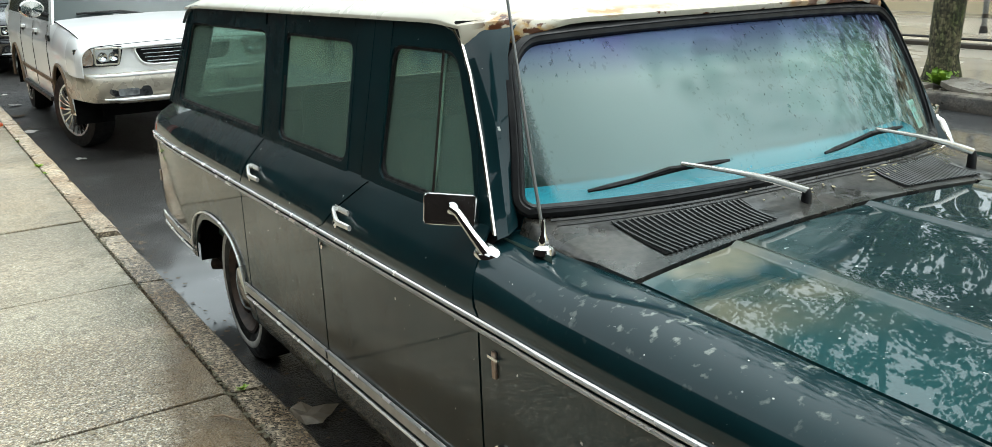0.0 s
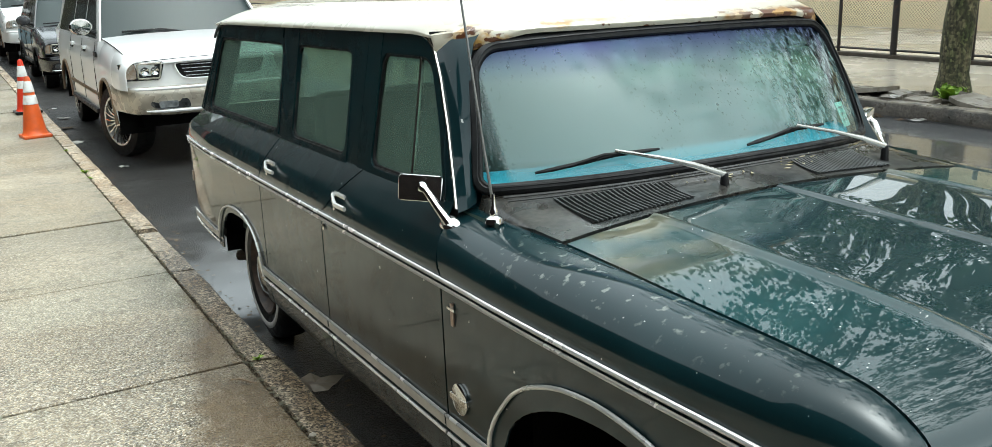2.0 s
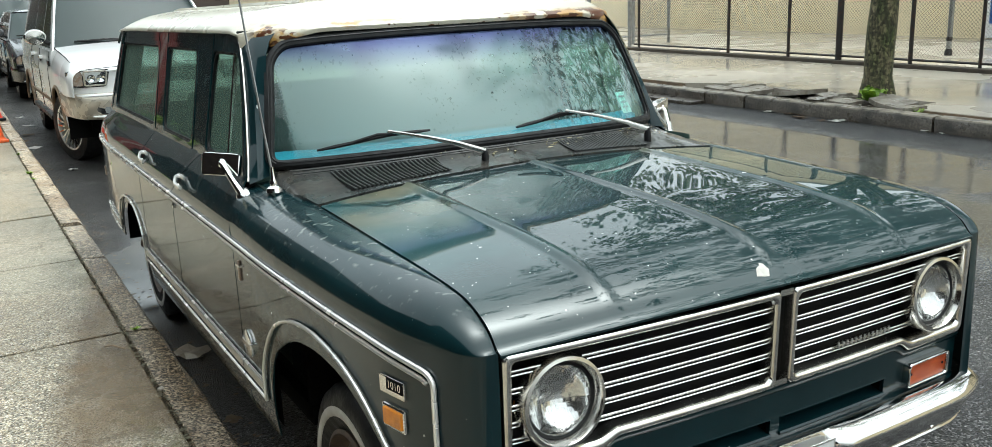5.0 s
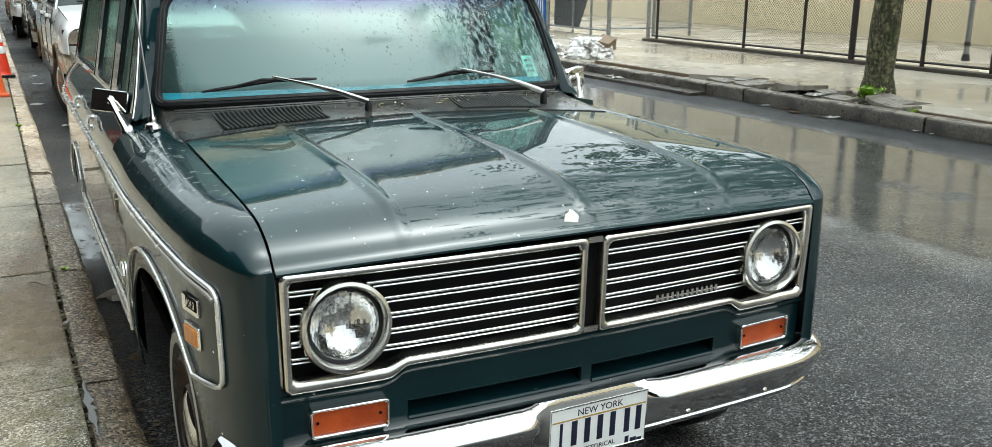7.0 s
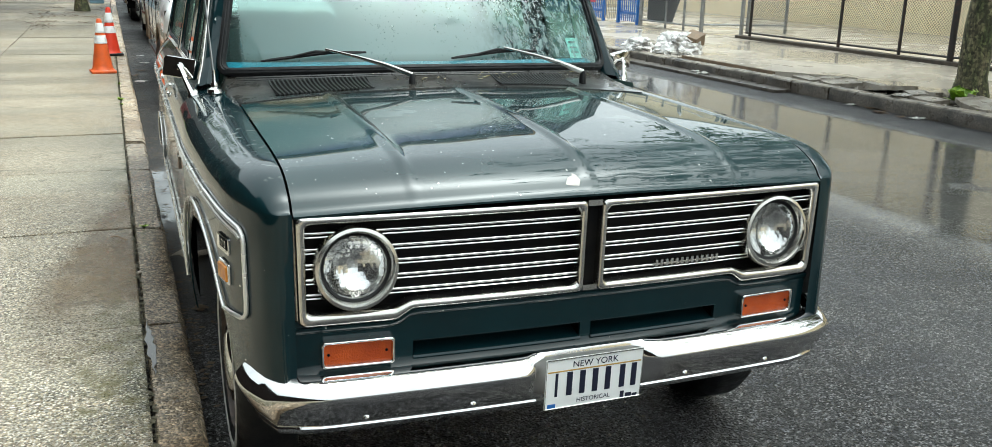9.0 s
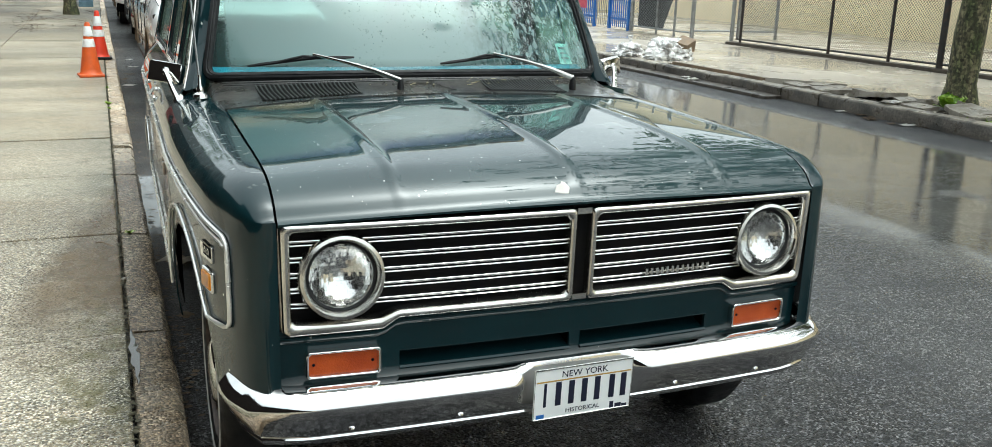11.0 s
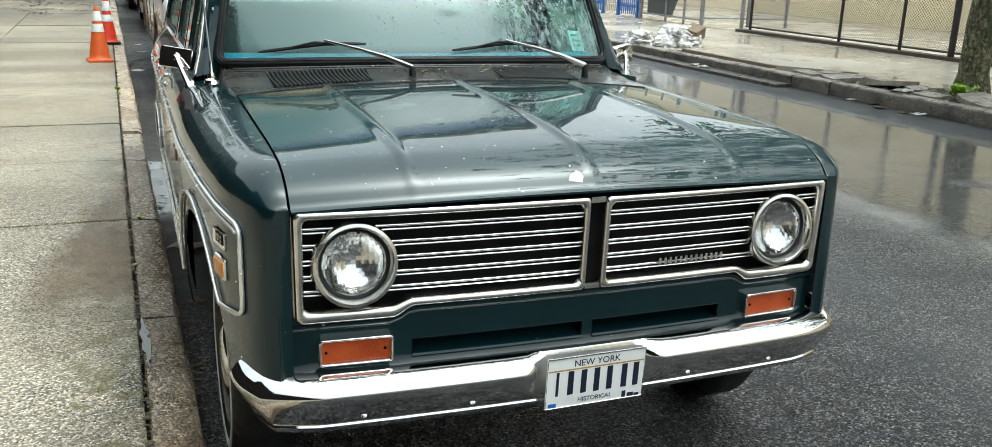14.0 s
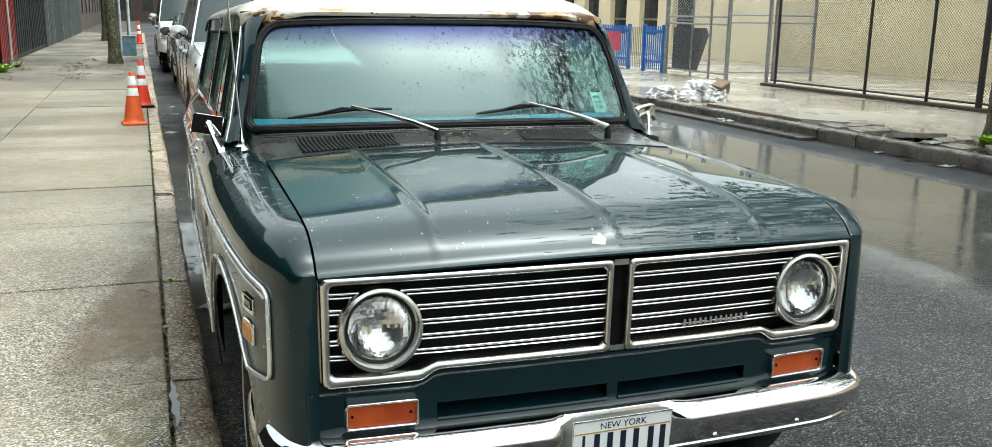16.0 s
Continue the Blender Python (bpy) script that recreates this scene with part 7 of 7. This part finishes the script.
parked_car("white full-size SUV with a silver bumper and spoked wheels", white_paint, pose(0.195, 8.76, 0, 0, 0, 1.1), bumper_mat=silver_plastic, steer=20, spokes=20, front_axle=0.90, wheel_r=0.38)
parked_car("charcoal hatchback parked behind a white SUV", dark_paint, Matrix.Translation(at_street(0.32, 16.9)) @ pose(0, 0, 0, 0, 0, 1.3), length=4.5, w=0.90, belt=1.02, roof_h=1.55, nose=0.80, wheel_r=0.33, front_axle=0.88, rear_axle=3.5, screen_y=(1.2, 2.05), bumper_z=(0.30, 0.60), spokes=6)
parked_car("white van parked far along the kerb", white_paint, Matrix.Translation(at_street(0.25, 23.2)) @ pose(0, 0, 0, 0, 0, 1.2), length=5.4, w=1.0, belt=1.25, roof_h=2.3, nose=1.02, screen_y=(0.95, 1.9), spokes=5)
parked_car("dark saloon parked far along the kerb", dark_paint, Matrix.Translation(at_street(0.3, 30.5)) @ pose(0, 0, 0, 0, 0, 1.0), length=4.6, w=0.90, belt=0.98, roof_h=1.45, nose=0.78, wheel_r=0.33, front_axle=0.88, rear_axle=3.5, screen_y=(1.3, 2.1), bumper_z=(0.30, 0.60), spokes=6)


# ---- traffic cones ----
def cone(label, body_mat, base_mat, m, h, bands, base=0.17):
    c = thing("traffic_cone", label, "traffic cone", "cones on the pavement", m=m)
    part("base", box(-base, base, -base, base, 0, 0.035, 0.012), base_mat, c)
    r = lambda z: 0.125 + (0.028 - 0.125) * (z - 0.03) / (h - 0.03)
    part("body", lathe([(r(0.03) + 0.02, 0.03), (r(0.05), 0.055)] + [(r(z), z) for z in np.linspace(0.1, h - 0.02, 8)] + [(0.02, h), (0, h)], 28), body_mat, c, smooth=True)
    for a, b in bands:
        part("band", lathe([(r(a) + 0.001, a), (r(a) + 0.004, a + 0.004), (r(b) + 0.004, b - 0.004), (r(b) + 0.001, b)], 28), reflective, c, "scuffed white reflective band", True)
    return c


GROUND_P = CURB_H + 0.006
cone("faded orange traffic cone with scuffed white bands", orange, orange, pose(-1.47, 10.55, GROUND_P, 0, 0, 8), 0.66, ((0.36, 0.46), (0.49, 0.61)), 0.145)
cone("red-orange traffic cone with two white bands and black base", red_orange, rubber, pose(-1.40, 12.85, GROUND_P, 0, 0, 4), 0.69, ((0.32, 0.42), (0.47, 0.61)), 0.16)
cone("red-orange traffic cone far along the kerb", red_orange, rubber, Matrix.Translation(at_street(-1.22, 40, GROUND_P)), 0.95, ((0.4, 0.52), (0.6, 0.76)), 0.18)


# ---- trees ----
def tree(label, m, r0, h0, crown_c, crown_r, seed, leaves=2600, lean=(0, 0), rise=1.6):
    rng = random.Random(seed)
    t = thing("tree", label, "tree", m=m)
    path, rad = [], []
    for k in range(14):
        z = h0 * k / 13
        path.append(Vector((lean[0] * z + 0.02 * math.sin(z * 2.1 + seed), lean[1] * z + 0.02 * math.cos(z * 1.7), z)))
        rad.append(r0 * (1.0 + 0.30 * math.exp(-z / 0.09) + 0.05 * math.sin(z * 5 + seed)) * (1 - 0.45 * k / 13))
    bm = tube(path, rad, 18)
    for v in bm.verts:
        ang = math.atan2(v.co.y, v.co.x)
        v.co += Vector((math.cos(ang), math.sin(ang), 0)) * r0 * 0.08 * noise.noise(Vector((ang * 2.2, v.co.z * 1.6, seed)))
    part("trunk", bm, bark, t, "mossy ridged bark trunk", True)
    tips = []
    arms = 9 if rise < 2 else 15
    for k in range(arms):
        a = 2 * math.pi * k / 9 + rng.uniform(-0.3, 0.3)
        st = path[7 + k % 7]
        e = Vector((math.cos(a) * crown_r * rng.uniform(0.55, 0.9), math.sin(a) * crown_r * rng.uniform(0.55, 0.9), crown_c + rng.uniform(-1.2, rise)))
        mid = (st + e) / 2 + Vector((rng.uniform(-0.3, 0.3), rng.uniform(-0.3, 0.3), 0.4))
        part("limb", tube([st, st.lerp(mid, 0.5), mid, mid.lerp(e, 0.6), e], [r0 * 0.42, r0 * 0.34, r0 * 0.25, r0 * 0.15, r0 * 0.05], 7), bark, t, smooth=True)
        tips += [mid, mid.lerp(e, 0.5), e]
    verts, faces = [], []
    for k in range(leaves):
        if k % 60 == 0:
            clump = rng.choice(tips) + Vector((rng.gauss(0, crown_r * 0.22), rng.gauss(0, crown_r * 0.22), rng.gauss(0, crown_r * 0.20)))
            wide = rng.uniform(0.09, 0.22)
        c = clump + Vector((rng.gauss(0, wide), rng.gauss(0, wide), rng.gauss(0, wide * 0.7)))
        c.z = max(c.z, 3.0 + abs(rng.gauss(0, 0.4)))
        n = Vector((rng.gauss(0, 1), rng.gauss(0, 1), rng.gauss(0, 1))).normalized()
        u = n.orthogonal().normalized()
        v = n.cross(u)
        q = rng.uniform(0.04, 0.085)
        i = len(verts)
        verts += [c - u * q, c + v * q * 0.55, c + u * q, c - v * q * 0.55]
        faces.append((i, i + 1, i + 2, i + 3))
    me = bpy.data.meshes.new("crown")
    me.from_pydata(verts, [], faces)
    me.materials.append(leaf)
    cr = new("crown", me)
    cr.parent = t
    return t


tree("street tree with a mossy trunk in a broken pit", pose(8.42, 6.42, 0.10), 0.188, 4.0, 5.4, 4.4, 3, 27000, (0.012, 0.0), 4.6)
tree("street tree beside the pavement with a dark trunk", Matrix.Translation(at_street(-1.84, 25.1, 0.12)), 0.165, 4.2, 6.2, 2.6, 8, 7000, (0.0, 0.01))
tree("leafy street tree further along the kerb", Matrix.Translation(at_street(8.7, 0.3, 0.10)), 0.22, 4.0, 6.4, 4.8, 5, 34000, (-0.1, 0), 3.6)
tree("leafy tree far along the street", Matrix.Translation(at_street(-2.6, 44, 0.1)), 0.2, 3.6, 5.0, 3.0, 12, 7000)
tree("leafy tree far along the street", Matrix.Translation(at_street(8.2, 46, 0.1)), 0.2, 3.6, 5.4, 3.0, 15, 7000)

# ---- broken flagstones and weeds in the pit ----
rng = random.Random(21)
for v, u, w, l, rx, ry, rz in ((7.93, 7.02, 0.70, 0.52, -7, 3, 8), (7.88, 7.76, 0.56, 0.44, 2, -2, -8), (8.20, 6.86, 0.30, 0.24, 3, 3, 10), (8.22, 6.58, 0.26, 0.22, -3, 4, 25), (7.99, 6.60, 0.24, 0.26, 5, -4, -15), (7.72, 6.12, 0.30, 0.36, 2, -3, 8), (7.98, 6.34, 0.22, 0.26, -4, 5, -10),
                           (7.90, 5.58, 0.44, 0.50, 8, -4, -12), (8.15, 5.78, 0.32, 0.28, 14, 10, 24), (7.72, 5.22, 0.30, 0.34, -4, -3, -18), (8.14, 7.42, 0.26, 0.36, 4, 3, 10), (7.68, 6.50, 0.18, 0.24, -2, -4, 30), (7.72, 8.28, 0.24, 0.46, 2, -3, -5), (8.05, 8.20, 0.26, 0.34, -3, -4, 20)):
    poly = [(w / 2 * a * rng.uniform(0.82, 1.0), l / 2 * b * rng.uniform(0.82, 1.0)) for a, b in ((-1, -0.9), (-0.2, -1), (0.9, -1), (1, 0.2), (0.85, 1), (-0.9, 1), (-1, 0.1))]
    ob = tagged(new("flagstone", mesh_of(prism(poly, lambda a, b, d: Vector((a, b, d)), 0.055), "flagstone", slate)), "broken tilted grey flagstone lying on soil", "stone", "broken flagstones")
    lift = 0.5 * (w * abs(math.sin(radians(ry))) + l * abs(math.sin(radians(rx)))) * 0.8
    ob.matrix_basis = Matrix.Translation(at_street(v, u, 0.128 + lift)) @ pose(0, 0, 0, rx, ry, rz)


def crumbs(bm, rng, p, q):
    """A small angular stone of size q at p."""
    r = bmesh.ops.create_icosphere(bm, subdivisions=1, radius=q)
    sx, sy, sz = rng.uniform(0.7, 1.4), rng.uniform(0.7, 1.4), rng.uniform(0.4, 0.8)
    for v in r["verts"]:
        v.co = Vector((v.co.x * sx, v.co.y * sy, v.co.z * sz)) * rng.uniform(0.75, 1.15) + p


bm = bmesh.new()
for k in range(170):
    u, v = rng.uniform(5.0, 9.2), 7.62 + abs(rng.gauss(0, 0.32))
    crumbs(bm, rng, at_street(min(v, 8.33), u, 0.14), rng.uniform(0.010, 0.045))
tagged(new("rubble", mesh_of(bm, "rubble", slate)), "broken stone rubble on the soil of a tree pit", "rubble", kind="stuff")


def weed_clump(label, m, n, size, seed):
    rg = random.Random(seed)
    bm = bmesh.new()
    for k in range(n):
        a, l = rg.uniform(0, 6.28), size * rg.uniform(0.5, 1.2)
        d, sd = Vector((math.cos(a), math.sin(a), 0)), Vector((-math.sin(a), math.cos(a), 0))
        tilt = rg.uniform(0.4, 1.4)
        rows = [[d * l * t * math.cos(tilt * t) + Vector((0, 0, l * t * math.sin(tilt) * (1 - 0.4 * t))) + sd * w * size * 0.16 * math.sin(math.pi * (0.1 + 0.88 * t)) for w in (-1, 0, 1)] for t in (0, 0.35, 0.7, 1.0)]
        grid(rows, bm)
    ob = tagged(new("weed", mesh_of(bm, "weed", weed)), label, "weed", kind="stuff")
    ob.matrix_basis = m
    return ob


weed_clump("bright green weed at the foot of a tree", Matrix.Translation((7.98, 6.14, 0.14)), 40, 0.30, 1)
weed_clump("small green weeds along the tree pit", Matrix.Translation(at_street(7.64, 5.05, 0.13)), 18, 0.12, 2)
weed_clump("small green weeds along the tree pit", Matrix.Translation(at_street(7.66, 5.35, 0.13)), 14, 0.08, 3)
for k, (v, u, sz) in enumerate(((-1.117, 8.05, 0.07), (-1.11, 7.75, 0.05), (-1.12, 9.4, 0.05), (-1.11, 13.8, 0.08), (-3.9, 18.0, 0.3), (-4.05, 17.5, 0.25))):
    weed_clump("small green weeds growing from a pavement joint", Matrix.Translation(at_street(v, u, CURB_H - 0.005)), 14, sz, 30 + k)

rng = random.Random(52)
verts, faces = [], []
for k in range(700):
    if k % 20 == 0:
        mid = at_street(rng.choice((rng.uniform(-2.7, -1.2), rng.uniform(-4.4, -3.7), rng.uniform(-2.9, -2.3))), rng.uniform(18.5, 27.5), GROUND_P)
    p = mid + Vector((rng.gauss(0, 0.14), rng.gauss(0, 0.28), rng.uniform(0.0, 0.02)))
    a, q = rng.uniform(0, 6.28), rng.uniform(0.015, 0.045)
    i = len(verts)
    verts += [p + Vector((q * math.cos(a + b), q * 0.6 * math.sin(a + b), rng.uniform(0, 0.02))) for b in (0, 1.57, 3.14, 4.71)]
    faces.append((i, i + 1, i + 2, i + 3))
me = bpy.data.meshes.new("leaf_litter")
me.from_pydata(verts, [], faces)
me.materials.append(gutter)
tagged(new("leaf_litter", me), "brown dead leaves and dirt scattered over the pavement", "leaves", kind="stuff")
for k, (v, u, sz) in enumerate(((-4.1, 21.5, 0.35), (-4.2, 22.6, 0.30), (-4.0, 23.4, 0.25))):
    weed_clump("green weeds along the foot of a red container", Matrix.Translation(at_street(v, u, CURB_H)), 22, sz, 60 + k)

# ---- rubbish bags and litter ----
def bag(label, m, size, seed, knot):
    rg = random.Random(seed)
    b = thing("rubbish_bag", label, "rubbish bag", "bags on the kerb", m=m)
    bm = bmesh.new()
    bmesh.ops.create_icosphere(bm, subdivisions=5, radius=1)
    for v in bm.verts:
        p = v.co.copy()
        f = 1 + 0.28 * noise.noise(p * 1.7 + Vector((seed, 0, 0))) + 0.14 * abs(noise.noise(p * 5 + Vector((0, seed, 0))))
        f += 0.10 * abs(noise.noise(p * 11 + Vector((seed, seed, 0)))) - 0.05
        f -= 0.22 * max(0.0, 0.25 - abs(noise.noise(p * 2.6 + Vector((0, 0, seed))))) / 0.25
        skirt = 1.0 + 0.35 * max(0.0, 0.1 - p.z) * (0.4 + abs(noise.noise(p * 3.1 + Vector((seed, 7, 0)))))
        v.co = Vector((p.x * size[0] * f * skirt, p.y * size[1] * f * skirt, max(-0.4, p.z * f) * size[2] + size[2] * 0.4))
    part("sack", bm, bag_white, b, smooth=True)
    if knot:
        part("knot", lathe([(0.05, 0), (0.02, 0.05), (0.03, 0.09), (0.05, 0.14), (0.0, 0.12)], 12, pose(0.02, 0, size[2] * 1.25)), bag_white, b, smooth=True)
    return b


bag("white tied plastic rubbish bag on the kerb", Matrix.Translation((7.42, 12.9, 0.172)), (0.27, 0.24, 0.17), 2, True)
big = bag("crumpled clear-white rubbish bag full of cartons", Matrix.Translation((7.85, 12.25, 0.172)), (0.42, 0.34, 0.26), 5, False)
carton = part("carton", box(-0.15, 0.15, -0.14, 0.14, -0.10, 0.12, 0.008), cardboard, big, "wet brown carton")
carton.matrix_basis = pose(0.24, -0.10, 0.22, 14, -18, 25)
rng = random.Random(4)
for k, (x, y, z, sz, mt) in enumerate([(7.19, 5.99, 0.0, 0.08, litter_white), (7.12, 6.52, 0.0, 0.07, cardboard), (7.10, 6.44, 0.0, 0.05, gutter), (7.11, 6.15, 0.0, 0.05, cardboard), (7.50, 6.58, 0.17, 0.10, litter_white), (7.22, 7.1, 0.0, 0.05, litter_white), (7.26, 6.8, 0.0, 0.06, cardboard), (7.28, 6.62, 0.0, 0.05, cardboard), (7.32, 4.9, 0.0, 0.04, litter_white), (7.3, 4.7, 0.0, 0.035, litter_white), (7.05, 10.2, 0.05, 0.08, litter_white), (7.1, 10.5, 0.05, 0.06, litter_white),
                                       (-0.885, 2.956, 0.0, 0.075, wet_paper), (-0.90, 2.1, 0.0, 0.03, gutter), (-0.80, 9.0, 0.0, 0.04, litter_white), (-1.05, 10.9, 0.0, 0.07, litter_white), (-1.02, 12.2, 0.0, 0.06, gutter), (-1.1, 11.6, 0.0, 0.06, cardboard), (-0.95, 13.2, 0.0, 0.06, litter_white), (-1.0, 14.4, 0.0, 0.05, litter_white)]):
    bm = grid([[(sz * (i - 1.5) * rng.uniform(0.5, 0.9), sz * (j - 1.5) * rng.uniform(0.5, 0.9), 0.004 + sz * 0.35 * rng.random()) for i in range(4)] for j in range(4)])
    bmesh.ops.solidify(bm, geom=bm.faces, thickness=0.003)
    ob = tagged(new("litter", mesh_of(bm, "litter", mt)), "crumpled wet scrap of litter in the gutter", "litter", "scraps of litter")
    ob.matrix_basis = pose(x, y, z, 0, 0, rng.uniform(0, 360))

# wet leaves and grit gathered in the near gutter
rng = random.Random(9)
verts, faces = [], []
for k in range(900):
    u, v = rng.uniform(1.0, 18), KERB + abs(rng.gauss(0, 0.10)) + 0.01
    p, a, q = at_street(v, u, 0.004), rng.uniform(0, 6.28), rng.uniform(0.006, 0.02)
    i = len(verts)
    verts += [p + Vector((q * math.cos(a + b), q * 0.6 * math.sin(a + b), rng.uniform(0, 0.006))) for b in (0, 1.57, 3.14, 4.71)]
    faces.append((i, i + 1, i + 2, i + 3))
me = bpy.data.meshes.new("gutter_leaves")
me.from_pydata(verts, [], faces)
me.materials.append(gutter)
tagged(new("gutter_leaves", me), "wet brown leaves and grit in the gutter", "leaves", kind="stuff")

# a twig, a pebble, a tuft of moss and a sliver of standing water beside the near kerb
tagged(new("twig", mesh_of(tube([Vector((-1.283, 2.843, 0.177)), Vector((-1.25, 2.822, 0.181)), Vector((-1.225, 2.780, 0.179)), Vector((-1.202, 2.751, 0.177))], [0.003, 0.004, 0.004, 0.002], 6), "twig", cardboard)), "thin wet brown twig lying on the pavement", "twig")
bm = bmesh.new()
crumbs(bm, random.Random(9), Vector((-1.152, 2.19, CURB_H + 0.012)), 0.017)
tagged(new("pebble", mesh_of(bm, "pebble", slate)), "small pale pebble beside the kerb", "stone")
weed_clump("tuft of bright moss in the kerb joint", Matrix.Translation((-1.121, 3.024, CURB_H - 0.002)), 16, 0.035, 77)
rng = random.Random(31)
rows = []
for k in range(15):
    w = 0.016 * math.sin(math.pi * (k + 0.3) / 14.6) * rng.uniform(0.6, 1.3)
    x = -1.112 - 0.022 * (k / 14) + rng.uniform(-0.004, 0.004)
    rows.append([(x - w, 1.0 + 0.55 * k / 14, CURB_H + 0.0085), (x, 1.0 + 0.55 * k / 14, CURB_H + 0.009), (x + w, 1.0 + 0.55 * k / 14, CURB_H + 0.0085)])
structure("puddle", grid(rows), mat("shallow_water", (0.05, 0.042, 0.03), (0.035, 0.03, 0.022), rough=0.02, scale=20), "sliver of rainwater standing along the kerb joint", "water")

# moss and grit packed into the joint behind the kerb
rng = random.Random(17)
verts, faces = [], []
for k in range(1500):
    u, v = rng.uniform(-2.5, 16), KERB_IN - 0.003 + rng.gauss(0, 0.007)
    p, a, q = at_street(v, u, CURB_H + 0.002), rng.uniform(0, 6.28), rng.uniform(0.004, 0.014)
    i = len(verts)
    verts += [p + Vector((q * math.cos(a + b), q * 0.7 * math.sin(a + b), rng.uniform(0, 0.006))) for b in (0, 1.57, 3.14, 4.71)]
    faces.append((i, i + 1, i + 2, i + 3))
me = bpy.data.meshes.new("joint_moss")
me.from_pydata(verts, [], faces)
me.materials.append(mat("joint_moss", (0.045, 0.04, 0.018), (0.09, 0.075, 0.04), rough=0.7, scale=14))
tagged(new("joint_moss", me), "dark moss and grit along the kerb joint", "moss", kind="stuff")

# ---- cabinet and posts by the far tree of the pavement ----
cab = thing("street_cabinet", "pale blue-grey scrawled street cabinet on the pavement", "cabinet", m=Matrix.Translation(at_street(-1.50, 29.6, GROUND_P)) @ pose(0, 0, 0, 0, 0, STREET))
part("body", box(-0.20, 0.20, -0.2, 0.2, 0, 0.58, 0.02), blue_box, cab)
part("top", box(-0.22, 0.22, -0.22, 0.22, 0.58, 0.61, 0.01), galv, cab)
for v, u, r, h in ((-1.75, 30.4, 0.05, 4.5), (-1.5, 31.2, 0.06, 5.5), (-2.0, 27.5, 0.035, 3.0)):
    pole = thing("pole", "grey steel street pole on the pavement", "pole", m=Matrix.Translation(at_street(v, u, GROUND_P - 0.01)))
    part("shaft", lathe([(r * 1.6, 0), (r * 1.5, 0.12), (r, 0.16), (r * 0.8, h), (0, h + 0.02)], 14), galv, pole, smooth=True)
sign = thing("green_sign", "small green sign high on the gate post", "sign", m=street)
part("panel", box(11.38, 11.40, 15.75, 16.15, 2.02, 2.25), mat("green_sign_paint", (0.02, 0.30, 0.07), rough=0.4), sign)
part("bracket", box(11.40, 11.47, 16.05, 16.5, 2.1, 2.14), galv, sign)
